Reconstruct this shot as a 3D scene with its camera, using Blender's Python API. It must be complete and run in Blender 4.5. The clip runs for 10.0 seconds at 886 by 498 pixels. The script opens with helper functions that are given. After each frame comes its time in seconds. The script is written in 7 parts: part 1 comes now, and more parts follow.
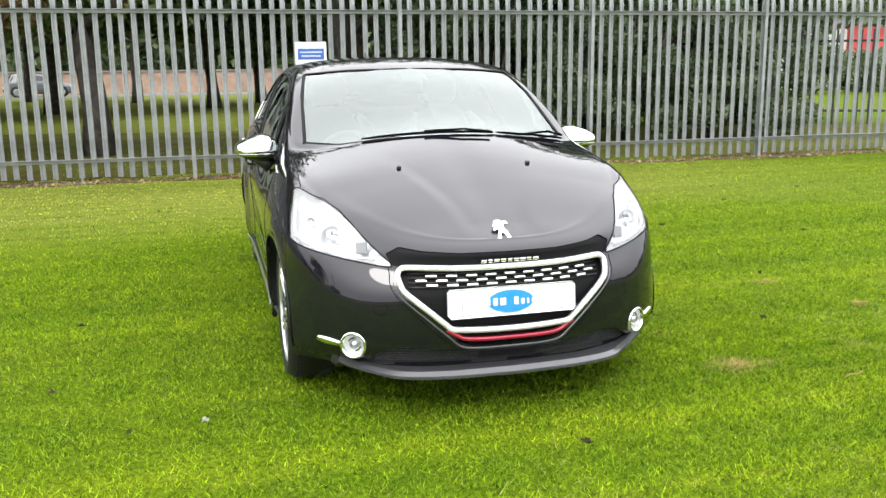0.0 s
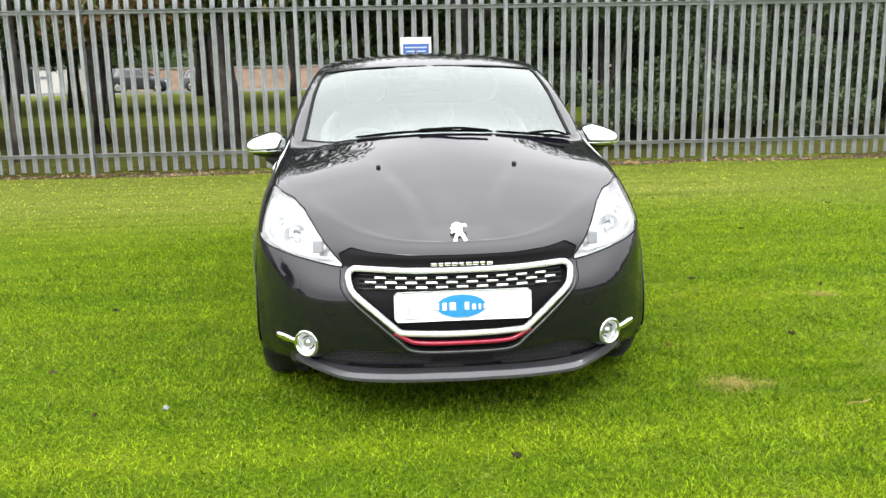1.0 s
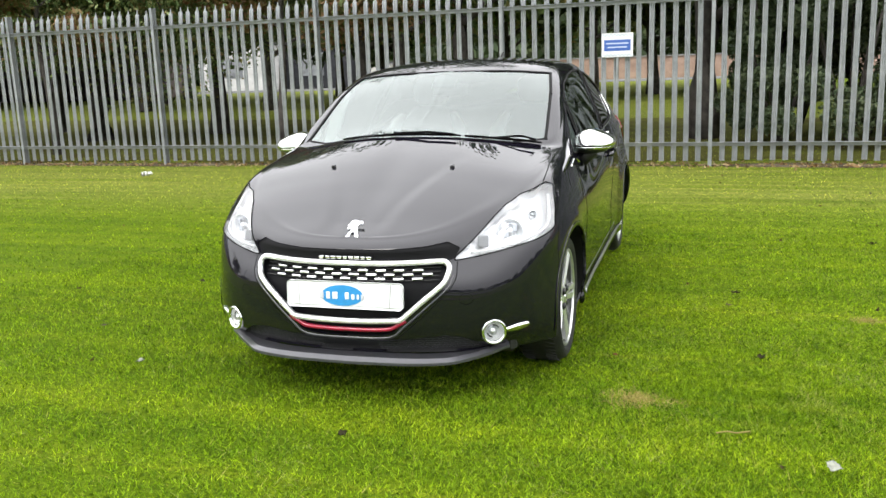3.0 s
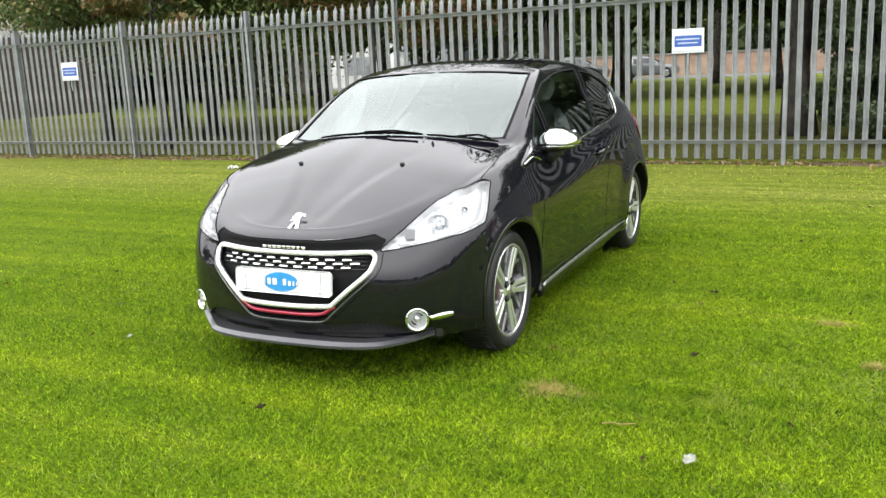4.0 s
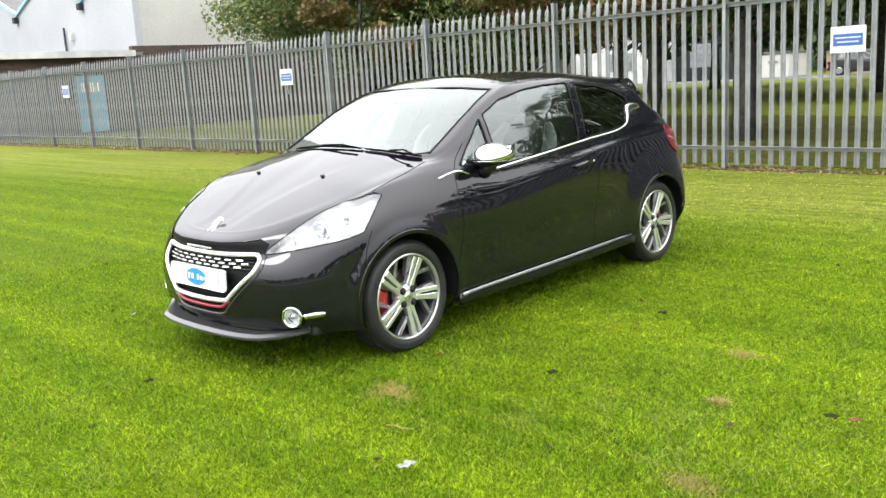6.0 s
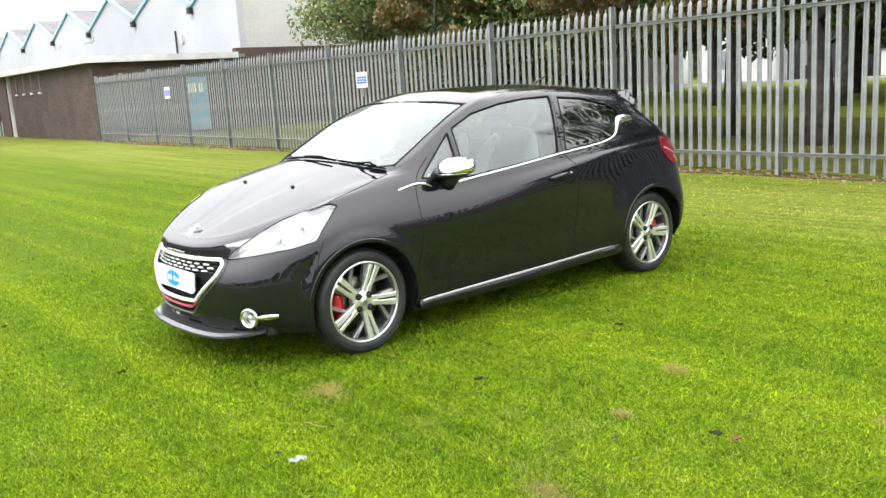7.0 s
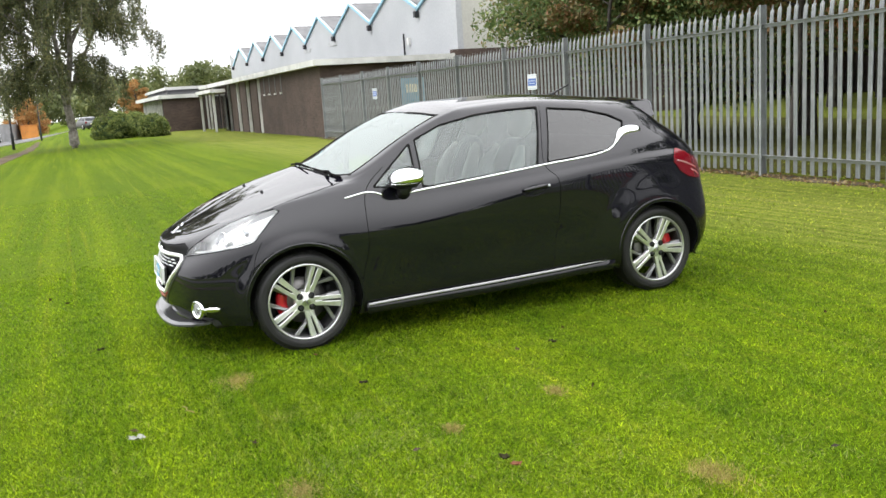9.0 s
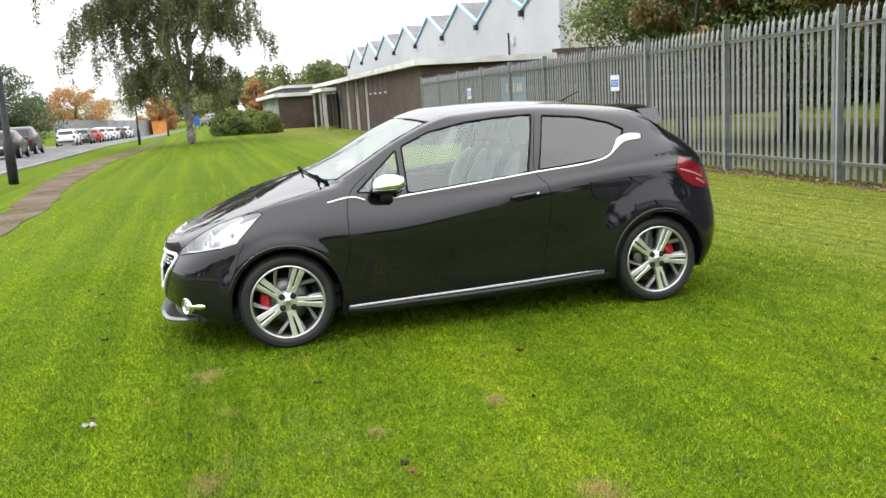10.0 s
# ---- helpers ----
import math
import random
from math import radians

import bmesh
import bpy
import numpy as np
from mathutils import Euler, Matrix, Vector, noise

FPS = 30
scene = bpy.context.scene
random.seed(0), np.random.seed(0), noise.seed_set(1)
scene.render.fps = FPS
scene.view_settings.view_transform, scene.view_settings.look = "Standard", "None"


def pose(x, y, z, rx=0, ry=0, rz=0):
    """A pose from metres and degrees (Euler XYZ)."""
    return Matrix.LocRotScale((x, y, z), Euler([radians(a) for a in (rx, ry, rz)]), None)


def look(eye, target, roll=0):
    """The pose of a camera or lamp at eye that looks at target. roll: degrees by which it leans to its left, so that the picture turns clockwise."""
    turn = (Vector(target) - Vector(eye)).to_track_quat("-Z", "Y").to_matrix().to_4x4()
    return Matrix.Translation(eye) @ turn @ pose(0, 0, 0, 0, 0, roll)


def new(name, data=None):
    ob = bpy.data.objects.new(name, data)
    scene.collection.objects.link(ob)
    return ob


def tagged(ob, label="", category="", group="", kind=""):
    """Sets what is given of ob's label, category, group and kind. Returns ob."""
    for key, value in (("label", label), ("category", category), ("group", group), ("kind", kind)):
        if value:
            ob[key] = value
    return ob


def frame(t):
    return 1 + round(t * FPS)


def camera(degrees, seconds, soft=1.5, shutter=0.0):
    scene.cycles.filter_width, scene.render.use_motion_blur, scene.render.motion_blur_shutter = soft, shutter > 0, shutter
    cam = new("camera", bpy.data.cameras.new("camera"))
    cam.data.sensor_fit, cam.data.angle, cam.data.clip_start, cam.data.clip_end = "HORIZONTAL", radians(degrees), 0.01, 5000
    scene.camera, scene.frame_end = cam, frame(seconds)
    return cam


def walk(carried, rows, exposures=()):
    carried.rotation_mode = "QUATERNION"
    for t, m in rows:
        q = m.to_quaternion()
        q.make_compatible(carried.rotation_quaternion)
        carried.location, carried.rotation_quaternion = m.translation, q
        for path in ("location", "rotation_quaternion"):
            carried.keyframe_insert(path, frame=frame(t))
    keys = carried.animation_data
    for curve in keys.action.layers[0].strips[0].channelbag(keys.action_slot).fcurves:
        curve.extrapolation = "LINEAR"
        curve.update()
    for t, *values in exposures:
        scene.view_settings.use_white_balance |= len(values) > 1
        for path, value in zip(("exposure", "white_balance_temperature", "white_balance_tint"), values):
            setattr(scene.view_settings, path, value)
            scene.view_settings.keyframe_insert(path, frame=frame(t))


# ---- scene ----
cam = camera(53.6, 10.0)
PATH = [
    (0, (-1.111, -5.141, 1.346), (-0.605, -3.247, 0.948), -0.7),
    (0.5, (-0.701, -5.214, 1.357), (-0.387, -3.28, 0.955), -1.0),
    (1, (-0.316, -5.213, 1.357), (-0.167, -3.26, 0.949), -1.1),
    (1.5, (0.08, -5.237, 1.356), (0.044, -3.28, 0.947), -1.2),
    (2, (0.515, -5.295, 1.37), (0.289, -3.35, 0.962), -1.4),
    (2.5, (0.956, -5.288, 1.395), (0.564, -3.371, 0.983), -1.7),
    (2.7, (1.155, -5.313, 1.391), (0.69, -3.411, 0.981), -1.7),
    (3.8, (2.155, -5.219, 1.409), (1.353, -3.433, 1.001), -2.7),
    (4, (2.347, -5.202, 1.395), (1.498, -3.437, 0.988), -2.5),
    (4.5, (2.809, -5.073, 1.405), (1.817, -3.384, 0.999), -2.7),
    (5, (3.225, -4.863, 1.415), (2.115, -3.249, 1.013), -2.9),
    (5.5, (3.685, -4.689, 1.443), (2.443, -3.172, 1.047), -3.1),
    (5.7, (3.855, -4.57, 1.426), (2.557, -3.099, 1.034), -3.2),
    (6.8, (4.652, -3.96, 1.448), (3.158, -2.684, 1.072), -3.5),
    (7, (4.815, -3.903, 1.487), (3.284, -2.672, 1.11), -3.5),
    (7.5, (5.096, -3.553, 1.471), (3.49, -2.42, 1.103), -3.4),
    (8, (5.411, -3.196, 1.475), (3.724, -2.183, 1.115), -3.5),
    (8.5, (5.637, -2.838, 1.457), (3.884, -1.942, 1.101), -3.5),
    (9, (5.856, -2.462, 1.466), (4.038, -1.706, 1.119), -3.7),
    (9.5, (6.078, -2.085, 1.488), (4.209, -1.46, 1.149), -3.6),
    (10, (6.188, -1.692, 1.473), (4.283, -1.184, 1.138), -3.5),
]
walk(cam, [(t, look(eye, target, roll)) for t, eye, target, roll in PATH],
     exposures=[(0, .45), (1, .42), (2.5, .22), (4, .28), (5.5, .46), (7, .60), (8, .18), (8.5, .10), (9, .14), (10, .18)])

# ---- sky and light: an overcast day ----
world = bpy.data.worlds.new("world")
scene.world = world
world.use_nodes = True
wn, wl = world.node_tree.nodes, world.node_tree.links
wn.clear()
sky = wn.new("ShaderNodeTexSky")
sky.sky_type, sky.sun_disc = "NISHITA", False
sky.sun_elevation, sky.sun_rotation = radians(48), radians(200)
sky.air_density, sky.dust_density, sky.ozone_density = 1.0, 4.0, 1.0
pale = wn.new("ShaderNodeHueSaturation")
pale.inputs["Saturation"].default_value = 0.10
back = wn.new("ShaderNodeBackground")
back.inputs["Strength"].default_value = 0.15
wout = wn.new("ShaderNodeOutputWorld")
wl.new(sky.outputs[0], pale.inputs["Color"])
# cloud cover: brighter overhead than at the horizon
where = wn.new("ShaderNodeTexCoord")
split = wn.new("ShaderNodeSeparateXYZ")
height = wn.new("ShaderNodeMapRange")
height.interpolation_type = "SMOOTHSTEP"
height.inputs[1].default_value, height.inputs[2].default_value = 0.06, 0.70
height.inputs[3].default_value, height.inputs[4].default_value = 0.0, 1.0
tone = wn.new("ShaderNodeMix")
tone.data_type = "RGBA"
tone.inputs[6].default_value = (9.8, 9.9, 10.1, 1)
tone.inputs[7].default_value = (24.0, 24.1, 24.5, 1)
cloud = wn.new("ShaderNodeMix")
cloud.data_type = "RGBA"
cloud.inputs[0].default_value = 0.88
wl.new(where.outputs["Generated"], split.inputs[0])
wl.new(split.outputs["Z"], height.inputs[0])
wl.new(height.outputs[0], tone.inputs[0])
wl.new(pale.outputs[0], cloud.inputs[6])
wl.new(tone.outputs[2], cloud.inputs[7])
wl.new(cloud.outputs[2], back.inputs["Color"])
wl.new(back.outputs[0], wout.inputs[0])
sun_data = bpy.data.lights.new("sun", "SUN")
sun_data.energy, sun_data.angle, sun_data.color = 1.5, radians(25), (1.0, 0.97, 0.92)
sun = new("sun", sun_data)
sun.matrix_world = look((-8, -20, 24), (0, 0, 0))


# ---- materials ----
def nodes_of(name):
    m = bpy.data.materials.new(name)
    m.use_nodes = True
    n, l = m.node_tree.nodes, m.node_tree.links
    return m, n, l, n["Principled BSDF"]


def noise_tex(n, l, scale, detail=4.0, coords="Object", rough=0.55):
    c = n.new("ShaderNodeTexCoord")
    t = n.new("ShaderNodeTexNoise")
    t.inputs["Scale"].default_value, t.inputs["Detail"].default_value = scale, detail
    t.inputs["Roughness"].default_value = rough
    l.new(c.outputs[coords], t.inputs["Vector"])
    return t


def ramp(n, l, source, stops):
    r = n.new("ShaderNodeValToRGB")
    while len(r.color_ramp.elements) < len(stops):
        r.color_ramp.elements.new(0.5)
    for e, (p, c) in zip(r.color_ramp.elements, stops):
        e.position, e.color = p, (*c, 1) if len(c) == 3 else c
    l.new(source, r.inputs[0])
    return r


def mixed(n, l, fac, a, b, mode="MIX"):
    m = n.new("ShaderNodeMix")
    m.data_type, m.blend_type = "RGBA", mode
    for i, v in ((0, fac), (6, a), (7, b)):
        if isinstance(v, (int, float)):
            m.inputs[i].default_value = v
        elif isinstance(v, tuple):
            m.inputs[i].default_value = (*v, 1)
        else:
            l.new(v, m.inputs[i])
    return m.outputs[2]


def bumped(n, l, b, height, strength=0.3, distance=0.01):
    u = n.new("ShaderNodeBump")
    u.inputs["Strength"].default_value, u.inputs["Distance"].default_value = strength, distance
    l.new(height, u.inputs["Height"])
    l.new(u.outputs[0], b.inputs["Normal"])


def surface(name, dark, light, scale=6.0, rough=0.6, metal=0.0, bump=0.2, fine=60.0, coat=0.0, spec=0.5, lo=0.35, hi=0.65):
    """A base colour that wanders between two tones at two scales, with fine relief."""
    m, n, l, b = nodes_of(name)
    big, small = noise_tex(n, l, scale, 5), noise_tex(n, l, fine, 6)
    tone = ramp(n, l, big.outputs[0], [(lo, dark), (hi, light)])
    grain = ramp(n, l, small.outputs[0], [(0.3, (0.78, 0.78, 0.78)), (0.7, (1.0, 1.0, 1.0))])
    l.new(mixed(n, l, 0.6, tone.outputs[0], grain.outputs[0], "MULTIPLY"), b.inputs["Base Color"])
    rr = n.new("ShaderNodeMapRange")
    rr.inputs[3].default_value, rr.inputs[4].default_value = max(rough - 0.08, 0.02), min(rough + 0.1, 1)
    l.new(small.outputs[0], rr.inputs[0])
    l.new(rr.outputs[0], b.inputs["Roughness"])
    b.inputs["Metallic"].default_value, b.inputs["Coat Weight"].default_value = metal, coat
    b.inputs["Specular IOR Level"].default_value = spec
    b.inputs["Coat Roughness"].default_value = 0.03
    if bump:
        bumped(n, l, b, small.outputs[0], bump, 0.004)
    return m


def plain(name, colour, rough=0.4, metal=0.0, coat=0.0, spec=0.5):
    m, n, l, b = nodes_of(name)
    t = noise_tex(n, l, 35.0, 3)
    low, high = tuple(c * 0.9 for c in colour), tuple(min(c * 1.06, 1) for c in colour)
    l.new(ramp(n, l, t.outputs[0], [(0.3, low), (0.7, high)]).outputs[0], b.inputs["Base Color"])
    b.inputs["Roughness"].default_value, b.inputs["Metallic"].default_value = rough, metal
    b.inputs["Coat Weight"].default_value, b.inputs["Specular IOR Level"].default_value = coat, spec
    b.inputs["Coat Roughness"].default_value = 0.02
    return m


def pane(name, tint, ior=1.5, gloss=(1, 1, 1)):
    """Clear or tinted glass: see-through with mirror gloss by Fresnel."""
    m, n, l, b = nodes_of(name)
    n.remove(b)
    out = n["Material Output"]
    tr, gl, fr, mx = (n.new("ShaderNode" + k) for k in ("BsdfTransparent", "BsdfGlossy", "Fresnel", "MixShader"))
    tr.inputs["Color"].default_value = (*tint, 1)
    gl.inputs["Roughness"].default_value = 0.015
    gl.inputs["Color"].default_value = (*gloss, 1)
    fr.inputs["IOR"].default_value = ior
    l.new(fr.outputs[0], mx.inputs[0])
    l.new(tr.outputs[0], mx.inputs[1])
    l.new(gl.outputs[0], mx.inputs[2])
    l.new(mx.outputs[0], out.inputs["Surface"])
    return m


def paint_black():
    m, n, l, b = nodes_of("black_car_paint")
    t = noise_tex(n, l, 900.0, 2)
    l.new(ramp(n, l, t.outputs[0], [(0.35, (0.0035, 0.0032, 0.0056)), (0.75, (0.008, 0.0072, 0.0125))]).outputs[0], b.inputs["Base Color"])
    d = noise_tex(n, l, 3.0, 6)
    r = n.new("ShaderNodeMapRange")
    r.inputs[3].default_value, r.inputs[4].default_value = 0.02, 0.07
    l.new(d.outputs[0], r.inputs[0])
    l.new(r.outputs[0], b.inputs["Roughness"])
    b.inputs["Coat Weight"].default_value, b.inputs["Coat Roughness"].default_value = 1.0, 0.02
    b.inputs["Specular IOR Level"].default_value = 0.0
    b.inputs["Coat IOR"].default_value = 1.57
    return m


def lawn_material(name, thatch=1.0, blades=False):
    """Mown grass: stripes of the mower along x, patches, yellow thatch and fine blades."""
    m, n, l, b = nodes_of(name)
    geo = n.new("ShaderNodeNewGeometry")
    sep = n.new("ShaderNodeSeparateXYZ")
    l.new(geo.outputs["Position"], sep.inputs[0])

    def position_noise(scale, detail, stretch=None):
        t = n.new("ShaderNodeTexNoise")
        t.inputs["Scale"].default_value, t.inputs["Detail"].default_value = scale, detail
        if stretch:
            mp = n.new("ShaderNodeMapping")
            mp.inputs["Scale"].default_value = stretch
            l.new(geo.outputs["Position"], mp.inputs[0])
            l.new(mp.outputs[0], t.inputs["Vector"])
        else:
            l.new(geo.outputs["Position"], t.inputs["Vector"])
        return t

    bands = position_noise(1.0, 4, (0.05, 1.5, 1.0))
    streaks = position_noise(1.0, 5, (0.22, 11.0, 1.0))
    patches = position_noise(0.9, 5)
    fine = position_noise(55.0, 5)
    tufts = position_noise(7.5, 6)
    base = ramp(n, l, bands.outputs[0], [(0.39, (0.068, 0.110, 0.0040)), (0.5, (0.079, 0.123, 0.0043)), (0.61, (0.092, 0.137, 0.0048))])
    patch = ramp(n, l, patches.outputs[0], [(0.3, (0.86, 0.93, 0.84)), (0.5, (1.0, 1.0, 1.0)), (0.72, (1.16, 1.07, 1.1))])
    colour = mixed(n, l, 0.6, base.outputs[0], patch.outputs[0], "MULTIPLY")
    turn, sway, wave = n.new("ShaderNodeMath"), n.new("ShaderNodeMath"), n.new("ShaderNodeMath")
    turn.operation, sway.operation, wave.operation = "MULTIPLY", "MULTIPLY_ADD", "SINE"
    turn.inputs[1].default_value = 2 * math.pi / 0.62
    l.new(sep.outputs["Y"], turn.inputs[0])
    l.new(bands.outputs[0], sway.inputs[0])
    sway.inputs[1].default_value = 9.0
    l.new(turn.outputs[0], sway.inputs[2])
    l.new(sway.outputs[0], wave.inputs[0])
    mown = ramp(n, l, wave.outputs[0], [(0.0, (0.90, 0.94, 0.9)), (0.35, (0.97, 0.98, 0.97)), (0.8, (1.16, 1.11, 1.15))])
    colour = mixed(n, l, 0.65, colour, mown.outputs[0], "MULTIPLY")
    straw = ramp(n, l, streaks.outputs[0], [(0.57, (0, 0, 0)), (0.75, (1, 1, 1))])
    k = n.new("ShaderNodeMath")
    k.operation = "MULTIPLY"
    k.inputs[1].default_value = 0.55 * thatch
    l.new(straw.outputs[0], k.inputs[0])
    colour = mixed(n, l, k.outputs[0], colour, (0.17, 0.185, 0.016))
    # drier and paler along the fence, less so further along it
    near_fence, along_fence, dry = n.new("ShaderNodeMapRange"), n.new("ShaderNodeMapRange"), n.new("ShaderNodeMath")
    near_fence.interpolation_type = along_fence.interpolation_type = "SMOOTHSTEP"
    for node, a, b_, top in ((near_fence, 1.6, 4.6, 0.80), (along_fence, 9.0, 2.0, 1.0)):
        for i, value in ((1, a), (2, b_), (3, 0.0), (4, top)):
            node.inputs[i].default_value = value
    l.new(sep.outputs["Y"], near_fence.inputs[0])
    l.new(sep.outputs["X"], along_fence.inputs[0])
    dry.operation = "MULTIPLY"
    l.new(near_fence.outputs[0], dry.inputs[0])
    l.new(along_fence.outputs[0], dry.inputs[1])
    dry2 = n.new("ShaderNodeMath")
    dry2.operation = "MULTIPLY"
    l.new(dry.outputs[0], dry2.inputs[0])
    l.new(ramp(n, l, streaks.outputs[0], [(0.38, (0.25, 0.25, 0.25)), (0.56, (1, 1, 1))]).outputs[0], dry2.inputs[1])
    colour = mixed(n, l, dry2.outputs[0], colour, (0.180, 0.192, 0.046))
    grain = ramp(n, l, fine.outputs[0], [(0.33, (0.34, 0.40, 0.34)), (0.67, (1.40, 1.32, 1.22))])
    colour = mixed(n, l, 0.85, colour, grain.outputs[0], "MULTIPLY")
    clump = ramp(n, l, tufts.outputs[0], [(0.35, (0.76, 0.82, 0.72)), (0.5, (1.0, 1.0, 1.0)), (0.67, (1.18, 1.11, 1.1))])
    colour = mixed(n, l, 0.85, colour, clump.outputs[0], "MULTIPLY")
    if blades:
        each = ramp(n, l, geo.outputs["Random Per Island"], [(0.0, (0.48, 0.58, 0.45)), (0.45, (1.72, 1.95, 1.45)), (0.87, (3.2, 3.25, 2.5)), (1.0, (4.3, 3.9, 3.7))])
        colour = mixed(n, l, 1.0, colour, each.outputs[0], "MULTIPLY")
    l.new(colour, b.inputs["Base Color"])
    b.inputs["Roughness"].default_value, b.inputs["Specular IOR Level"].default_value = 0.85 - 0.3 * blades, 0.04
    if blades:
        b.inputs["Specular IOR Level"].default_value = 0.12
        tl, mx = n.new("ShaderNodeBsdfTranslucent"), n.new("ShaderNodeMixShader")
        l.new(colour, tl.inputs["Color"])
        mx.inputs[0].default_value = 0.4
        l.new(b.outputs[0], mx.inputs[1])
        l.new(tl.outputs[0], mx.inputs[2])
        l.new(mx.outputs[0], n["Material Output"].inputs["Surface"])
    else:
        bumped(n, l, b, fine.outputs[0], 0.8, 0.03)
    return m


def leaf_material(name, tones, spread=0.5):
    m, n, l, b = nodes_of(name)
    geo = n.new("ShaderNodeNewGeometry")
    r = ramp(n, l, geo.outputs["Random Per Island"], [(i / max(len(tones) - 1, 1), c) for i, c in enumerate(tones)])
    t = noise_tex(n, l, spread, 3)
    shade = ramp(n, l, t.outputs[0], [(0.3, (0.6, 0.62, 0.55)), (0.7, (1.15, 1.1, 1.0))])
    l.new(mixed(n, l, 0.8, r.outputs[0], shade.outputs[0], "MULTIPLY"), b.inputs["Base Color"])
    b.inputs["Roughness"].default_value, b.inputs["Specular IOR Level"].default_value = 0.55, 0.3
    tl, mx = n.new("ShaderNodeBsdfTranslucent"), n.new("ShaderNodeMixShader")
    l.new(b.inputs["Base Color"].links[0].from_socket, tl.inputs["Color"])
    mx.inputs[0].default_value = 0.3
    l.new(b.outputs[0], mx.inputs[1])
    l.new(tl.outputs[0], mx.inputs[2])
    l.new(mx.outputs[0], n["Material Output"].inputs["Surface"])
    return m


PAINT = paint_black()
GLASS = pane("clear_glass", (0.66, 0.76, 0.73), 2.0, (0.94, 1.0, 0.98))
SCREEN = pane("windscreen_glass", (0.58, 0.68, 0.65), 2.04, (0.93, 1.0, 0.98))
DARK_GLASS = pane("privacy_glass", (0.09, 0.09, 0.095), 1.8)
LENS = pane("headlight_lens", (0.96, 0.97, 0.98), 1.4)
CHROME = plain("chrome", (0.88, 0.89, 0.90), 0.10, 1.0)
FRAME = plain("satin_chrome", (0.92, 0.92, 0.93), 0.45, 0.7)
SATIN = plain("satin_silver", (0.72, 0.73, 0.74), 0.28, 1.0)
REFLECTOR = surface("lamp_reflector", (0.54, 0.545, 0.55), (0.88, 0.88, 0.88), 26, 0.2, 0.6, bump=0.5, fine=85)
RUBBER = surface("tyre_rubber", (0.006, 0.006, 0.0065), (0.014, 0.014, 0.014), 12, 0.6, bump=0.3, fine=150)
TRIM = plain("black_plastic", (0.012, 0.012, 0.013), 0.45)
SEAM = plain("panel_gap", (0.002, 0.002, 0.002), 0.9, spec=0.1)
LIP = plain("grey_lip_paint", (0.055, 0.055, 0.062), 0.28, 0.3, 0.5)
MESH_GREY = plain("grey_mesh_plastic", (0.05, 0.05, 0.056), 0.3)
ALLOY = plain("machined_alloy", (0.82, 0.82, 0.83), 0.28, 0.82)
RIM_GREY = plain("rim_silver", (0.66, 0.66, 0.67), 0.30, 0.9)
BARREL = plain("dark_wheel_barrel", (0.07, 0.07, 0.072), 0.45, 0.5)
ALLOY_DARK = plain("grey_alloy_paint", (0.26, 0.26, 0.265), 0.30, 0.7)
DISC = plain("brake_disc_steel", (0.20, 0.195, 0.19), 0.45, 1.0)
RED = plain("red_caliper_paint", (0.42, 0.010, 0.016), 0.3, 0.0, 0.5)
RED_TRIM = plain("red_trim", (0.27, 0.004, 0.028), 0.3, 0.0, 0.6)
TAIL = plain("red_tail_lens", (0.14, 0.003, 0.009), 0.1, 0.0, 0.5)
TAIL_PALE = plain("pale_tail_lens", (0.34, 0.16, 0.17), 0.15, 0.0, 0.5)
CABIN = surface("cabin_plastic", (0.025, 0.026, 0.028), (0.045, 0.046, 0.05), 8, 0.7, bump=0.1)
SEAT = surface("grey_seat_cloth", (0.07, 0.072, 0.078), (0.12, 0.122, 0.13), 9, 0.9, bump=0.3)
SEAT_PALE = surface("pale_seat_leather", (0.30, 0.305, 0.31), (0.42, 0.42, 0.42), 9, 0.6, bump=0.1)
PLATE = plain("white_plate", (0.64, 0.65, 0.66), 0.25, 0.0, 0.4)
BLUE = plain("blue_print", (0.02, 0.21, 0.47), 0.35)
GALV = surface("galvanised_steel", (0.185, 0.198, 0.208), (0.295, 0.308, 0.318), 3.0, 0.45, 0.35, 0.05, 45)
DARK_STEEL = surface("dark_painted_steel", (0.014, 0.015, 0.018), (0.034, 0.035, 0.040), 3.0, 0.6, 0.0, 0.05, 45, 0.0, 0.25)
# thin grass browned by wear, with tree shade mixed into the tone
WORN_SHADE = surface("thin_grass_painted_shade", (0.062, 0.055, 0.018), (0.088, 0.100, 0.020), 1.3, 0.95, bump=0.8, fine=30, spec=0.03)
LAWN = lawn_material("lawn")
BLADE = lawn_material("grass_blade", 0.8, True)
BLADE_PALE = leaf_material("pale_grass_blade", [(0.15, 0.22, 0.012), (0.22, 0.29, 0.022), (0.29, 0.34, 0.045), (0.31, 0.31, 0.07)], 1.2)
BARK = surface("bark", (0.030, 0.026, 0.023), (0.085, 0.074, 0.064), 5, 0.9, bump=0.8, fine=22)
BARK_PALE = surface("pale_bark", (0.10, 0.085, 0.07), (0.30, 0.28, 0.25), 5, 0.85, bump=0.6, fine=18)
LEAF_DARK = leaf_material("dark_leaf", [(0.042, 0.066, 0.036), (0.074, 0.112, 0.057), (0.12, 0.165, 0.085), (0.16, 0.19, 0.11)], 0.35)
LEAF_MIX = leaf_material("autumn_mixed_leaf", [(0.075, 0.125, 0.045), (0.12, 0.19, 0.065), (0.17, 0.24, 0.085), (0.22, 0.25, 0.10), (0.26, 0.19, 0.08)], 0.35)
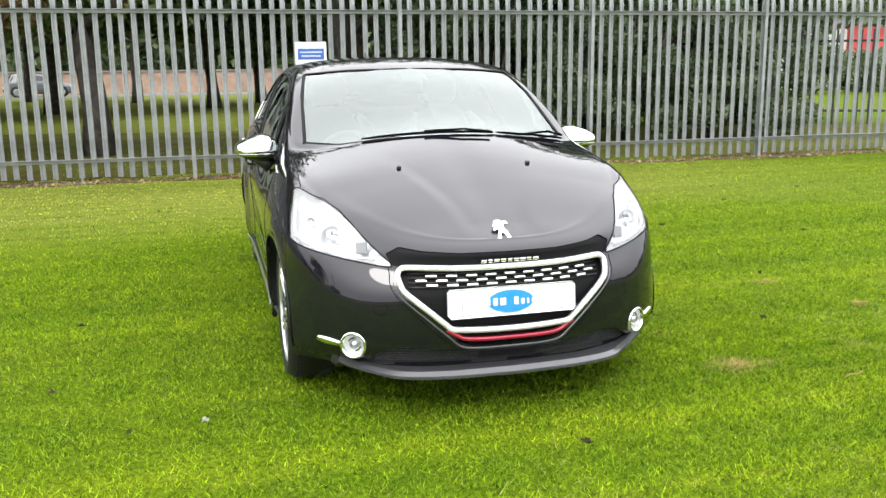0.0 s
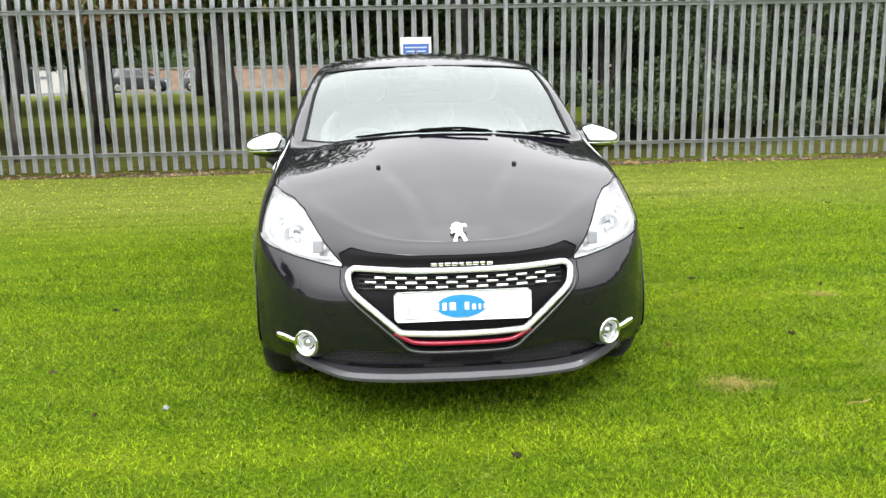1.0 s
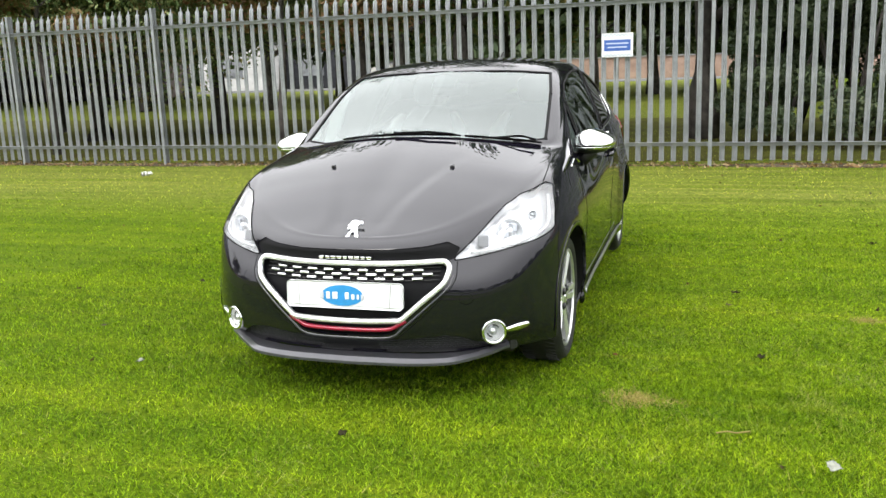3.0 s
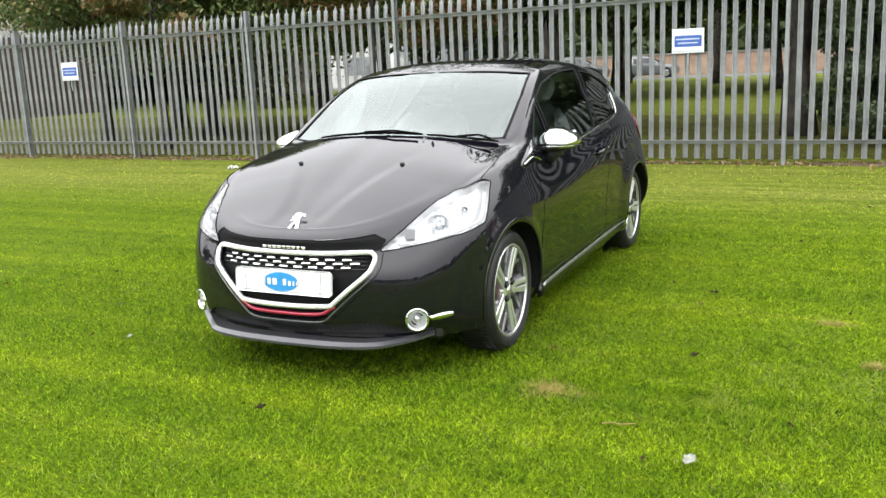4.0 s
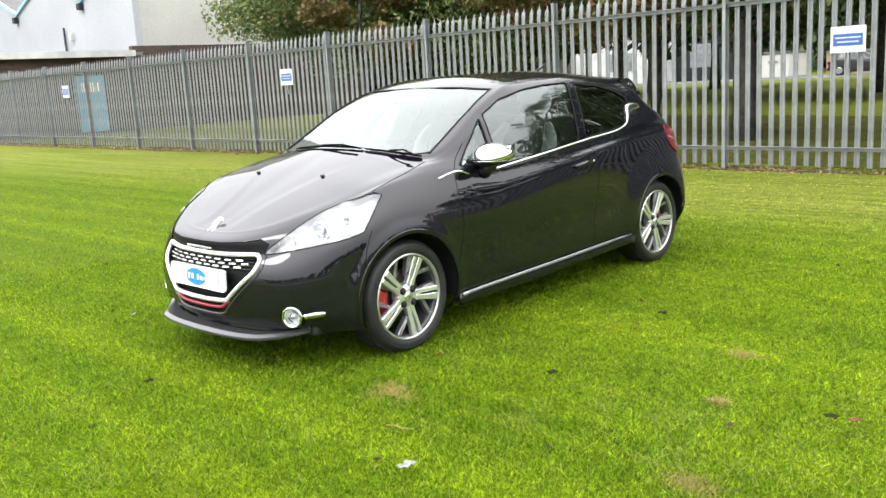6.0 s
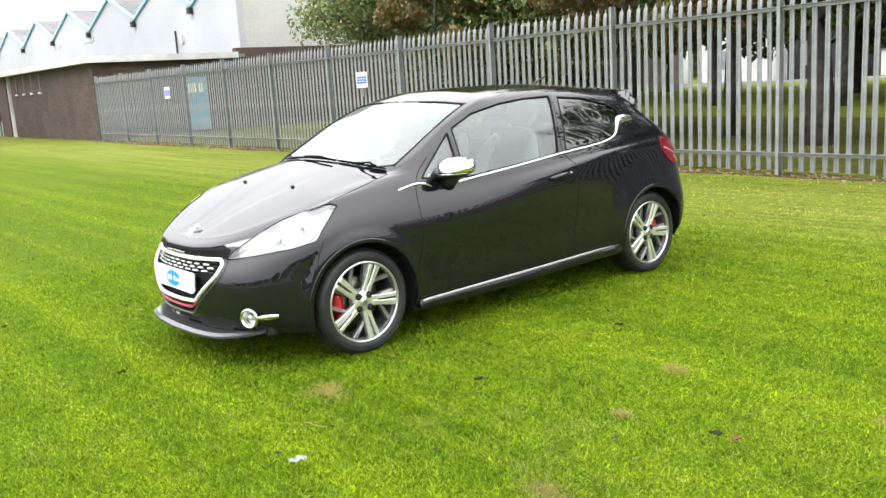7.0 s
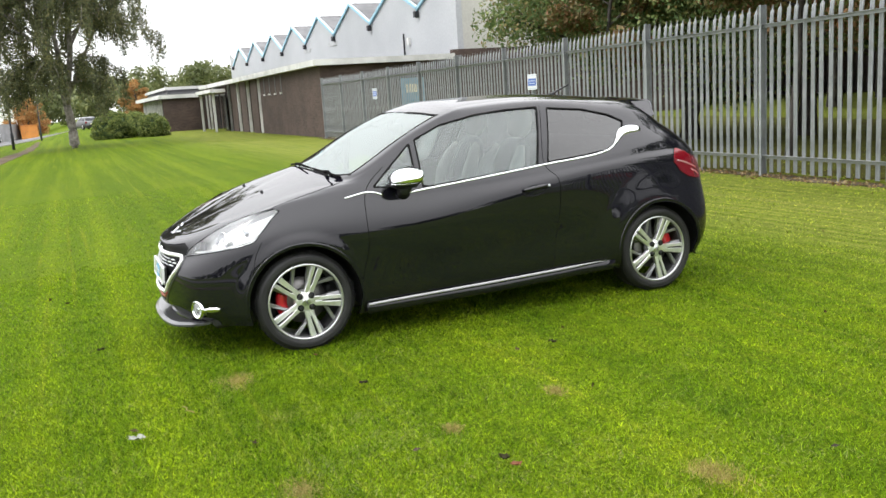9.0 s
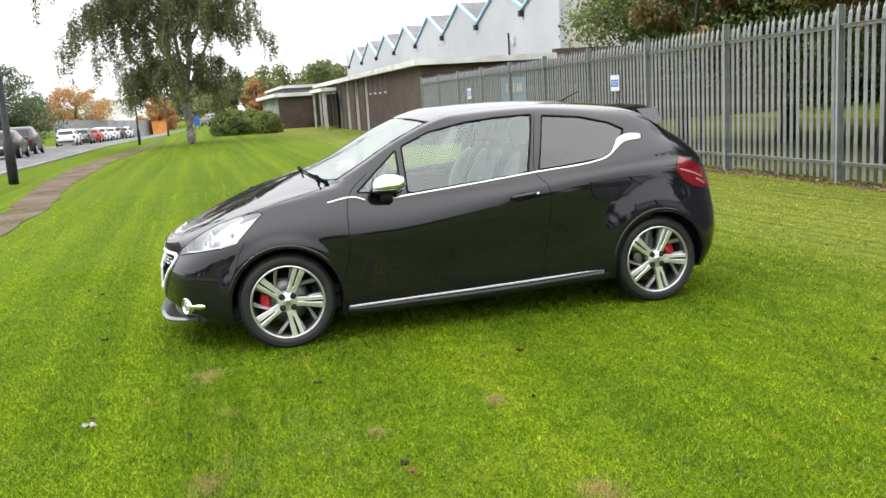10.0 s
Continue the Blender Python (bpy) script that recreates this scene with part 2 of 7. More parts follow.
LEAF_RUST = leaf_material("rust_leaf", [(0.20, 0.09, 0.045), (0.08, 0.13, 0.035), (0.27, 0.13, 0.07), (0.10, 0.15, 0.04), (0.24, 0.12, 0.06)], 0.4)
LEAF_BIRCH = leaf_material("birch_leaf", [(0.070, 0.090, 0.052), (0.11, 0.132, 0.064), (0.165, 0.178, 0.085), (0.25, 0.225, 0.105)], 0.5)
LEAF_ORANGE = leaf_material("orange_leaf", [(0.34, 0.15, 0.055), (0.46, 0.23, 0.085), (0.38, 0.26, 0.10), (0.52, 0.32, 0.14)], 0.4)
LEAF_GREEN = leaf_material("green_leaf", [(0.06, 0.125, 0.03), (0.10, 0.18, 0.045), (0.15, 0.23, 0.06)], 0.4)
# distance haze is put into this leaf colour: paler and less saturated
LEAF_FAR_HAZE = leaf_material("hazy_far_leaf", [(0.10, 0.125, 0.055), (0.15, 0.18, 0.075), (0.22, 0.235, 0.10)], 0.05)
LEAF_HEDGE = leaf_material("hedge_leaf", [(0.05, 0.085, 0.025), (0.14, 0.19, 0.050), (0.34, 0.38, 0.12)], 0.6)
BOWL = plain("bright_lamp_bowl", (0.76, 0.78, 0.80), 0.2, 0.5)


def brickwork(name, dark, light, joint):
    """Brick courses with joints, at true size on walls along x or y."""
    m, n, l, b = nodes_of(name)
    geo, sep, add, at, tex = (n.new("ShaderNode" + k) for k in ("NewGeometry", "SeparateXYZ", "Math", "CombineXYZ", "TexBrick"))
    l.new(geo.outputs["Position"], sep.inputs[0])
    l.new(sep.outputs["X"], add.inputs[0])
    l.new(sep.outputs["Y"], add.inputs[1])
    l.new(add.outputs[0], at.inputs["X"])
    l.new(sep.outputs["Z"], at.inputs["Y"])
    l.new(at.outputs[0], tex.inputs["Vector"])
    for key, value in (("Color1", (*dark, 1)), ("Color2", (*light, 1)), ("Mortar", (*joint, 1)), ("Scale", 1.0), ("Mortar Size", 0.006), ("Brick Width", 0.225), ("Row Height", 0.075), ("Bias", 0.0)):
        tex.inputs[key].default_value = value
    stain = ramp(n, l, noise_tex(n, l, 0.9, 6).outputs[0], [(0.3, (0.72, 0.72, 0.72)), (0.7, (1.25, 1.2, 1.15))])
    l.new(mixed(n, l, 0.8, tex.outputs["Color"], stain.outputs[0], "MULTIPLY"), b.inputs["Base Color"])
    b.inputs["Roughness"].default_value, b.inputs["Specular IOR Level"].default_value = 0.88, 0.2
    bumped(n, l, b, tex.outputs["Fac"], -0.4, 0.01)
    return m


BRICK = brickwork("dark_brown_brick", (0.056, 0.040, 0.035), (0.078, 0.057, 0.050), (0.072, 0.060, 0.054))
WHITE_BOARD = surface("weathered_white_board", (0.44, 0.44, 0.42), (0.66, 0.66, 0.64), 1.0, 0.6, bump=0.15, fine=25)
CLADDING = surface("white_cladding", (0.335, 0.35, 0.37), (0.395, 0.41, 0.43), 0.25, 0.6, bump=0.1, fine=9)
CLADDING_SIDE = surface("grey_render", (0.43, 0.425, 0.39), (0.53, 0.525, 0.485), 0.3, 0.75, bump=0.2, fine=9)
BLUE_EDGE = plain("sky_blue_paint", (0.24, 0.44, 0.55), 0.5)
ROOF_FELT = surface("grey_roof_felt", (0.09, 0.09, 0.095), (0.16, 0.16, 0.165), 0.8, 0.85, bump=0.3)
ASPHALT = surface("asphalt", (0.10, 0.10, 0.105), (0.17, 0.17, 0.175), 0.6, 0.85, bump=0.4, fine=30, spec=0.08)
DIRT = surface("worn_dirt", (0.068, 0.053, 0.037), (0.135, 0.108, 0.078), 1.1, 0.95, bump=0.8, fine=12, spec=0.03)
KERB = surface("kerb_concrete", (0.15, 0.15, 0.14), (0.24, 0.235, 0.22), 2.0, 0.85, bump=0.3)
DARK_PANE = plain("dark_window_pane", (0.02, 0.023, 0.026), 0.10, 0.0, 0.0, 0.4)
DULL_PANE = plain("dull_dark_pane", (0.030, 0.032, 0.034), 0.45, 0.0, 0.0, 0.3)
WHITE_SHEET = surface("white_sheet_metal", (0.74, 0.75, 0.76), (0.84, 0.84, 0.84), 0.4, 0.5, bump=0.1, fine=5)
STORE_GREY = surface("grey_store_panel", (0.20, 0.205, 0.21), (0.32, 0.325, 0.33), 0.7, 0.8, bump=0.2, fine=8)
LIT_PANE = plain("pale_pane", (0.70, 0.64, 0.42), 0.3)
BLUE_DOOR = surface("light_blue_paint", (0.10, 0.26, 0.36), (0.17, 0.36, 0.47), 1.5, 0.5, bump=0.1)
FADED = surface("faded_lettering", (0.30, 0.31, 0.32), (0.48, 0.49, 0.50), 3.0, 0.7, bump=0.1)
PINK_BRICK = surface("reddish_brick", (0.25, 0.165, 0.125), (0.36, 0.25, 0.19), 1.5, 0.85, bump=0.3, fine=10)
BROWN_PANEL = surface("grey_brown_panel", (0.11, 0.085, 0.08), (0.18, 0.145, 0.135), 0.8, 0.8, bump=0.3, fine=8)
RED_WALL = surface("red_wall", (0.32, 0.03, 0.03), (0.48, 0.06, 0.05), 0.8, 0.6, bump=0.1)
ORANGE = surface("orange_paint", (0.55, 0.20, 0.04), (0.70, 0.30, 0.06), 0.8, 0.5, bump=0.1)
GLASS_BLOCK = plain("grey_glass_block", (0.36, 0.38, 0.40), 0.12, 0.6)
LAMP_GREY = plain("grey_lamp_insert", (0.20, 0.205, 0.21), 0.35, 0.4)
PLATE_GREY = plain("grey_plate_print", (0.45, 0.47, 0.5), 0.3)
GRILLE_BLACK = plain("grille_black", (0.004, 0.004, 0.005), 0.6, spec=0.15)
SCUTTLE = plain("scuttle_black", (0.008, 0.008, 0.008), 0.75, spec=0.15)
SILL_SILVER = plain("dull_silver", (0.32, 0.32, 0.33), 0.38, 0.9)


# ---- mesh helpers ----
def mesh_of(name, verts, faces, material, parent=None, label="", smooth=True, normals=None):
    me = bpy.data.meshes.new(name)
    me.from_pydata([tuple(v) for v in verts], [], [tuple(f) for f in faces])
    me.materials.append(material)
    if smooth:
        me.polygons.foreach_set("use_smooth", np.ones(len(me.polygons), bool))
    if normals is not None:
        me.normals_split_custom_set_from_vertices([tuple(v) for v in normals])
    me.update()
    ob = new(name, me)
    if parent:
        ob.parent = parent
    if label:
        ob["label"] = label
    return ob


def part(name, bm, material, parent=None, label="", smooth=False):
    """Links a bmesh as one mesh object."""
    me = bpy.data.meshes.new(name)
    bm.to_mesh(me)
    bm.free()
    me.materials.append(material)
    if smooth:
        me.polygons.foreach_set("use_smooth", np.ones(len(me.polygons), bool))
    ob = new(name, me)
    if parent:
        ob.parent = parent
    if label:
        ob["label"] = label
    return ob


def thing(name, label, category, group="", at=None):
    ob = new(name)
    ob.empty_display_size = 0.2
    if at is not None:
        ob.matrix_world = at
    return tagged(ob, label, category, group)


def box_bm(size, centre=(0, 0, 0), bevel=0.0, turn=None, segments=1):
    bm = bmesh.new()
    bmesh.ops.create_cube(bm, size=1)
    bmesh.ops.scale(bm, vec=size, verts=bm.verts)
    if bevel:
        bmesh.ops.bevel(bm, geom=list(bm.edges), offset=bevel, segments=segments, affect="EDGES", profile=0.6)
    if turn is not None:
        bmesh.ops.transform(bm, matrix=turn, verts=bm.verts)
    bmesh.ops.translate(bm, vec=centre, verts=bm.verts)
    return bm


def join_bm(parts):
    """One bmesh from several."""
    whole = bmesh.new()
    for b in parts:
        me = bpy.data.meshes.new("join")
        b.to_mesh(me)
        b.free()
        whole.from_mesh(me)
        bpy.data.meshes.remove(me)
    return whole


def lathe(profile, axis="x", steps=48, closed=False):
    """Verts and faces of a profile of (radius, along) turned round an axis."""
    verts, faces = [], []
    k = len(profile)
    for i in range(steps):
        a = 2 * math.pi * i / steps
        for r, h in profile:
            c, s = r * math.cos(a), r * math.sin(a)
            verts.append({"x": (h, c, s), "y": (c, h, s), "z": (c, s, h)}[axis])
    for i in range(steps):
        j = (i + 1) % steps
        for q in range(k if closed else k - 1):
            w = (q + 1) % k
            faces.append((i * k + q, i * k + w, j * k + w, j * k + q))
    return verts, faces


def tube(points, radius, sides=8, closed=False, radii=None, flat=1.0):
    """A round bar along a line of points."""
    pts = [Vector(p) for p in points]
    verts, faces = [], []
    count = len(pts)
    ref = Vector((0, 0, 1))
    for i, p in enumerate(pts):
        a = pts[i - 1] if (closed or i) else p
        b = pts[(i + 1) % count] if (closed or i < count - 1) else p
        t = (b - a).normalized()
        side = t.cross(ref)
        if side.length < 0.05:
            side = t.cross(Vector((1, 0, 0)))
        side.normalize()
        up = side.cross(t)
        r = radii[i] if radii else radius
        for q in range(sides):
            g = 2 * math.pi * q / sides
            verts.append(p + side * (r * math.cos(g)) + up * (r * flat * math.sin(g)))
    for i in range(count if closed else count - 1):
        j = (i + 1) % count
        for q in range(sides):
            w = (q + 1) % sides
            faces.append((i * sides + q, i * sides + w, j * sides + w, j * sides + q))
    if not closed:
        faces.append(tuple(range(sides))[::-1])
        faces.append(tuple((count - 1) * sides + q for q in range(sides)))
    return verts, faces


def ribbon(points, normals, widths, height, closed=False):
    """A raised band with chamfered edges along points on a surface."""
    pts, nrm = [Vector(p) for p in points], [Vector(q).normalized() for q in normals]
    count = len(pts)
    if not isinstance(widths, (list, tuple)):
        widths = [widths] * count
    verts, faces = [], []
    section = ((-0.5, -0.3), (-0.5, 0.45), (-0.3, 1.0), (0.3, 1.0), (0.5, 0.45), (0.5, -0.3))
    for i, p in enumerate(pts):
        a = pts[i - 1] if (closed or i) else p
        b = pts[(i + 1) % count] if (closed or i < count - 1) else p
        side = (b - a).normalized().cross(nrm[i]).normalized()
        for u, v in section:
            verts.append(p + side * (u * widths[i]) + nrm[i] * (v * height))
    k = len(section)
    for i in range(count if closed else count - 1):
        j = (i + 1) % count
        for q in range(k):
            w = (q + 1) % k
            faces.append((i * k + q, j * k + q, j * k + w, i * k + w))
    if not closed:
        faces += [tuple(range(k)), tuple((count - 1) * k + q for q in reversed(range(k)))]
    return verts, faces


def spline(points, per=8, closed=False):
    """Catmull-Rom through points."""
    p = np.array(points, float)
    count = len(p)
    out = []
    for i in range(count if closed else count - 1):
        if closed:
            a, b, c, d = (p[(i + q) % count] for q in (-1, 0, 1, 2))
        else:
            b, c = p[i], p[i + 1]
            a = p[i - 1] if i else 2 * b - c
            d = p[i + 2] if i + 2 < count else 2 * c - b
        for t in np.arange(per) / per:
            out.append(0.5 * (2 * b + (c - a) * t + (2 * a - 5 * b + 4 * c - d) * t * t + (3 * b - a - 3 * c + d) * t ** 3))
    if not closed:
        out.append(p[-1])
    return np.array(out)


def rounded(points, times=2, cut=0.05):
    """Corner cutting of a closed outline."""
    p = np.array(points, float)
    for _ in range(times):
        q = np.roll(p, -1, axis=0)
        p = np.stack([(1 - cut) * p + cut * q, cut * p + (1 - cut) * q], 1).reshape(-1, p.shape[1])
    return p


def prism(outline, depth, material, name, parent, label="", at=Matrix.Identity(4), bevel=0.0, smooth=False):
    """A flat outline (x, y) given thickness along z."""
    bm = bmesh.new()
    vs = [bm.verts.new((x, y, 0)) for x, y in outline]
    f = bm.faces.new(vs)
    if f.calc_area() and f.normal.z < 0:
        f.normal_flip()
    got = bmesh.ops.extrude_face_region(bm, geom=[f])
    bmesh.ops.translate(bm, vec=(0, 0, depth), verts=[v for v in got["geom"] if isinstance(v, bmesh.types.BMVert)])
    bmesh.ops.recalc_face_normals(bm, faces=bm.faces)
    if bevel:
        bmesh.ops.bevel(bm, geom=list(bm.edges), offset=bevel, segments=2, affect="EDGES", profile=0.6)
    bmesh.ops.transform(bm, matrix=at, verts=bm.verts)
    return part(name, bm, material, parent, label, smooth)


def ellipse(cx, cy, rx, ry, steps=32):
    return [(cx + rx * math.cos(2 * math.pi * i / steps), cy + ry * math.sin(2 * math.pi * i / steps)) for i in range(steps)]


# ---- the car: a body surface through feature lines, from the nose's middle round the left side to the tail's middle ----
SILL = [(0, -1.955, .195), (.25, -1.935, .195), (.44, -1.89, .195), (.615, -1.80, .20), (.782, -1.645, .205), (.836, -1.47, .20), (.82, -1.15, .185), (.81, -.9, .175),
        (.80, -.5, .175), (.80, -.2, .178), (.80, 0, .18), (.80, .5, .19), (.81, 1.0, .21), (.81, 1.35, .22), (.73, 1.66, .22), (.5, 1.77, .24), (0, 1.82, .26)]
SKIRT = [(0, -2.02, .30), (.25, -2.00, .30), (.44, -1.95, .30), (.632, -1.855, .30), (.796, -1.664, .30), (.846, -1.46, .30), (.852, -1.15, .29), (.848, -.9, .28),
         (.84, -.5, .28), (.84, -.2, .28), (.84, 0, .28), (.845, .5, .29), (.86, 1.0, .31), (.865, 1.35, .33), (.80, 1.68, .36), (.55, 1.83, .38), (0, 1.88, .40)]
FLANK = [(0, -2.028, .49), (.25, -2.008, .49), (.44, -1.953, .49), (.632, -1.855, .495), (.785, -1.668, .495), (.842, -1.45, .47), (.858, -1.15, .48), (.857, -.9, .47),
         (.853, -.5, .46), (.851, -.2, .46), (.851, 0, .46), (.853, .5, .48), (.861, 1.0, .52), (.862, 1.35, .54), (.812, 1.68, .55), (.57, 1.85, .56), (0, 1.90, .57)]
WAIST = [(0, -1.988, .60), (.25, -1.968, .60), (.44, -1.901, .603), (.625, -1.80, .632), (.764, -1.655, .662), (.824, -1.46, .70), (.852, -1.15, .71), (.858, -.9, .70),
         (.858, -.5, .705), (.857, -.2, .735), (.856, 0, .765), (.853, .5, .835), (.843, 1.0, .88), (.824, 1.35, .895), (.760, 1.64, .89), (.555, 1.785, .885), (0, 1.835, .89)]
SHOULDER = [(0, -1.983, .658), (.25, -1.962, .662), (.425, -1.884, .678), (.585, -1.74, .727), (.695, -1.60, .785), (.758, -1.40, .855), (.79, -1.12, .885), (.80, -.9, .89),
            (.808, -.5, .872), (.814, -.2, .885), (.817, 0, .895), (.817, .5, .93), (.811, 1.0, .97), (.779, 1.35, .99), (.715, 1.61, .99), (.54, 1.75, .98), (0, 1.80, .98)]
BELT = [(0, -1.925, .694), (.24, -1.904, .700), (.41, -1.816, .728), (.55, -1.68, .781), (.64, -1.54, .83), (.70, -1.36, .890), (.735, -1.10, .94), (.765, -.88, .955),
        (.790, -.5, .92), (.795, -.2, .938), (.797, 0, .95), (.793, .5, .985), (.785, 1.0, 1.03), (.75, 1.32, 1.06), (.68, 1.53, 1.075), (.5, 1.66, 1.085), (0, 1.74, 1.10)]
CROWN = [(-1.84, .732), (-1.80, .750), (-1.72, .785), (-1.58, .844), (-1.44, .902), (-1.26, .971), (-1.06, 1.040), (-.82, 1.128),
         (-.45, 1.312), (-.2, 1.405), (0, 1.430), (.5, 1.437), (1.0, 1.400), (1.25, 1.36), (1.36, 1.325), (1.43, 1.30), (1.50, 1.275)]
# mid-window, rail and roof edge, from the scuttle back
WINDOW_MID = [(.733, -.87, .985), (.740, -.5, 1.06), (.736, -.2, 1.11), (.734, 0, 1.13), (.729, .5, 1.15), (.714, 1.0, 1.155), (.688, 1.30, 1.15), (.62, 1.465, 1.15), (.45, 1.575, 1.15)]
RAIL = [(.705, -.87, 1.002), (.682, -.492, 1.188), (.640, -.2, 1.300), (.625, 0, 1.335), (.622, .5, 1.350), (.615, 1.0, 1.305), (.60, 1.26, 1.275), (.555, 1.405, 1.235), (.38, 1.505, 1.20)]
ROOF_EDGE = [(.635, -.862, 1.034), (.612, -.482, 1.238), (.575, -.2, 1.350), (.51, 0, 1.388), (.50, .5, 1.40), (.49, 1.0, 1.362), (.49, 1.24, 1.332), (.445, 1.37, 1.29), (.30, 1.46, 1.245)]
ROOF_MID = [(.33, -.838, 1.096), (.33, -.458, 1.290), (.31, -.2, 1.392), (.29, 0, 1.419), (.28, .5, 1.428), (.28, 1.0, 1.391), (.27, 1.25, 1.35), (.25, 1.36, 1.312), (.18, 1.44, 1.285)]


def body_net():
    low = [np.array(r, float) for r in (SILL, SKIRT, FLANK, WAIST, SHOULDER, BELT)]
    count = len(SILL)
    crown = np.array([(0, y, z) for y, z in CROWN])
    upper = [np.zeros((count, 3)) for _ in range(4)]
    for c in range(count):
        if 7 <= c <= 15:
            for row, line in zip(upper, (WINDOW_MID, RAIL, ROOF_EDGE, ROOF_MID)):
                row[c] = line[c - 7]
        else:
            a, b = low[5][c], crown[c]
            for row, t in zip(upper, (0.14, 0.34, 0.58, 0.80)):
                row[c] = a + (b - a) * t
                row[c, 2] = b[2] - (b[2] - a[2]) * (1 - t) ** (1.0, 1.12, 1.3, 1.55, 1.75)[min(c, 4)]
    return np.array(low + upper + [crown])


NET = body_net()
LEVELS, COLS = NET.shape[:2]


def hermite(p, t):
    """Weights of a Catmull-Rom span."""
    t2, t3 = t * t, t ** 3
    return 0.5 * (-t + 2 * t2 - t3), 0.5 * (2 - 5 * t2 + 3 * t3), 0.5 * (t + 4 * t2 - 3 * t3), 0.5 * (-t2 + t3)


PADDED = np.concatenate([(2 * NET[:1] - NET[1:2]), NET, (2 * NET[-1:] - NET[-2:-1])], 0)
nose_side = PADDED[:, 1:2] * np.array([-1, 1, 1])
tail_side = PADDED[:, -2:-1] * np.array([-1, 1, 1])
PADDED = np.concatenate([nose_side, PADDED, tail_side], 1)
top_side = PADDED[-3:-2] * np.array([-1, 1, 1])
PADDED[-1] = top_side[0]


# below the windows the surface is a smooth cubic spline by arc length along the car; above them it follows its own columns
CHORD = np.linalg.norm(np.diff(PADDED[1:-1], axis=1), axis=2).mean(0)
BEND = np.zeros((PADDED.shape[1],) * 2)
BEND[0, 0] = BEND[-1, -1] = 1
LOAD = np.zeros((PADDED.shape[1], PADDED.shape[0] * 3))
for k in range(1, len(CHORD)):
    h0, h1 = CHORD[k - 1], CHORD[k]
    BEND[k, k - 1:k + 2] = h0 / 6, (h0 + h1) / 3, h1 / 6
    LOAD[k] = ((PADDED[:, k + 1] - PADDED[:, k]) / h1 - (PADDED[:, k] - PADDED[:, k - 1]) / h0).ravel()
CURVE = np.linalg.solve(BEND, LOAD).reshape(PADDED.shape[1], PADDED.shape[0], 3).transpose(1, 0, 2)


def skin_raw(u, v):
    u, v = np.clip(u, 0, COLS - 1 - 1e-9), np.clip(v, 0, LEVELS - 1 - 1e-9)
    i, j = np.floor(u).astype(int), np.floor(v).astype(int)
    t, wu, wv = (u - i)[..., None], hermite(None, u - i), hermite(None, v - j)
    h = (CHORD[i + 1] ** 2 / 6)[..., None]
    out = np.zeros(u.shape + (3,))
    for a in range(4):
        here = (1 - t) * PADDED[j + a, i + 1] + t * PADDED[j + a, i + 2]
        here += (((1 - t) ** 3 - (1 - t)) * CURVE[j + a, i + 1] + (t ** 3 - t) * CURVE[j + a, i + 2]) * h
        local = sum(wu[b][..., None] * PADDED[j + a, i + b] for b in range(4))
        out += wv[a][..., None] * np.where((j + a <= 6)[..., None], here, local)
    return out


WHEEL_Y, HUB_Z, ARCH = 1.269, 0.30, 0.340


def smooth_step(x, a, b):
    t = np.clip((x - a) / (b - a), 0, 1)
    return t * t * (3 - 2 * t)


def skin(u, v):
    """The body surface, with the flared arches, the hollow of the door and the bonnet's creases."""
    p = skin_raw(u, v)
    for y, flare, reach in ((-WHEEL_Y, 0.008, 0.43), (WHEEL_Y, 0.016, 0.58)):
        r = np.hypot(p[..., 1] - y, p[..., 2] - HUB_Z)
        p[..., 0] += flare * (1 - smooth_step(r, 0.36, reach)) * (p[..., 0] > 0.5)
    side = smooth_step(p[..., 0], 0.7, 0.8)
    mid = smooth_step(p[..., 1], -0.95, -0.6) * (1 - smooth_step(p[..., 1], 0.5, 0.9))
    line = 0.37 + 0.10 * (p[..., 1] + 0.9)
    p[..., 0] -= 0.006 * side * mid * np.exp(-((p[..., 2] - line) / 0.11) ** 2)
    top = smooth_step(v, 5.0, 5.6) * (1 - smooth_step(u, 5.6, 6.4))
    edge = 0.155 + 0.26 * smooth_step(p[..., 1], -1.85, -1.0)
    p[..., 2] -= 0.0065 * top * (1 - smooth_step(p[..., 0], edge - 0.07, edge + 0.02)) * smooth_step(p[..., 1], -1.93, -1.8) * (1 - smooth_step(p[..., 1], -1.6, -1.15))
    p[..., 0] = np.maximum(p[..., 0], 0)
    return p


def skin_normal(u, v):
    e = 1e-3
    a = skin(np.minimum(u + e, COLS - 1.001), v) - skin(np.maximum(u - e, 0), v)
    b = skin(u, np.minimum(v + e, LEVELS - 1.001)) - skin(u, np.maximum(v - e, 0))
    nrm = np.cross(a, b)
    size = np.linalg.norm(nrm, axis=-1, keepdims=True)
    return nrm / np.maximum(size, 1e-12)


def signed(poly, p):
    """Distance to a closed outline, negative inside."""
    poly = np.asarray(poly, float)
    d = np.full(len(p), 1e9)
    inside = np.zeros(len(p), bool)
    for a, b in zip(poly, np.roll(poly, -1, axis=0)):
        e, w = b - a, p - a
        t = np.clip((w @ e) / max(e @ e, 1e-12), 0, 1)
        d = np.minimum(d, np.linalg.norm(w - t[:, None] * e, axis=1))
        cross = (a[1] <= p[:, 1]) != (b[1] <= p[:, 1])
        if abs(e[1]) > 1e-12:
            inside ^= cross & (p[:, 0] < a[0] + (p[:, 1] - a[1]) * e[0] / e[1])
    return np.where(inside, -d, d)


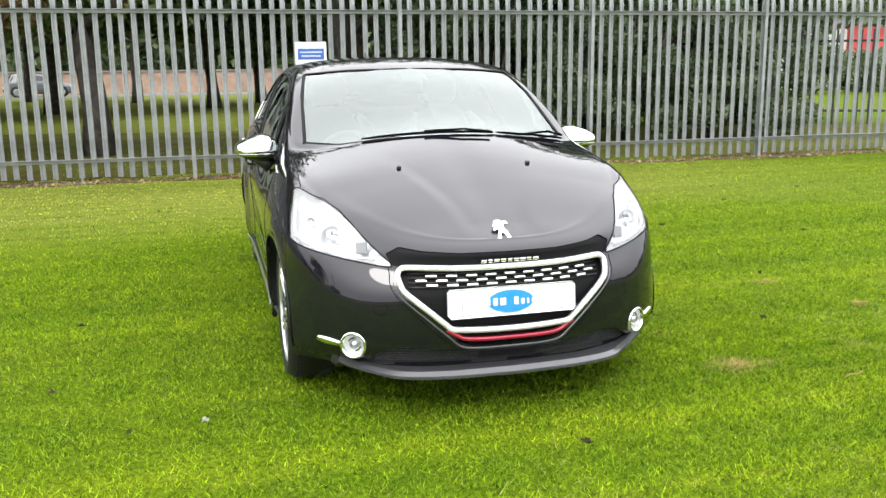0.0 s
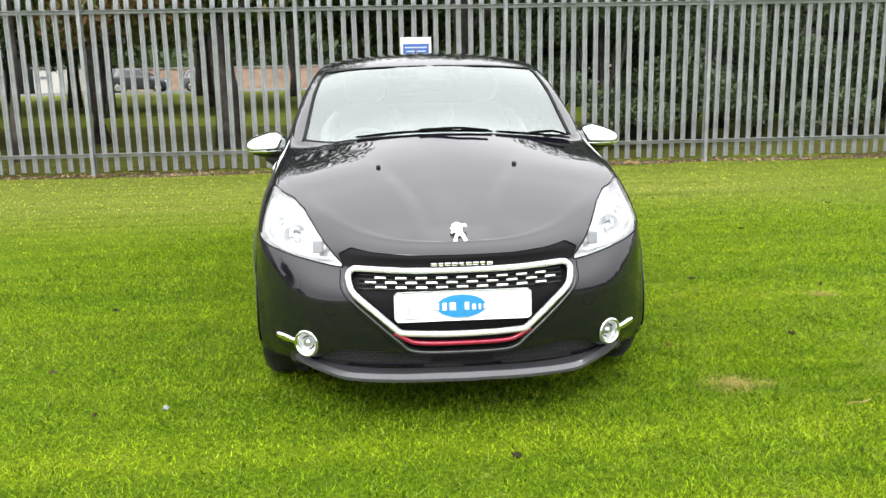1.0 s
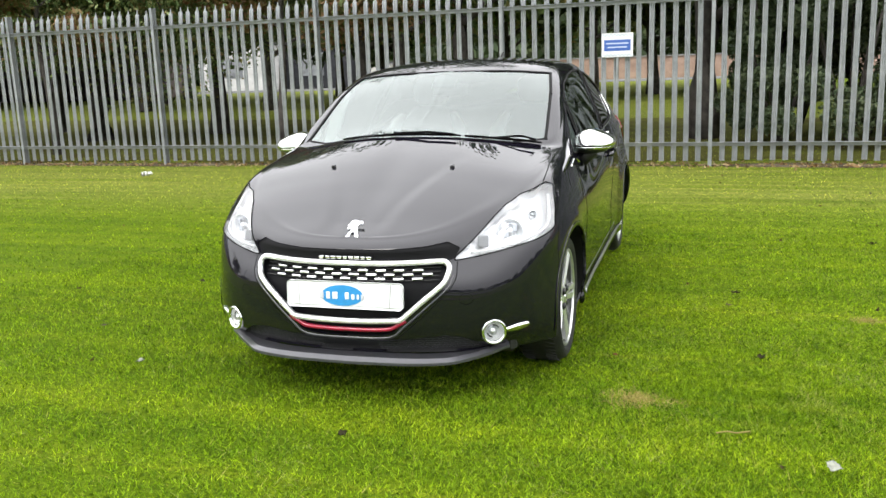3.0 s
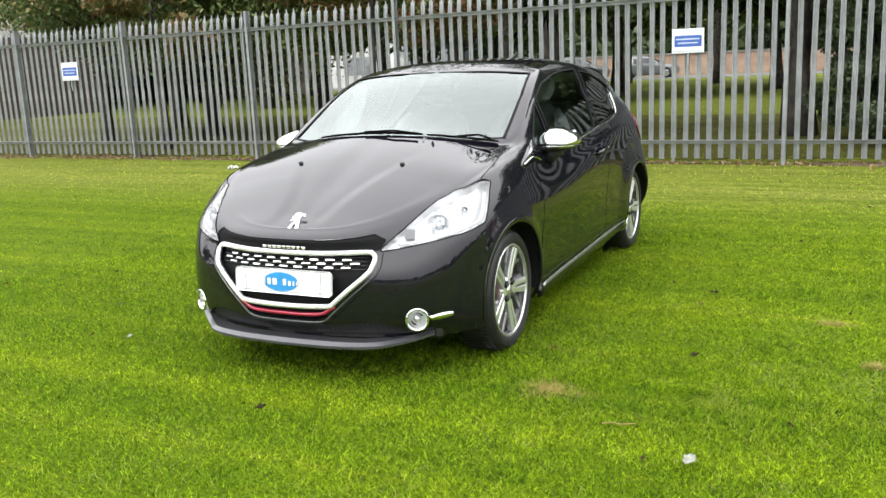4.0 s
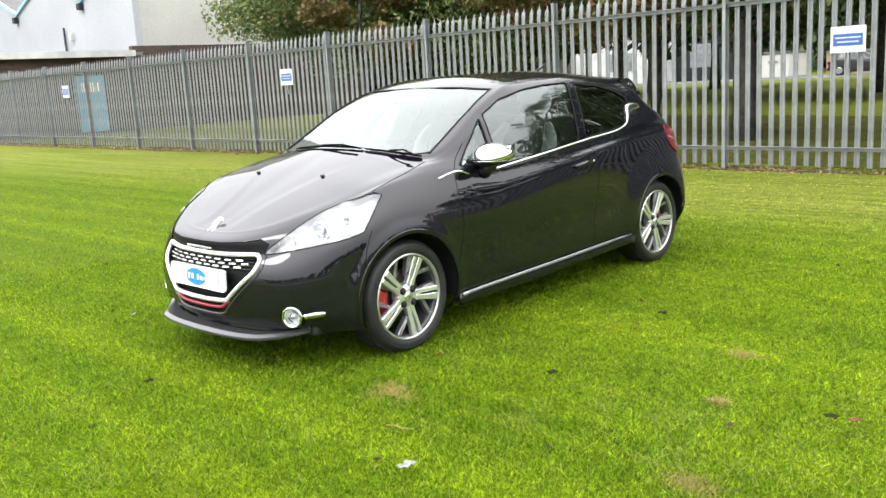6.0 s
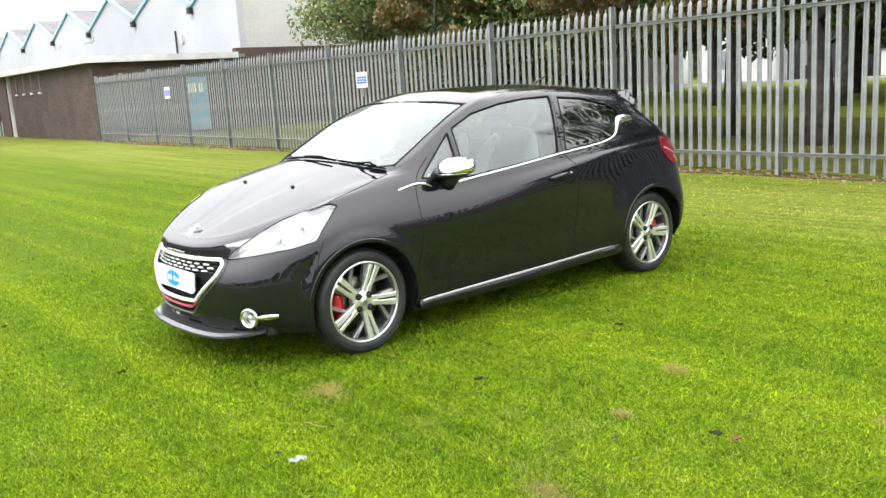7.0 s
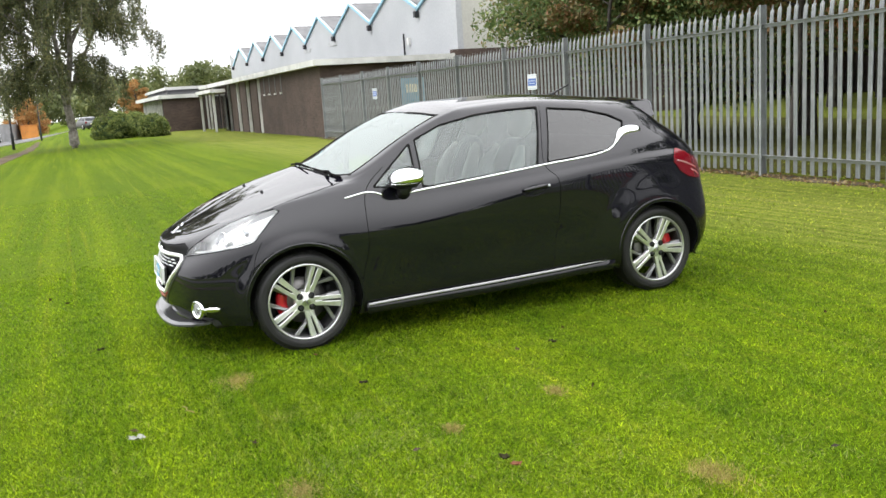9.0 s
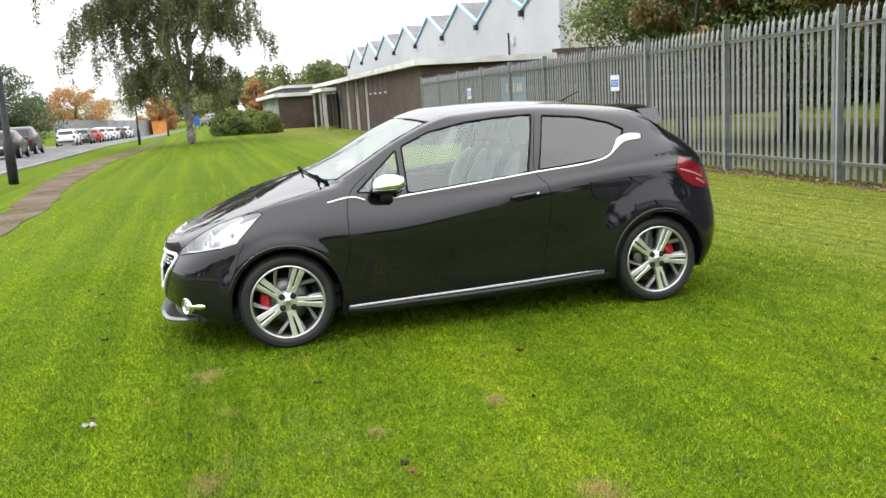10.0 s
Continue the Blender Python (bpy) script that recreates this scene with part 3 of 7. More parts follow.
class Shell:
    """The left half of the body as polygons in the surface's own (u, v), cut along outlines into tagged panels."""

    def __init__(self, per_u=20, per_v=10):
        us = np.linspace(0, COLS - 1, (COLS - 1) * per_u + 1)
        vs = np.linspace(0, LEVELS - 1, (LEVELS - 1) * per_v + 1)
        self.uv = [(u, v) for v in vs for u in us]
        w = len(us)
        self.faces = [(j * w + i, j * w + i + 1, (j + 1) * w + i + 1, (j + 1) * w + i) for j in range(len(vs) - 1) for i in range(w - 1)]
        self.tags = ["body"] * len(self.faces)

    def cut(self, tag, outline, view, gate, within=("body",)):
        """Tags what lies inside an outline. view: which two of x, y, z (or u, v) it is drawn in; gate(p, u, v): where it applies."""
        uv = np.array(self.uv)
        p = skin(uv[:, 0], uv[:, 1])
        flat = {"side": p[:, [1, 2]], "front": p[:, [0, 2]], "top": p[:, [0, 1]], "uv": uv}[view]
        d = signed(outline, flat)
        ok = gate(p, uv[:, 0], uv[:, 1])
        made, faces, tags = {}, [], []

        def crossing(a, b):
            key = (min(a, b), max(a, b))
            if key not in made:
                lo, hi = (a, b) if d[a] < 0 else (b, a)
                A, B, s, e = uv[lo], uv[hi], 0.0, 1.0
                for _ in range(7):
                    m = (s + e) / 2
                    q = A + (B - A) * m
                    qq = skin(q[:1], q[1:])
                    f2 = {"side": qq[:, [1, 2]], "front": qq[:, [0, 2]], "top": qq[:, [0, 1]], "uv": q[None]}[view]
                    s, e = (m, e) if signed(outline, f2)[0] < 0 else (s, m)
                made[key] = len(self.uv)
                self.uv.append(tuple(A + (B - A) * (s + e) / 2))
            return made[key]

        for f, tg in zip(self.faces, self.tags):
            n_in = sum(d[q] < 0 for q in f)
            if tg not in within or n_in == 0 or not all(ok[q] for q in f):
                faces.append(f), tags.append(tg)
            elif n_in == len(f):
                faces.append(f), tags.append(tag)
            else:
                inner, outer = [], []
                for a, b in zip(f, f[1:] + f[:1]):
                    (inner if d[a] < 0 else outer).append(a)
                    if (d[a] < 0) != (d[b] < 0):
                        c = crossing(a, b)
                        inner.append(c), outer.append(c)
                if len(inner) > 2:
                    faces.append(tuple(inner)), tags.append(tag)
                if len(outer) > 2:
                    faces.append(tuple(outer)), tags.append(tg)
        self.faces, self.tags = faces, tags

    def panel(self, tag, offset=0.0, wall=0.0, skip_middle=True):
        """Verts, faces and normals of a panel, with its cut edges turned in by wall metres."""
        keep = [f for f, t in zip(self.faces, self.tags) if t == tag]
        used = sorted({q for f in keep for q in f})
        at = {q: i for i, q in enumerate(used)}
        uv = np.array([self.uv[q] for q in used])
        nrm = skin_normal(uv[:, 0], uv[:, 1])
        pts = skin(uv[:, 0], uv[:, 1])
        nrm[pts[:, 0] < 1e-5, 0] = 0
        pts = pts + nrm * offset
        faces = [tuple(at[q] for q in f) for f in keep]
        verts, normals = [tuple(q) for q in pts], [tuple(q) for q in nrm]
        if wall:
            edges = {}
            for f in faces:
                for a, b in zip(f, f[1:] + f[:1]):
                    edges[(a, b)] = 1
            rim = [(a, b) for a, b in edges if (b, a) not in edges and not (skip_middle and pts[a][0] < 1e-4 and pts[b][0] < 1e-4)]
            inner = {}
            for a, b in rim:
                quad = []
                for q in (b, a):
                    verts.append(tuple(pts[q])), normals.append(None)
                    quad.append(len(verts) - 1)
                for q in (a, b):
                    verts.append(tuple(pts[q] - nrm[q] * wall)), normals.append(None)
                    quad.append(len(verts) - 1)
                faces.append(tuple(quad))
                w = Vector(verts[quad[1]]) - Vector(verts[quad[0]])
                g = w.cross(Vector(verts[quad[2]]) - Vector(verts[quad[1]]))
                g = g.normalized() if g.length > 1e-12 else Vector((0, 0, 1))
                for q in quad:
                    normals[q] = tuple(g)
        return verts, faces, normals


def mirrored(verts, faces, normals=None):
    v = [(-x, y, z) for x, y, z in verts]
    f = [tuple(reversed(q)) for q in faces]
    return (v, f) if normals is None else (v, f, [(-x, y, z) for x, y, z in normals])


def both(verts, faces, normals):
    """A half and its mirror image in one."""
    v, f, q = mirrored(verts, faces, normals)
    k = len(verts)
    return verts + v, faces + [tuple(i + k for i in g) for g in f], normals + q


shell = Shell()
FRONT_QUARTER = rounded([(-.785, .935), (-.502, 1.176), (-.502, .912)], 2, .045)
DOOR_GLASS = rounded([(-.462, .902), (-.462, 1.197), (-.27, 1.274), (-.02, 1.320), (.2, 1.338), (.452, 1.343), (.352, .968)], 2, .045)
REAR_GLASS = rounded([(.43, .982), (.525, 1.332), (.8, 1.305), (1.0, 1.255), (1.10, 1.205), (1.07, 1.14), (.99, 1.065), (.90, 1.025), (.7, 1.003)], 2, .045)
WINDSCREEN = rounded([(-.02, -1.045), (.25, -1.03), (.5, -.985), (.655, -.885), (.618, -.5), (.575, -.25), (.5, -.275), (.25, -.315), (-.02, -.328)], 1)
HATCH_GLASS = rounded([(-.02, 1.45), (.36, 1.43), (.44, 1.50), (.40, 1.62), (-.02, 1.68)], 1)
BONNET = [(-.02, -1.985), (.26, -1.965), (.43, -1.885), (.592, -1.755), (.665, -1.60), (.712, -1.40), (.712, -1.2), (.685, -.965), (.52, -1.03), (.27, -1.075), (-.02, -1.09)]
DOOR = rounded([(-.895, .235), (-.865, .6), (-.845, .90), (-.70, 1.05), (-.5, 1.205), (-.25, 1.305), (.2, 1.352), (.475, 1.352), (.40, 1.0), (.475, .87), (.475, .7), (.43, .45), (.335, .255)], 1)
HEADLIGHT = rounded([(2.05, 3.02), (3.0, 3.0), (3.6, 3.01), (4.25, 3.0), (4.62, 3.02), (4.92, 3.45), (5.12, 3.9), (4.95, 4.2), (4.46, 4.5), (4.1, 4.86), (3.45, 4.8), (3.05, 4.46), (2.66, 3.98), (2.32, 3.55), (2.08, 3.2)], 1)
NOSE = [(-.05, .658), (.2, .660), (.34, .669), (.42, .682), (.47, .655), (.445, .609), (-.05, .606)]
GRILLE = [(-.05, .602), (.405, .605), (.428, .575), (.42, .53), (.40, .503), (.248, .376), (.215, .315), (.16, .296), (-.05, .292)]
INTAKE = rounded([(-.05, .272), (.20, .274), (.31, .290), (.42, .298), (.49, .285), (.54, .257), (.582, .232), (.572, .214), (-.05, .210)], 1)
TAIL_LAMP = rounded([(1.475, .990), (1.56, .955), (1.66, .90), (1.73, .855), (1.74, .755), (1.64, .765), (1.55, .785), (1.48, .825), (1.425, .895), (1.44, .95)], 1)
FOG = ellipse(.605, .300, .052, .051, 28)
left = lambda p, u, v: p[:, 0] > 0.45
for tag, outline, view, gate in (
        ("front_arch", ellipse(-WHEEL_Y, HUB_Z, ARCH, ARCH, 64), "side", left),
        ("rear_arch", ellipse(WHEEL_Y, HUB_Z, ARCH - .004, ARCH - .004, 64), "side", left),
        ("quarter_window", FRONT_QUARTER, "side", left), ("door_window", DOOR_GLASS, "side", left), ("rear_side_window", REAR_GLASS, "side", left),
        ("windscreen", WINDSCREEN, "top", lambda p, u, v: (v > 6.2) & (u > 5) & (u < 10)),
        ("rear_window", HATCH_GLASS, "top", lambda p, u, v: (v > 4.6) & (u > 12)),
        ("tail_lamp", TAIL_LAMP, "side", lambda p, u, v: (p[:, 0] > .4) & (u > 12)),
        ("headlight", HEADLIGHT, "uv", lambda p, u, v: v > 2),
        ("grille", GRILLE, "front", lambda p, u, v: (u < 4) & (v < 3.6)),
        ("nose_recess", NOSE, "front", lambda p, u, v: (u < 3.2) & (v > 2.6) & (v < 5.0)),
        ("intake", INTAKE, "front", lambda p, u, v: (u < 4.5) & (v < 2)),
        ("fog", FOG, "front", lambda p, u, v: (u < 5.5) & (v < 3)),
        ("bonnet", BONNET, "top", lambda p, u, v: (v > 3.8) & (u < 8)),
        ("door", DOOR, "side", left),
        ("front_bumper", [(-1, -1), (5.3, -1), (5.0, 3.02), (-1, 3.05)], "uv", lambda p, u, v: v < 4)):
    shell.cut(tag, outline, view, gate)

from mathutils.bvhtree import BVHTree
grid_u, grid_v = np.meshgrid(np.linspace(0, COLS - 1, 300), np.linspace(0, LEVELS - 1, 120))
grid_p = skin(grid_u, grid_v).reshape(-1, 3)
SKIN_TREE = BVHTree.FromPolygons([tuple(q) for q in grid_p], [(j * 300 + i, j * 300 + i + 1, (j + 1) * 300 + i + 1, (j + 1) * 300 + i) for j in range(119) for i in range(299)])


def on_side(y, z):
    hit, nrm, _, _ = SKIN_TREE.ray_cast((2, y, z), (-1, 0, 0))
    return (hit, nrm if nrm.x > 0 else -nrm) if hit else (Vector((.8, y, z)), Vector((1, 0, 0)))


def on_front(x, z):
    hit, nrm, _, _ = SKIN_TREE.ray_cast((max(x, 1e-3), -4, z), (0, 1, 0))
    return (hit, nrm if nrm.y < 0 else -nrm) if hit else (Vector((x, -1.9, z)), Vector((0, -1, 0)))


def on_top(x, y):
    hit, nrm, _, _ = SKIN_TREE.ray_cast((max(x, 1e-3), y, 3), (0, 0, -1))
    return (hit, nrm if nrm.z > 0 else -nrm) if hit else (Vector((x, y, 1)), Vector((0, 0, 1)))


def along(place, line, per=6, closed=False):
    """Points and normals of the body under a line drawn in one view."""
    got = [place(a, b) for a, b in spline(line, per, closed)]
    return [g[0] for g in got], [g[1] for g in got]


car = thing("car", "glossy black three-door hatchback with white number plate parked on the lawn", "car")


def panel_part(name, tag, material, offset=0.0, wall=0.012, label="", halves="both", parent=None):
    v, f, q = shell.panel(tag, offset, wall)
    if halves == "both":
        return [mesh_of(name, *both(v, f, q)[:2], material, parent or car, label, True, both(v, f, q)[2])]
    w = mirrored(v, f, q)
    return [mesh_of(name, v, f, material, parent or car, label, True, q), mesh_of(name, w[0], w[1], material, parent or car, label, True, w[2])]


panel_part("body", "body", PAINT)
panel_part("bonnet", "bonnet", PAINT)
panel_part("front_bumper", "front_bumper", PAINT)
panel_part("nose_recess", "nose_recess", GRILLE_BLACK, -.006, 0, "black recess under the bonnet edge")
doors = panel_part("door", "door", PAINT, halves="each")
for name, tag, glass, label in (("windscreen", "windscreen", SCREEN, "clear windscreen reflecting a white sky"), ("rear_window", "rear_window", DARK_GLASS, "dark tinted glass")):
    for o in panel_part(name, tag, glass, -0.004, 0, label):
        o.visible_shadow = False
for name, tag, glass, label, owner in (("quarter_window", "quarter_window", GLASS, "", "door"), ("door_window", "door_window", GLASS, "", "door"), ("rear_side_window", "rear_side_window", DARK_GLASS, "dark tinted glass", "car")):
    for side, o in enumerate(panel_part(name, tag, glass, -0.006, 0, label, "each")):
        o.parent = doors[side] if owner == "door" else car
        o.visible_shadow = False


def pair(name, vf, material, label="", parent=None, smooth=True):
    """A left part and its mirror image on the right."""
    v, f = [tuple(q) for q in vf[0]], vf[1]
    owners = parent if isinstance(parent, (list, tuple)) else (parent or car,) * 2
    a = mesh_of(name, v, f, material, owners[0], label, smooth)
    b = mesh_of(name, *mirrored(v, f), material, owners[1], label, smooth)
    return a, b


def whole_line(pts, nrm):
    """A line from the middle outward, carried over to the right half."""
    p = [Vector((-q.x, q.y, q.z)) for q in pts[::-1]] + list(pts)
    n = [Vector((-q.x, q.y, q.z)) for q in nrm[::-1]] + list(nrm)
    return p, n


def wheel(at, name_group):
    """An alloy wheel with five twin spokes; its outer face looks along +x."""
    w = new("wheel")
    w.parent = car
    w.matrix_local = at
    w["label"] = "twin-spoke silver and grey alloy wheel"
    tyre_profile = [(.226, .080), (.236, .097), (.252, .105), (.272, .106), (.288, .100), (.299, .087), (.306, .066), (.308, .03), (.308, -.03), (.306, -.066), (.298, -.088), (.28, -.102), (.25, -.10), (.226, -.088)]
    v, f = lathe(tyre_profile, "x", 64, True)
    tyre = mesh_of("tyre", v, f, RUBBER, w, "black rubber tyre")
    treads = []
    for i in range(72):
        a = 2 * math.pi * i / 72
        for s, lean in ((-.052, .22), (.052, -.22)):
            treads.append(box_bm((.05, .010, .005), (0, 0, 0), 0, Matrix.Rotation(a, 4, "X") @ Matrix.Translation((s, 0, .3075)) @ Matrix.Rotation(lean, 4, "Z")))
    tagged(part("tread", join_bm(treads), RUBBER, tyre), kind="stuff")
    v, f = lathe([(.231, .092), (.229, .099), (.222, .101), (.217, .097), (.214, .084), (.222, .080)], "x", 64, True)
    rim = mesh_of("rim", v, f, RIM_GREY, w, "bright machined rim")
    rim.matrix_local = Matrix.Diagonal((1, 1.035, 1.035, 1))
    v, f = lathe([(.214, .084), (.209, .06), (.205, .02), (.200, -.07), (.21, -.09), (.222, -.09), (.222, .079)], "x", 64, True)
    mesh_of("barrel", v, f, BARREL, rim, "dark inner wheel barrel")
    for i in range(1, 3):
        r = .240 + .018 * i
        v, f = lathe([(r, .1045), (r + .002, .1068), (r + .004, .1055)], "x", 64)
        mesh_of("sidewall_ridge", v, f, RUBBER, tyre)
    def slab(outline, heights, thick, turn, cut):
        """A plate over an outline of (across, out), its top at the given heights."""
        bm = bmesh.new()
        top = [bm.verts.new(turn @ Vector((h, q, r))) for (q, r), h in zip(outline, heights)]
        low = [bm.verts.new(turn @ Vector((h - thick, q, r))) for (q, r), h in zip(outline, heights)]
        k = len(outline)
        bm.faces.new(top), bm.faces.new(low[::-1])
        for q in range(k):
            bm.faces.new((top[q], low[q], low[(q + 1) % k], top[(q + 1) % k]))
        bmesh.ops.recalc_face_normals(bm, faces=bm.faces)
        bmesh.ops.bevel(bm, geom=list(bm.edges), offset=cut, segments=1, affect="EDGES")
        return bm

    for i in range(5):
        turn = Matrix.Rotation(2 * math.pi * i / 5 + math.radians(-22), 4, "X")
        narrow = [(-.028, .040), (.0, .050), (.0, .092), (-.0045, .102), (-.0070, .214), (-.031, .212), (-.027, .10)]
        wide = [(.0, .050), (.028, .040), (.030, .105), (.043, .210), (.0070, .214), (.0045, .102), (.0, .092)]
        part("spoke", join_bm([slab(narrow, [.083, .083, .086, .087, .097, .096, .086], .030, turn, .003), slab(wide, [.083, .082, .085, .095, .097, .087, .086], .030, turn, .003)]), ALLOY, rim, "diamond-cut twin spoke")
        part("slot_floor", slab([(-.008, .095), (.008, .095), (.010, .208), (-.010, .208)], [.070] * 4, .012, turn, .001), GRILLE_BLACK, rim)
        out = lambda r, deg: (r * math.sin(math.radians(deg)), r * math.cos(math.radians(deg)))
        arm = [out(.104, 15), out(.128, 14), out(.150, 19), out(.213, 31), out(.212, 38), out(.132, 23)]
        part("spoke_branch", slab(arm, [.070, .072, .072, .078, .078, .070], .034, turn, .003), ALLOY_DARK, rim, "grey painted spoke branch")
        back = [out(.10, -13), out(.15, -9), out(.213, -7), out(.213, -14), out(.15, -15)]
        part("spoke_shoulder", slab(back, [.066, .070, .076, .070, .062], .030, turn, .003), ALLOY_DARK, rim, "grey painted spoke shoulder")
    v, f = lathe([(.0001, .088), (.045, .088), (.062, .080), (.068, .06), (.068, .03), (.0001, .03)], "x", 32)
    hub = mesh_of("hub", v, f, ALLOY, rim)
    v, f = lathe([(.0001, .094), (.020, .094), (.026, .091), (.028, .085)], "x", 28)
    mesh_of("centre_cap", v, f, SATIN, w, "silver cap with a small dark emblem")
    prism([(-.012, -.012), (-.004, -.003), (-.013, .006), (-.006, .013), (.001, .004), (.010, .013), (.013, .005), (.005, -.001), (.013, -.012), (.005, -.013), (0, -.005), (-.006, -.014)],
          .002, ALLOY_DARK, "cap_emblem", w, "", Matrix(((0, 0, 1, .0938), (1, 0, 0, 0), (0, 1, 0, 0), (0, 0, 0, 1))))
    for i in range(4):
        a = math.pi / 4 + i * math.pi / 2
        # flat black disc on the hub, painting the shade of a bolt hole
        v, f = lathe([(.0001, .0895), (.0195, .0895), (.0205, .080)], "x", 16)
        mesh_of("bolt_hole_shade", [(x, y + .050 * math.cos(a), z + .050 * math.sin(a)) for x, y, z in v], f, GRILLE_BLACK, w)
        v, f = lathe([(.0001, .098), (.0105, .098), (.014, .091), (.014, .07)], "x", 8)
        mesh_of("wheel_bolt", [(x, y + .050 * math.cos(a), z + .050 * math.sin(a)) for x, y, z in v], f, TRIM, w, "", False)
    v, f = lathe([(.07, .012), (.145, .012), (.146, .002), (.145, -.012), (.07, -.012), (.07, -.035), (.0001, -.035), (.0001, .02), (.07, .02)], "x", 48)
    mesh_of("brake_disc", v, f, DISC, w, "steel brake disc")
    return w


def caliper(y, towards):
    """A red brake caliper, which stands still beside the disc."""
    bm = bmesh.new()
    arc = [math.radians(a) for a in range(-32, 33, 8)]
    rows = []
    for a in arc:
        for r, h in ((.105, .030), (.165, .030), (.168, -.03), (.105, -.03)):
            rows.append(bm.verts.new((h, r * math.cos(a), r * math.sin(a))))
    for i in range(len(arc) - 1):
        for q in range(4):
            w = (q + 1) % 4
            bm.faces.new((rows[i * 4 + q], rows[i * 4 + w], rows[i * 4 + 4 + w], rows[i * 4 + 4 + q]))
    bm.faces.new(rows[:4][::-1]), bm.faces.new(rows[-4:])
    bmesh.ops.recalc_face_normals(bm, faces=bm.faces)
    bmesh.ops.bevel(bm, geom=list(bm.edges), offset=.006, segments=2, affect="EDGES")
    bmesh.ops.transform(bm, matrix=Matrix.Rotation(0 if towards > 0 else math.pi, 4, "X"), verts=bm.verts)
    return bm


for y in (-WHEEL_Y, WHEEL_Y):
    for s in (1, -1):
        at = Matrix.Translation((s * .722, y, HUB_Z - .002)) @ Matrix.Diagonal((1, .975, .975, 1))
        if s < 0:
            at = at @ Matrix.Rotation(math.pi, 4, "Z")
        wheel(at, "wheels")
        bm = caliper(y, -1 if y < 0 else 1)
        bmesh.ops.transform(bm, matrix=Matrix.Translation((s * .732, y, HUB_Z)) @ Matrix.Rotation(radians(8), 4, "X"), verts=bm.verts)
        part("brake_caliper", bm, RED, car, "red brake caliper", True)

# wheel wells, underbody and arch lips
for y in (-WHEEL_Y, WHEEL_Y):
    arc = [radians(a) for a in range(-12, 193, 6)]
    v, f = [], []
    for a in arc:
        edge_x = on_side(y + (ARCH + .02) * math.cos(a), max(HUB_Z + (ARCH + .02) * math.sin(a), .2))[0].x
        for r, x in ((ARCH + .002, edge_x - .006), (ARCH + .010, edge_x - .03), (ARCH + .012, .45), (.05, .45)):
            v.append((x, y + r * math.cos(a), HUB_Z + r * math.sin(a)))
    for i in range(len(arc) - 1):
        for q in range(3):
            f.append((i * 4 + q, i * 4 + q + 1, i * 4 + 5 + q, i * 4 + 4 + q))
    pair("wheel_well", (v, f), TRIM, "black plastic wheel arch liner")
    edge = [(y + (ARCH + .012) * math.cos(a), HUB_Z + (ARCH + .012) * math.sin(a)) for a in [radians(q) for q in range(-14, 195, 6)]]
    pts, nrm = along(on_side, edge, 2)
    nrm = [Vector((1, 0, 0))] * len(pts)
    pair("arch_lip", ribbon(pts, nrm, .020, .003), PAINT)
part("underbody", box_bm((1.36, 3.5, .10), (0, -.05, .235), .02), TRIM, car, "black underbody")
# sill step with its bright strip
pts, nrm = along(on_side, [(-.90, .205), (-.5, .207), (0, .214), (.5, .232), (.88, .252)])
pair("side_skirt", ribbon(pts, [Vector((1, 0, .15))] * len(pts), .075, .022), PAINT)
pts, nrm = along(on_side, [(-.895, .232), (-.5, .240), (0, .252), (.5, .268), (.83, .284)])
pair("sill_strip", ribbon([p + Vector((.018, 0, 0)) for p in pts], [Vector((1, 0, .34))] * len(pts), [.019] * (len(pts) - 6) + [.017, .015, .012, .009, .005, .002], .005), SILL_SILVER, "dull silver sill strip")


# ---- the car's details ----
def seam(name, place, line, radius=.0022, per=4, closed=False, mirror=True, sink=.0006):
    pts, nrm = along(place, line, per, closed)
    pts = [p - q * sink for p, q in zip(pts, nrm)]
    vf = tube(pts, radius, 6, closed)
    if mirror:
        return pair(name, vf, SEAM)
    return mesh_of(name, *vf, SEAM, car)


def seam_across(name, place, line):
    pts, nrm = whole_line(*along(place, line, 4))
    return mesh_of(name, *tube([p - q * .0006 for p, q in zip(pts, nrm)], .0022, 6), SEAM, car)


seam("door_gap", on_side, [(-.70, 1.05), (-.845, .90), (-.865, .6), (-.895, .235), (-.3, .222), (.335, .255), (.43, .45), (.475, .7), (.475, .87), (.40, 1.0), (.475, 1.352)], .0024, 8)
seam("bonnet_gap", on_top, [(.735, -1.405), (.732, -1.28), (.716, -1.1), (.690, -.965)], .0026)
seam("wing_gap", on_side, [(-1.50, .690), (-1.545, .60), (-1.575, .48)], .002)
seam("tow_cover", on_front, ellipse(.505, .452, .026, .024, 12), .0014, 2, True)
seam_across("bumper_seam", on_front, [(0, .283), (.18, .285), (.25, .31), (.445, .50), (.462, .60)])

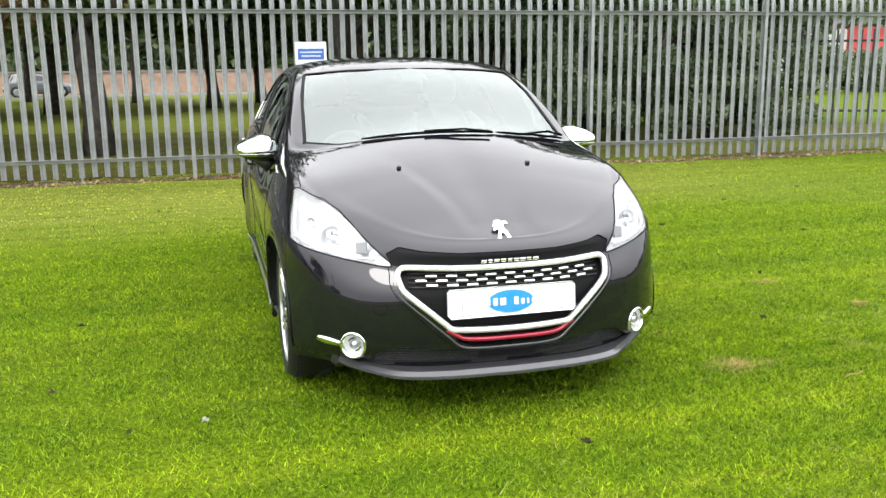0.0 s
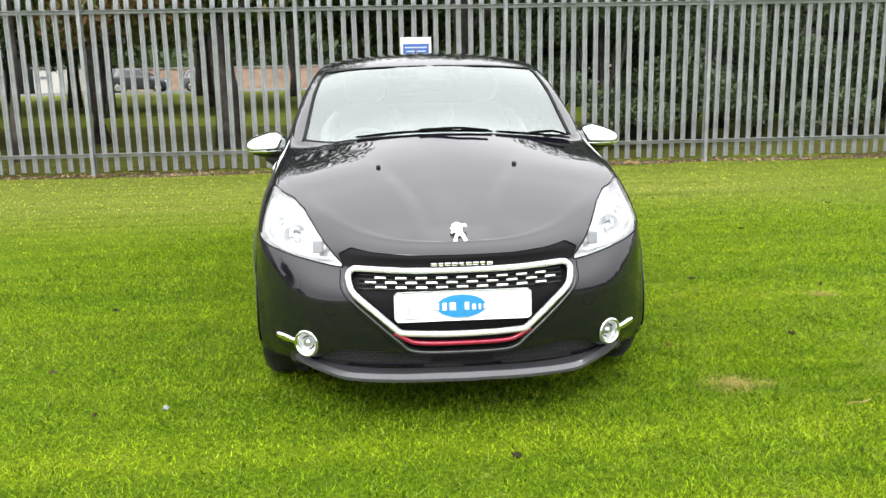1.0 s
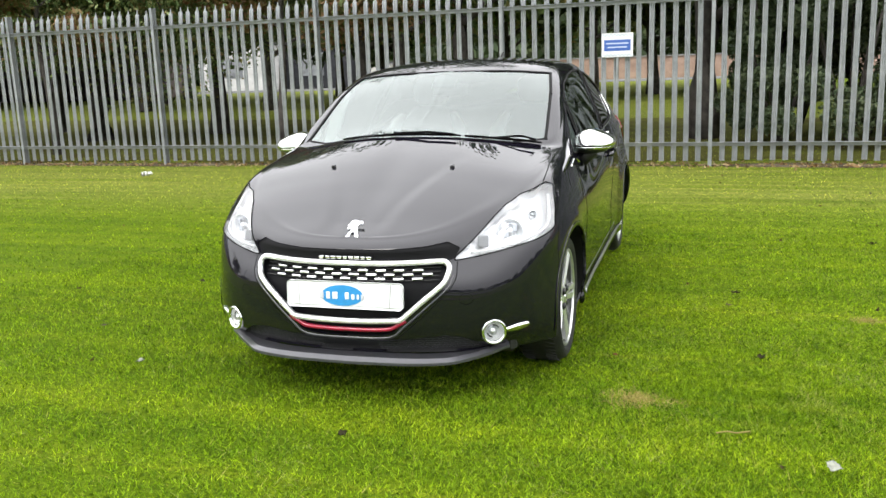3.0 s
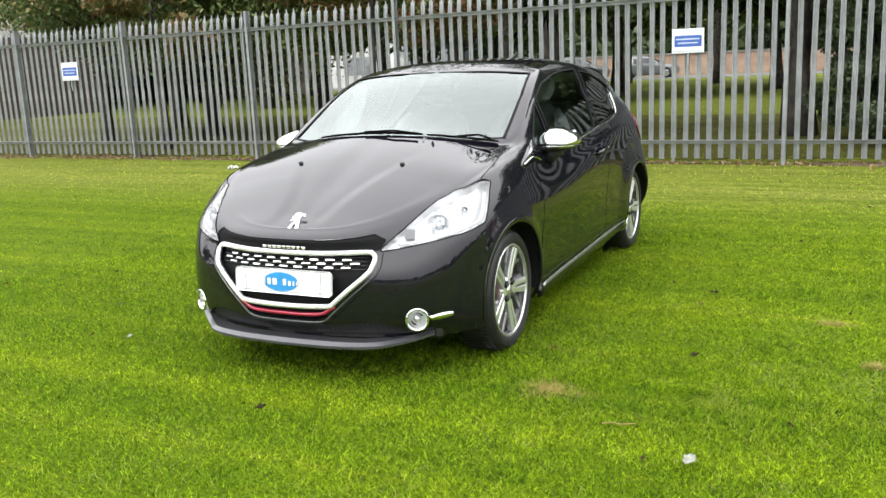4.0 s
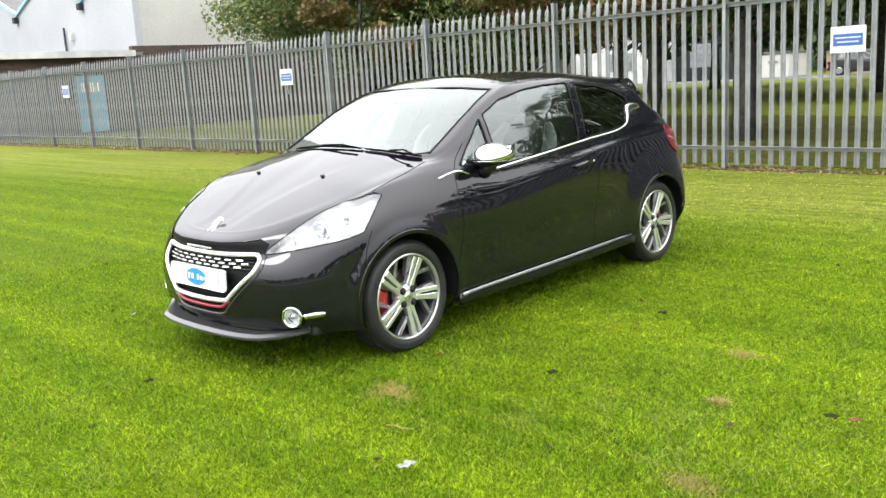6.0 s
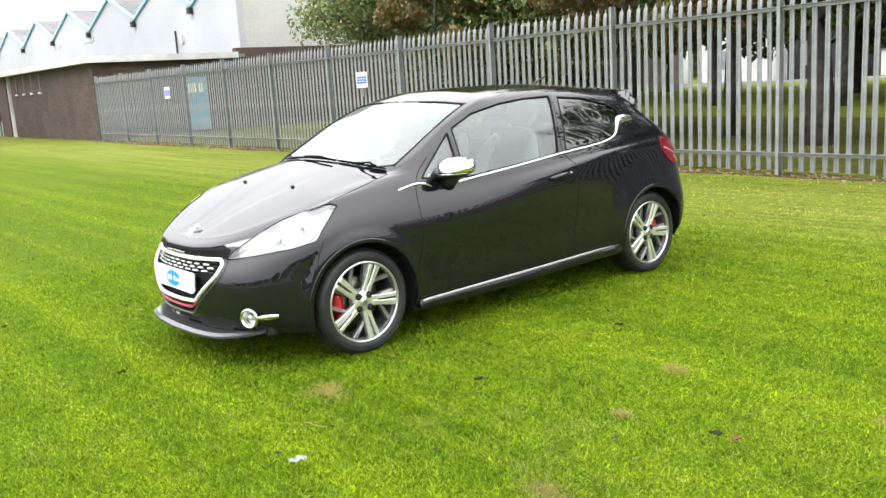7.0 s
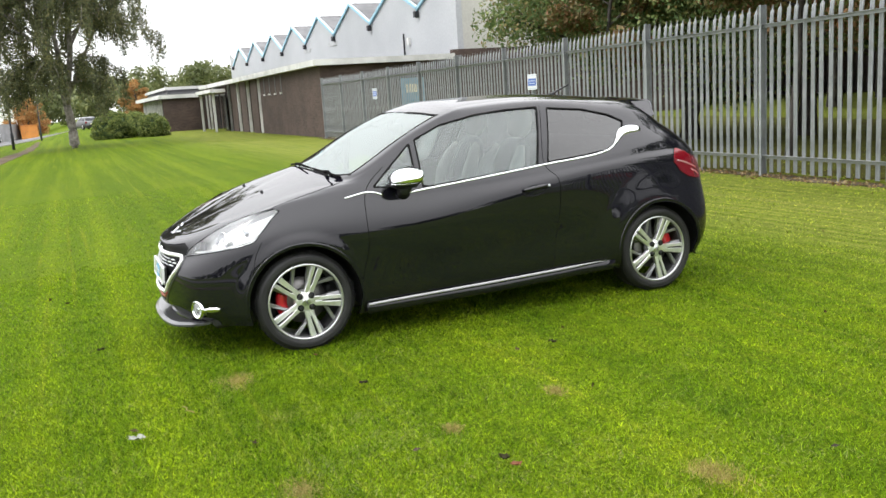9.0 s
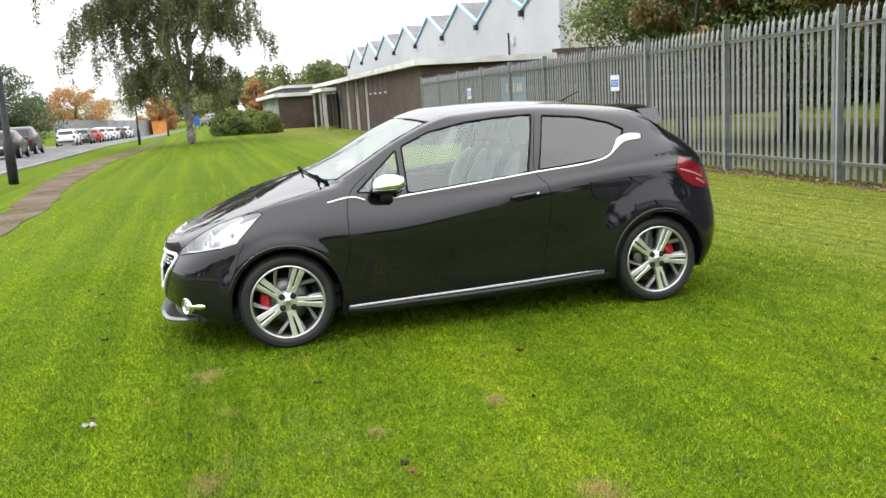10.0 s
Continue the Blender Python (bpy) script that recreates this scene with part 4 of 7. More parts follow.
# headlights: lens, bright housing and lamps
v, f, q = shell.panel("headlight", .0015)
house = []
for side in (1, -1):
    m = (v, f, q) if side > 0 else mirrored(v, f, q)
    h = new("headlight")
    h.parent = car
    h["label"] = "clear headlight with bright silver reflectors"
    o = mesh_of("lens", m[0], m[1], LENS, h, "clear plastic lens", True, m[2])
    o.visible_shadow = False
    house.append(h)
hv, hf, hq = shell.panel("headlight", -.001, .045)
dv, df, dq = shell.panel("headlight", -.046)
for side, h in zip((1, -1), house):
    for nm, (a, b, c), mat in (("housing_wall", (hv[:], [g for g in hf if len(g) == 4][-len([1 for g in hf]):], hq[:]), REFLECTOR), ("reflector", (dv, df, dq), REFLECTOR)):
        if nm == "housing_wall":
            count = len(shell.panel("headlight", -.001)[1])
            b = hf[count:]
        m = (a, b, c) if side > 0 else mirrored(a, b, c)
        mesh_of(nm, m[0], m[1], mat, h, "", True, m[2])
    for (x, z, r, mat2, nm) in ((.655, .712, .060, BOWL, "main_bowl"), (.735, .765, .020, BOWL, "indicator_bowl")):
        p, nrm = on_front(x, z)
        w = lathe([(r, .0), (r * .97, .006), (r * .86, .004), (r * .7, -.012), (r * .4, -.024), (.0001, -.028)], "y", 24)
        at = Matrix.Translation(p - nrm * .030) @ Vector((0, 1, 0)).rotation_difference(Vector((nrm.x * .4, nrm.y, nrm.z * .2)).normalized()).to_matrix().to_4x4()
        pts = [at @ Vector(a) for a in w[0]]
        if side < 0:
            pts, fs = mirrored(pts, w[1])
        else:
            fs = w[1]
        bowl = mesh_of(nm, pts, fs, mat2, h, "round chrome reflector bowl" if nm == "main_bowl" else "")
        w = lathe([(.0001, .004), (r * .22, .003), (r * .3, -.004), (r * .3, -.02)], "y", 16)
        pts = [at @ Vector(a) for a in w[0]]
        pts, fs = mirrored(pts, w[1]) if side < 0 else (pts, w[1])
        mesh_of("bulb", pts, fs, SATIN, bowl)
    # square lamp block at the inner end, and clear blocks round the main bulb
    for nm, x, z, wx, wz, mat2, deep in (("lamp_block", .556, .678, .046, .050, LAMP_GREY, .016), ("lamp_block", .640, .700, .020, .030, GLASS_BLOCK, .022), ("lamp_block", .668, .720, .022, .036, GLASS_BLOCK, .020), ("lamp_block", .652, .736, .034, .012, GLASS_BLOCK, .020), ("lamp_block", .500, .660, .020, .024, BOWL, .016)):
        p, nrm = on_front(x, z)
        bm = box_bm((wx, .012, wz), (0, 0, 0), .005, None, 2)
        turn = Matrix.Translation(p - nrm * deep) @ Vector((0, -1, 0)).rotation_difference(Vector((nrm.x * .6, nrm.y, nrm.z * .3)).normalized()).to_matrix().to_4x4()
        bmesh.ops.transform(bm, matrix=turn, verts=bm.verts)
        if side < 0:
            bmesh.ops.scale(bm, vec=(-1, 1, 1), verts=bm.verts)
            bmesh.ops.reverse_faces(bm, faces=bm.faces)
        part(nm, bm, mat2, h)
    line = [(2.40, 3.25), (3.0, 3.16), (4.0, 3.14), (4.6, 3.2), (4.95, 3.75)]
    us = spline(line, 6)
    pts = skin(us[:, 0], us[:, 1])
    nn = skin_normal(us[:, 0], us[:, 1])
    vf = ribbon([tuple(a - b * .022) for a, b in zip(pts, nn)], [tuple(b) for b in nn], .012, .006)
    vv, ff = ([tuple(a) for a in vf[0]], vf[1]) if side > 0 else mirrored(vf[0], vf[1])
    mesh_of("light_guide", vv, ff, PLATE, h, "white daytime light strip")

# dark gap round each headlight
ring_uv = np.array(list(HEADLIGHT) + [HEADLIGHT[0]], float)
ring_uv = np.concatenate([a + (b - a) * np.linspace(0, 1, 8)[:-1, None] for a, b in zip(ring_uv, ring_uv[1:])])
pts = skin(ring_uv[:, 0], ring_uv[:, 1]) + .0005 * skin_normal(ring_uv[:, 0], ring_uv[:, 1])
pair("headlight_gap", tube([Vector(q) for q in pts], .0028, 6, True), SEAM)

# front grille
gv, gf, gq = both(*shell.panel("grille", -.032))
grille = mesh_of("grille", gv, gf, GRILLE_BLACK, car, "black grille with chrome frame", True, gq)
gv, gf, gq = shell.panel("grille", 0, .034)
count = len(shell.panel("grille", 0)[1])
vv, ff, qq = both(gv, gf[count:], gq)
mesh_of("grille_surround", vv, ff, GRILLE_BLACK, grille, "", True, qq)
ring = [(0, .600), (.2, .601), (.385, .604), (.418, .598), (.432, .578), (.427, .545), (.409, .512), (.335, .449), (.262, .386), (.245, .372), (.22, .366), (.1, .362), (0, .361)]
pts, nrm = along(on_front, ring, 5)
fp, fn = whole_line(pts, [Vector((q.x * .3, -1, q.z * .2)) for q in nrm])
fp, fn = fp[:-1], fn[:-1]
mid = len(pts) - 1
del fp[mid], fn[mid]
mesh_of("chrome_frame", *ribbon([p - n_.normalized() * .004 for p, n_ in zip(fp, fn)], fn, .022, .014, True), FRAME, grille, "satin chrome grille frame")
pts, nrm = along(on_front, [(0, .322), (.12, .323), (.19, .328), (.225, .345), (.262, .366)], 5)
fp, fn = whole_line(pts, [Vector((0, -1, .1))] * len(pts))
mesh_of("red_strip", *ribbon([p + Vector((0, .008, 0)) for p in fp], fn, [.018] * len(fp), .012), RED_TRIM, grille, "glossy red strip under the grille")
pts, nrm = along(on_front, [(0, .284), (.14, .285), (.205, .296), (.25, .335), (.34, .415), (.432, .50), (.452, .55)], 5)
fp, fn = whole_line(pts, nrm)
mesh_of("grille_edge", *ribbon([p - n_ * .004 for p, n_ in zip(fp, fn)], fn, [.004 + .008 * math.sin(math.pi * i / (len(fp) - 1)) for i in range(len(fp))], .008), LIP, grille, "dark chrome edge below the grille")
for row, z in enumerate((.570, .5535, .537)):
    for i in range(-5, 6):
        x = i * .077 + (.0385 if row % 2 else 0)
        if abs(x) > .375 - .012 * row:
            continue
        p, nrm = on_front(abs(x), z)
        turn = Matrix.Rotation(math.copysign(math.atan2(nrm.x, -nrm.y), x), 4, "Z")
        part("chrome_dash", box_bm((.044, .012, .0095), (x, p.y + .014, z), .002, turn @ Matrix.Rotation(radians(-38), 4, "X")), SATIN, grille, "small chrome bar")
for z in (.578, .562, .5455, .529):
    pts, nrm = along(on_front, [(0, z), (.15, z), (.3, z), (.395, z)], 4)
    fp, fn = whole_line(pts, nrm)
    mesh_of("grille_bar", *tube([p + Vector((0, .024, 0)) for p in fp], .003, 6), TRIM, grille)
iv, if_, iq = both(*shell.panel("intake", -.03))
intake = mesh_of("lower_intake", iv, if_, TRIM, car, "black honeycomb lower intake", True, iq)
holes = []
for r in range(7):
    for c in range(-46, 47):
        x, z = c * .0125 + (.00625 if r % 2 else 0), .220 + r * .0115
        if abs(x) > .565 - .010 * r or abs(x) < .12:
            continue
        p, nrm = on_front(abs(x), z)
        holes.append(box_bm((.0095, .004, .0032), (x, p.y + .022, z), 0, Matrix.Rotation(.5 * (1 if (r + c) % 2 else -1), 4, "Y") @ Matrix.Rotation(math.copysign(math.atan2(nrm.x, -nrm.y), x), 4, "Z")))
tagged(part("honeycomb", join_bm(holes), MESH_GREY, intake, "fine grey honeycomb mesh"), kind="stuff")
gv, gf, gq = shell.panel("intake", 0, .03)
count = len(shell.panel("intake", 0)[1])
vv, ff, qq = both(gv, gf[count:], gq)
mesh_of("intake_surround", vv, ff, TRIM, intake, "", True, qq)

# splitter lip: a thin blade under the bumper with upturned ends
plan = spline([(0, -2.062, .183), (.25, -2.047, .183), (.43, -2.005, .184), (.52, -1.935, .188), (.60, -1.866, .200), (.66, -1.815, .217)], 6)
rows = []
for i, (x, y, z) in enumerate(plan):
    t = i / (len(plan) - 1)
    inward = Vector((-.35 * x, .30, 0)).normalized()
    tall = .016 * (1 - .4 * t)
    e = Vector((x, y, z))
    rows.append([e + inward * .10 + Vector((0, 0, -.004)), e, e + Vector((0, 0, .012)), e + inward * .020 + Vector((0, 0, .012 + tall)), e + inward * .10 + Vector((0, 0, .008 + tall))])
rows = [[Vector((-q.x, q.y, q.z)) for q in r] for r in rows[:0:-1]] + rows
v = [tuple(q) for r in rows for q in r]
f = [(i * 5 + q, i * 5 + 5 + q, i * 5 + 6 + q, i * 5 + 1 + q) for i in range(len(rows) - 1) for q in range(4)]
f += [(0, 1, 2, 3, 4), tuple((len(rows) - 1) * 5 + q for q in (4, 3, 2, 1, 0))]
mesh_of("splitter", v, f, LIP, car, "satin grey front splitter lip", False)

# number plate, with plain bars in place of lettering
plate = new("number_plate")
plate.parent = car
plate.matrix_local = Matrix.Translation((0, -2.018, .470)) @ Matrix.Rotation(radians(-5), 4, "X")
plate["label"] = "white show plate with a blue oval"
pbm = box_bm((.522, .010, .114), (0, 0, 0), .012)
part("plate_board", pbm, PLATE, plate)
UPRIGHT = Matrix(((1, 0, 0, 0), (0, 0, -1, -.0052), (0, 1, 0, 0), (0, 0, 0, 1)))
prism(ellipse(-.008, -.002, .094, .044, 48), .0015, BLUE, "blue_oval", plate, "sky-blue oval", UPRIGHT)
for i, (x, w) in enumerate(((-.100, .022), (-.071, .022), (-.040, .030), (.014, .022), (.041, .018), (.063, .012), (.083, .016))):
    hgt = .030 if i < 4 else .022
    part("letter_bar", box_bm((w * .8, .003, hgt), (x, -.0075, -.002 - (.030 - hgt) / 2), .002), (PLATE if 0 < i < 6 else PLATE_GREY), plate, "plain pale lettering block")
for s in (-1, 1):
    part("thin_line", box_bm((.0015, .002, .10), (s * .205, -.0056, 0), 0, Matrix.Rotation(s * .06, 4, "Y")), LAMP_GREY, plate)
part("plate_holder", box_bm((.50, .02, .10), (0, .014, 0), .004), TRIM, plate)

# bonnet emblem, name strip and washer jets
p, nrm = on_front(.0, .715)
at = Matrix.Translation(p + nrm * .004) @ Matrix.Rotation(radians(16), 4, "X") @ Vector((0, 0, 1)).rotation_difference(nrm).to_matrix().to_4x4()
emblem = [(-.026, .031), (-.012, .038), (.006, .037), (.014, .029), (.022, .035), (.033, .031), (.036, .020), (.028, .021), (.026, .026), (.018, .020), (.013, .010), (.016, .000), (.024, -.009), (.026, -.022), (.034, -.034),
          (.016, -.036), (.011, -.020), (.001, -.012), (-.008, -.021), (-.010, -.036), (-.028, -.036), (-.022, -.028), (-.018, -.016), (-.011, -.004), (-.016, .002), (-.028, -.005), (-.034, .001), (-.023, .008), (-.034, .013), (-.031, .020), (-.019, .018), (-.025, .024)]
prism([(x * .95, y * 1.34) for x, y in emblem], .010, CHROME, "emblem", car, "plain chrome emblem shape", at, .0015)
p, nrm = on_front(0, .627)
strip = part("name_strip", box_bm((.245, .006, .017), (0, p.y - .001, .624), .003), GRILLE_BLACK, car, "black strip on the bonnet's edge")
for i in range(9):
    part("letter_bar", box_bm((.023 - .004 * (i % 3 == 1), .006, .011), (-.106 + .0265 * i, p.y - .005, .624), .002), CHROME, strip, "plain chrome lettering block")
for x in (-.30, .30):
    p, nrm = on_top(.30, -1.37)
    part("washer_jet", box_bm((.020, .018, .016), (x, p.y, p.z + .004), .005, Matrix.Rotation(.25, 4, "X"), 2), TRIM, car)

# fog lamps with chrome rings and side bars
p, nrm = on_front(.605, .300)
way = Vector((nrm.x * .75, nrm.y, 0)).normalized()
turn = Vector((0, -1, 0)).rotation_difference(way).to_matrix().to_4x4()
for side in (1, -1):
    fog = new("fog_lamp")
    fog.parent = car
    fog["label"] = "round fog lamp in a chrome ring"
    for nm, profile, mat in (("chrome_ring", [(.054, .012), (.054, -.008), (.049, -.012), (.042, -.006), (.040, .012)], CHROME), ("reflector", [(.041, .004), (.032, .020), (.018, .032), (.0001, .034)], FRAME), ("bulb_shield", [(.0001, -.002), (.015, .0), (.018, .012), (.017, .03)], SATIN), ("lens", [(.0001, -.010), (.022, -.0085), (.041, -.002)], LENS)):
        a, b = lathe(profile, "y", 32)
        pts = [Matrix.Translation(p) @ turn @ Vector(c) for c in a]
        pts, fs = mirrored(pts, b) if side < 0 else (pts, b)
        o = mesh_of(nm, pts, fs, mat, fog)
        if nm == "lens":
            o.visible_shadow = False
    for turn2 in (.5, 3.4):
        arc = [Vector((.026 * math.cos(turn2 + q * .16), .010, .026 * math.sin(turn2 + q * .16))) for q in range(8)]
        a, b = tube([Matrix.Translation(p) @ turn @ q for q in arc], .003, 6)
        a, b = mirrored(a, b) if side < 0 else (a, b)
        mesh_of("lamp_rib", a, b, TRIM, fog, "dark rib inside the fog lamp")
    bar = [(.652, .302), (.68, .304), (.705, .307), (.728, .311)]
    bp, bn = [], []
    for x, z in spline(bar, 4):
        h, n_ = on_front(x, z)
        bp.append(h), bn.append(n_)
    a, b = ribbon(bp, bn, [.020 + .010 * math.sin(i / (len(bp) - 1) * 3.1) for i in range(len(bp))], .010)
    a, b = mirrored(a, b) if side < 0 else (a, b)
    mesh_of("chrome_bar", a, b, CHROME, fog, "chrome bar beside the fog lamp")

# window seals
for outline in (FRONT_QUARTER, DOOR_GLASS, REAR_GLASS):
    pts, nrm = along(on_side, [tuple(q) for q in outline], 3, True)
    pair("window_seal", ribbon([p_ - n_ * .001 for p_, n_ in zip(pts, nrm)], nrm, .011, .004, True), SCUTTLE, "black rubber window seal")
half = [(a, b) for a, b in WINDSCREEN if a > .0]
pts, nrm = along(on_top, half, 3)
fp, fn = whole_line(pts, nrm)
mesh_of("windscreen_seal", *ribbon([p_ - n_ * .001 for p_, n_ in zip(fp, fn)], fn, .016, .003, True), SCUTTLE, car, "black windscreen seal")

# belt trim, handles, mirrors
for line, widths in (([(-.975, .888), (-.90, .902), (-.84, .910), (-.785, .904), (-.735, .884)], .010), ([(-.62, .876), (-.453, .893), (0, .932), (.42, .970), (.70, .991), (.86, 1.012), (.945, 1.040), (1.005, 1.085), (1.055, 1.128), (1.12, 1.146), (1.225, 1.147)], None)):
    pts, nrm = along(on_side, line, 6)
    if widths is None:
        k = len(pts)
        widths = [.012 + .046 * float(smooth_step(np.array(i / k), .60, .84)) - .024 * max(0, (i / k - .93) / .07) for i in range(k)]
    pair("belt_trim", ribbon(pts, nrm, widths, .005), CHROME, "bright chrome window-line trim")
p, nrm = on_side(.298, .818)
turn = Vector((1, 0, 0)).rotation_difference(nrm).to_matrix().to_4x4()
for side in (1, -1):
    d = doors[0 if side > 0 else 1]
    handle = new("door_handle")
    handle.parent = d
    handle["label"] = "black pull handle with small chrome lock"
    place = Matrix.Translation(p) @ turn @ Matrix.Rotation(radians(5), 4, "X")
    arc = [Vector((.004 + .026 * max(0.0, math.sin(math.pi * i / 10)) ** .6, -.095 + .019 * i, .008 + .004 * math.sin(math.pi * i / 10))) for i in range(11)]
    a, b = tube([place @ q for q in arc], 0, 10, False, [.007] + [.0125] * 9 + [.009], 1.15)
    a, b = mirrored(a, b) if side < 0 else (a, b)
    mesh_of("grip", a, b, PAINT, handle)
    cup = ellipse(-.012, -.006, .088, .036, 28)
    a = [place @ Vector((.0022, y_, z_)) for y_, z_ in cup] + [place @ Vector((-.004, y_ * .8, z_ * .7)) for y_, z_ in cup]
    b = [(q, (q + 1) % 28, 28 + (q + 1) % 28, 28 + q) for q in range(28)] + [tuple(range(28, 56))]
    a, b = mirrored(a, b) if side < 0 else (a, b)
    mesh_of("recess", a, b, GRILLE_BLACK, handle)
    bm = box_bm((.006, .018, .014), (.030, .086, .010), .002)
    bmesh.ops.transform(bm, matrix=place, verts=bm.verts)
    if side < 0:
        bmesh.ops.scale(bm, vec=(-1, 1, 1), verts=bm.verts)
        bmesh.ops.reverse_faces(bm, faces=bm.faces)
    part("lock", bm, CHROME, handle)


def mirror_shape(z0, z1, grow=1.0):
    """A rounded wing-mirror housing between two heights."""
    v, f = [], []
    rows, cols = 12, 32
    zs = np.linspace(z0, z1, rows)
    for z in zs:
        t = z / .070
        r = math.sqrt(max(1 - abs(t) ** 2.4, 0.0)) ** .9
        for c in range(cols):
            a = 2 * math.pi * c / cols
            cx, cy = math.copysign(abs(math.cos(a)) ** .72, math.cos(a)), math.copysign(abs(math.sin(a)) ** .72, math.sin(a))
            y = cy * (.120 if cy < 0 else .085) * r
            x = cx * .108 * r * grow + .008 * t
            fall = smooth_step(np.array(x / .108), -.5, 1.05)
            v.append((x, y * grow + .02 * t, -.028 + (z + .028) * (1 - .34 * float(fall))))
    for j in range(rows - 1):
        for c in range(cols):
            e = (c + 1) % cols
            f.append((j * cols + c, j * cols + e, (j + 1) * cols + e, (j + 1) * cols + c))
    f += [tuple(range(cols))[::-1], tuple((rows - 1) * cols + c for c in range(cols))]
    return v, f


for side in (1, -1):
    m = new("wing_mirror")
    m.parent = doors[0 if side > 0 else 1]
    m["label"] = "door mirror with chrome cap"
    base = Vector((.868, -.585, .980))
    for nm, (z0, z1, gr), mat in (("chrome_cap", (-.020, .069, 1.0), CHROME), ("lower_shell", (-.069, -.040, .98), TRIM), ("chrome_band", (-.040, -.026, 1.02), CHROME), ("band_gap", (-.026, -.020, .97), GRILLE_BLACK)):
        a, b = mirror_shape(z0, z1, gr)
        pts = [tuple(Vector((x * (1.0), y, z)) + base) for x, y, z in a]
        pts, fs = mirrored(pts, b) if side < 0 else (pts, b)
        mesh_of(nm, pts, fs, mat, m)
    a, b = tube([(.80, -.60, .885), (.83, -.60, .905), (.87, -.60, .925)], .03, 10, False, [.045, .036, .03])
    pts, fs = mirrored(a, b) if side < 0 else (a, b)
    mesh_of("mirror_arm", pts, fs, TRIM, m)
    bm = box_bm((.128, .004, .075), (base.x * side, base.y + .070, base.z + .004), .0019, None, 3)
    part("mirror_glass", bm, CHROME, m)

# wipers
for a, b, hub in ((-.40, .25, -.02), (.27, .645, .50)):
    base_y = lambda x: -1.035 + .10 * (abs(x) / .65) ** 2
    pts = []
    for i in range(9):
        x = a + (b - a) * i / 8
        h, n_ = on_top(abs(x), base_y(x) - .004)
        pts.append(Vector((x, h.y, h.z)) + Vector((0, 0, .011)))
    w = new("wiper")
    w.parent = car
    mesh_of("wiper_blade", *tube(pts, .007, 6, False, [.005] + [.007] * 7 + [.005]), SEAM, w)
    h, n_ = on_top(abs(hub), base_y(hub) - .02)
    mid = pts[4]
    mesh_of("wiper_arm", *tube([Vector((b - .02, h.y, h.z + .015)), Vector(((b + mid.x) / 2, h.y + .005, mid.z + .014)), mid + Vector((0, 0, .008))], .006, 6), SEAM, w)
    part("wiper_joint", box_bm((.05, .02, .014), (mid.x, mid.y, mid.z + .006), .005), SEAM, w)
pts, nrm = along(on_top, [(0, -1.06), (.27, -1.048), (.5, -1.0), (.66, -.91)], 5)
fp, fn = whole_line(pts, nrm)
mesh_of("scuttle", *ribbon([q + Vector((0, .010, -.014)) for q in fp], fn, .070, .005), SCUTTLE, car, "black plastic scuttle panel")

# roof spoiler, tail lamps, aerial
prof = [(1.20, 1.372), (1.34, 1.372), (1.46, 1.362), (1.50, 1.350), (1.485, 1.335), (1.36, 1.30), (1.20, 1.28)]
v, f = [], []
xs = np.linspace(-.50, .50, 21)
for x in xs:
    drop = .030 * (abs(x) / .5) ** 2
    for y, z in prof:
        v.append((x, y - .05 * (abs(x) / .5) ** 2.5, z - drop))
k = len(prof)
for i in range(len(xs) - 1):
    for q in range(k):
        w = (q + 1) % k
        f.append((i * k + q, i * k + w, (i + 1) * k + w, (i + 1) * k + q))
f += [tuple(range(k))[::-1], tuple((len(xs) - 1) * k + q for q in range(k))]
spoiler = mesh_of("roof_spoiler", v, f, PAINT, car, "black roof spoiler", False)
for side in (1, -1):
    bm = bmesh.new()
    prof2 = [(1.29, 1.336), (1.455, 1.338), (1.465, 1.318), (1.425, 1.222), (1.385, 1.215), (1.33, 1.27)]
    a = [bm.verts.new((side * .45, y, z)) for y, z in prof2]
    b = [bm.verts.new((side * (.490 + 1.05 * (1.338 - z)), y, z)) for y, z in prof2]
    bm.faces.new(a), bm.faces.new(b[::-1])
    for q in range(6):
        bm.faces.new((a[q], b[q], b[(q + 1) % 6], a[(q + 1) % 6]))
    bmesh.ops.recalc_face_normals(bm, faces=bm.faces)
    bmesh.ops.bevel(bm, geom=list(bm.edges), offset=.004, segments=2, affect="EDGES")
    part("spoiler_end", bm, PAINT, spoiler)
tv, tf, tq = shell.panel("tail_lamp", .006, .02)
for side in (1, -1):
    m = (tv, tf, tq) if side > 0 else mirrored(tv, tf, tq)
    lampo = mesh_of("tail_lamp", m[0], m[1], TAIL, car, "red claw-shaped tail lamp", True, m[2])
    for line in ([(1.455, .905), (1.52, .888), (1.58, .866), (1.64, .84)], [(1.58, .832), (1.62, .815), (1.66, .79)]):
        pts, nrm = along(on_side, line, 4)
        a, b = ribbon([p_ + n_ * .005 for p_, n_ in zip(pts, nrm)], nrm, .013, .004)
        a, b = mirrored(a, b) if side < 0 else (a, b)
        mesh_of("pale_band", a, b, TAIL_PALE, lampo, "pale reversing band")
mesh_of("aerial", *tube([(0, .93, 1.405), (0, .96, 1.425), (0, 1.09, 1.475)], .01, 8, False, [.022, .009, .005]), TRIM, car, "short black roof aerial")

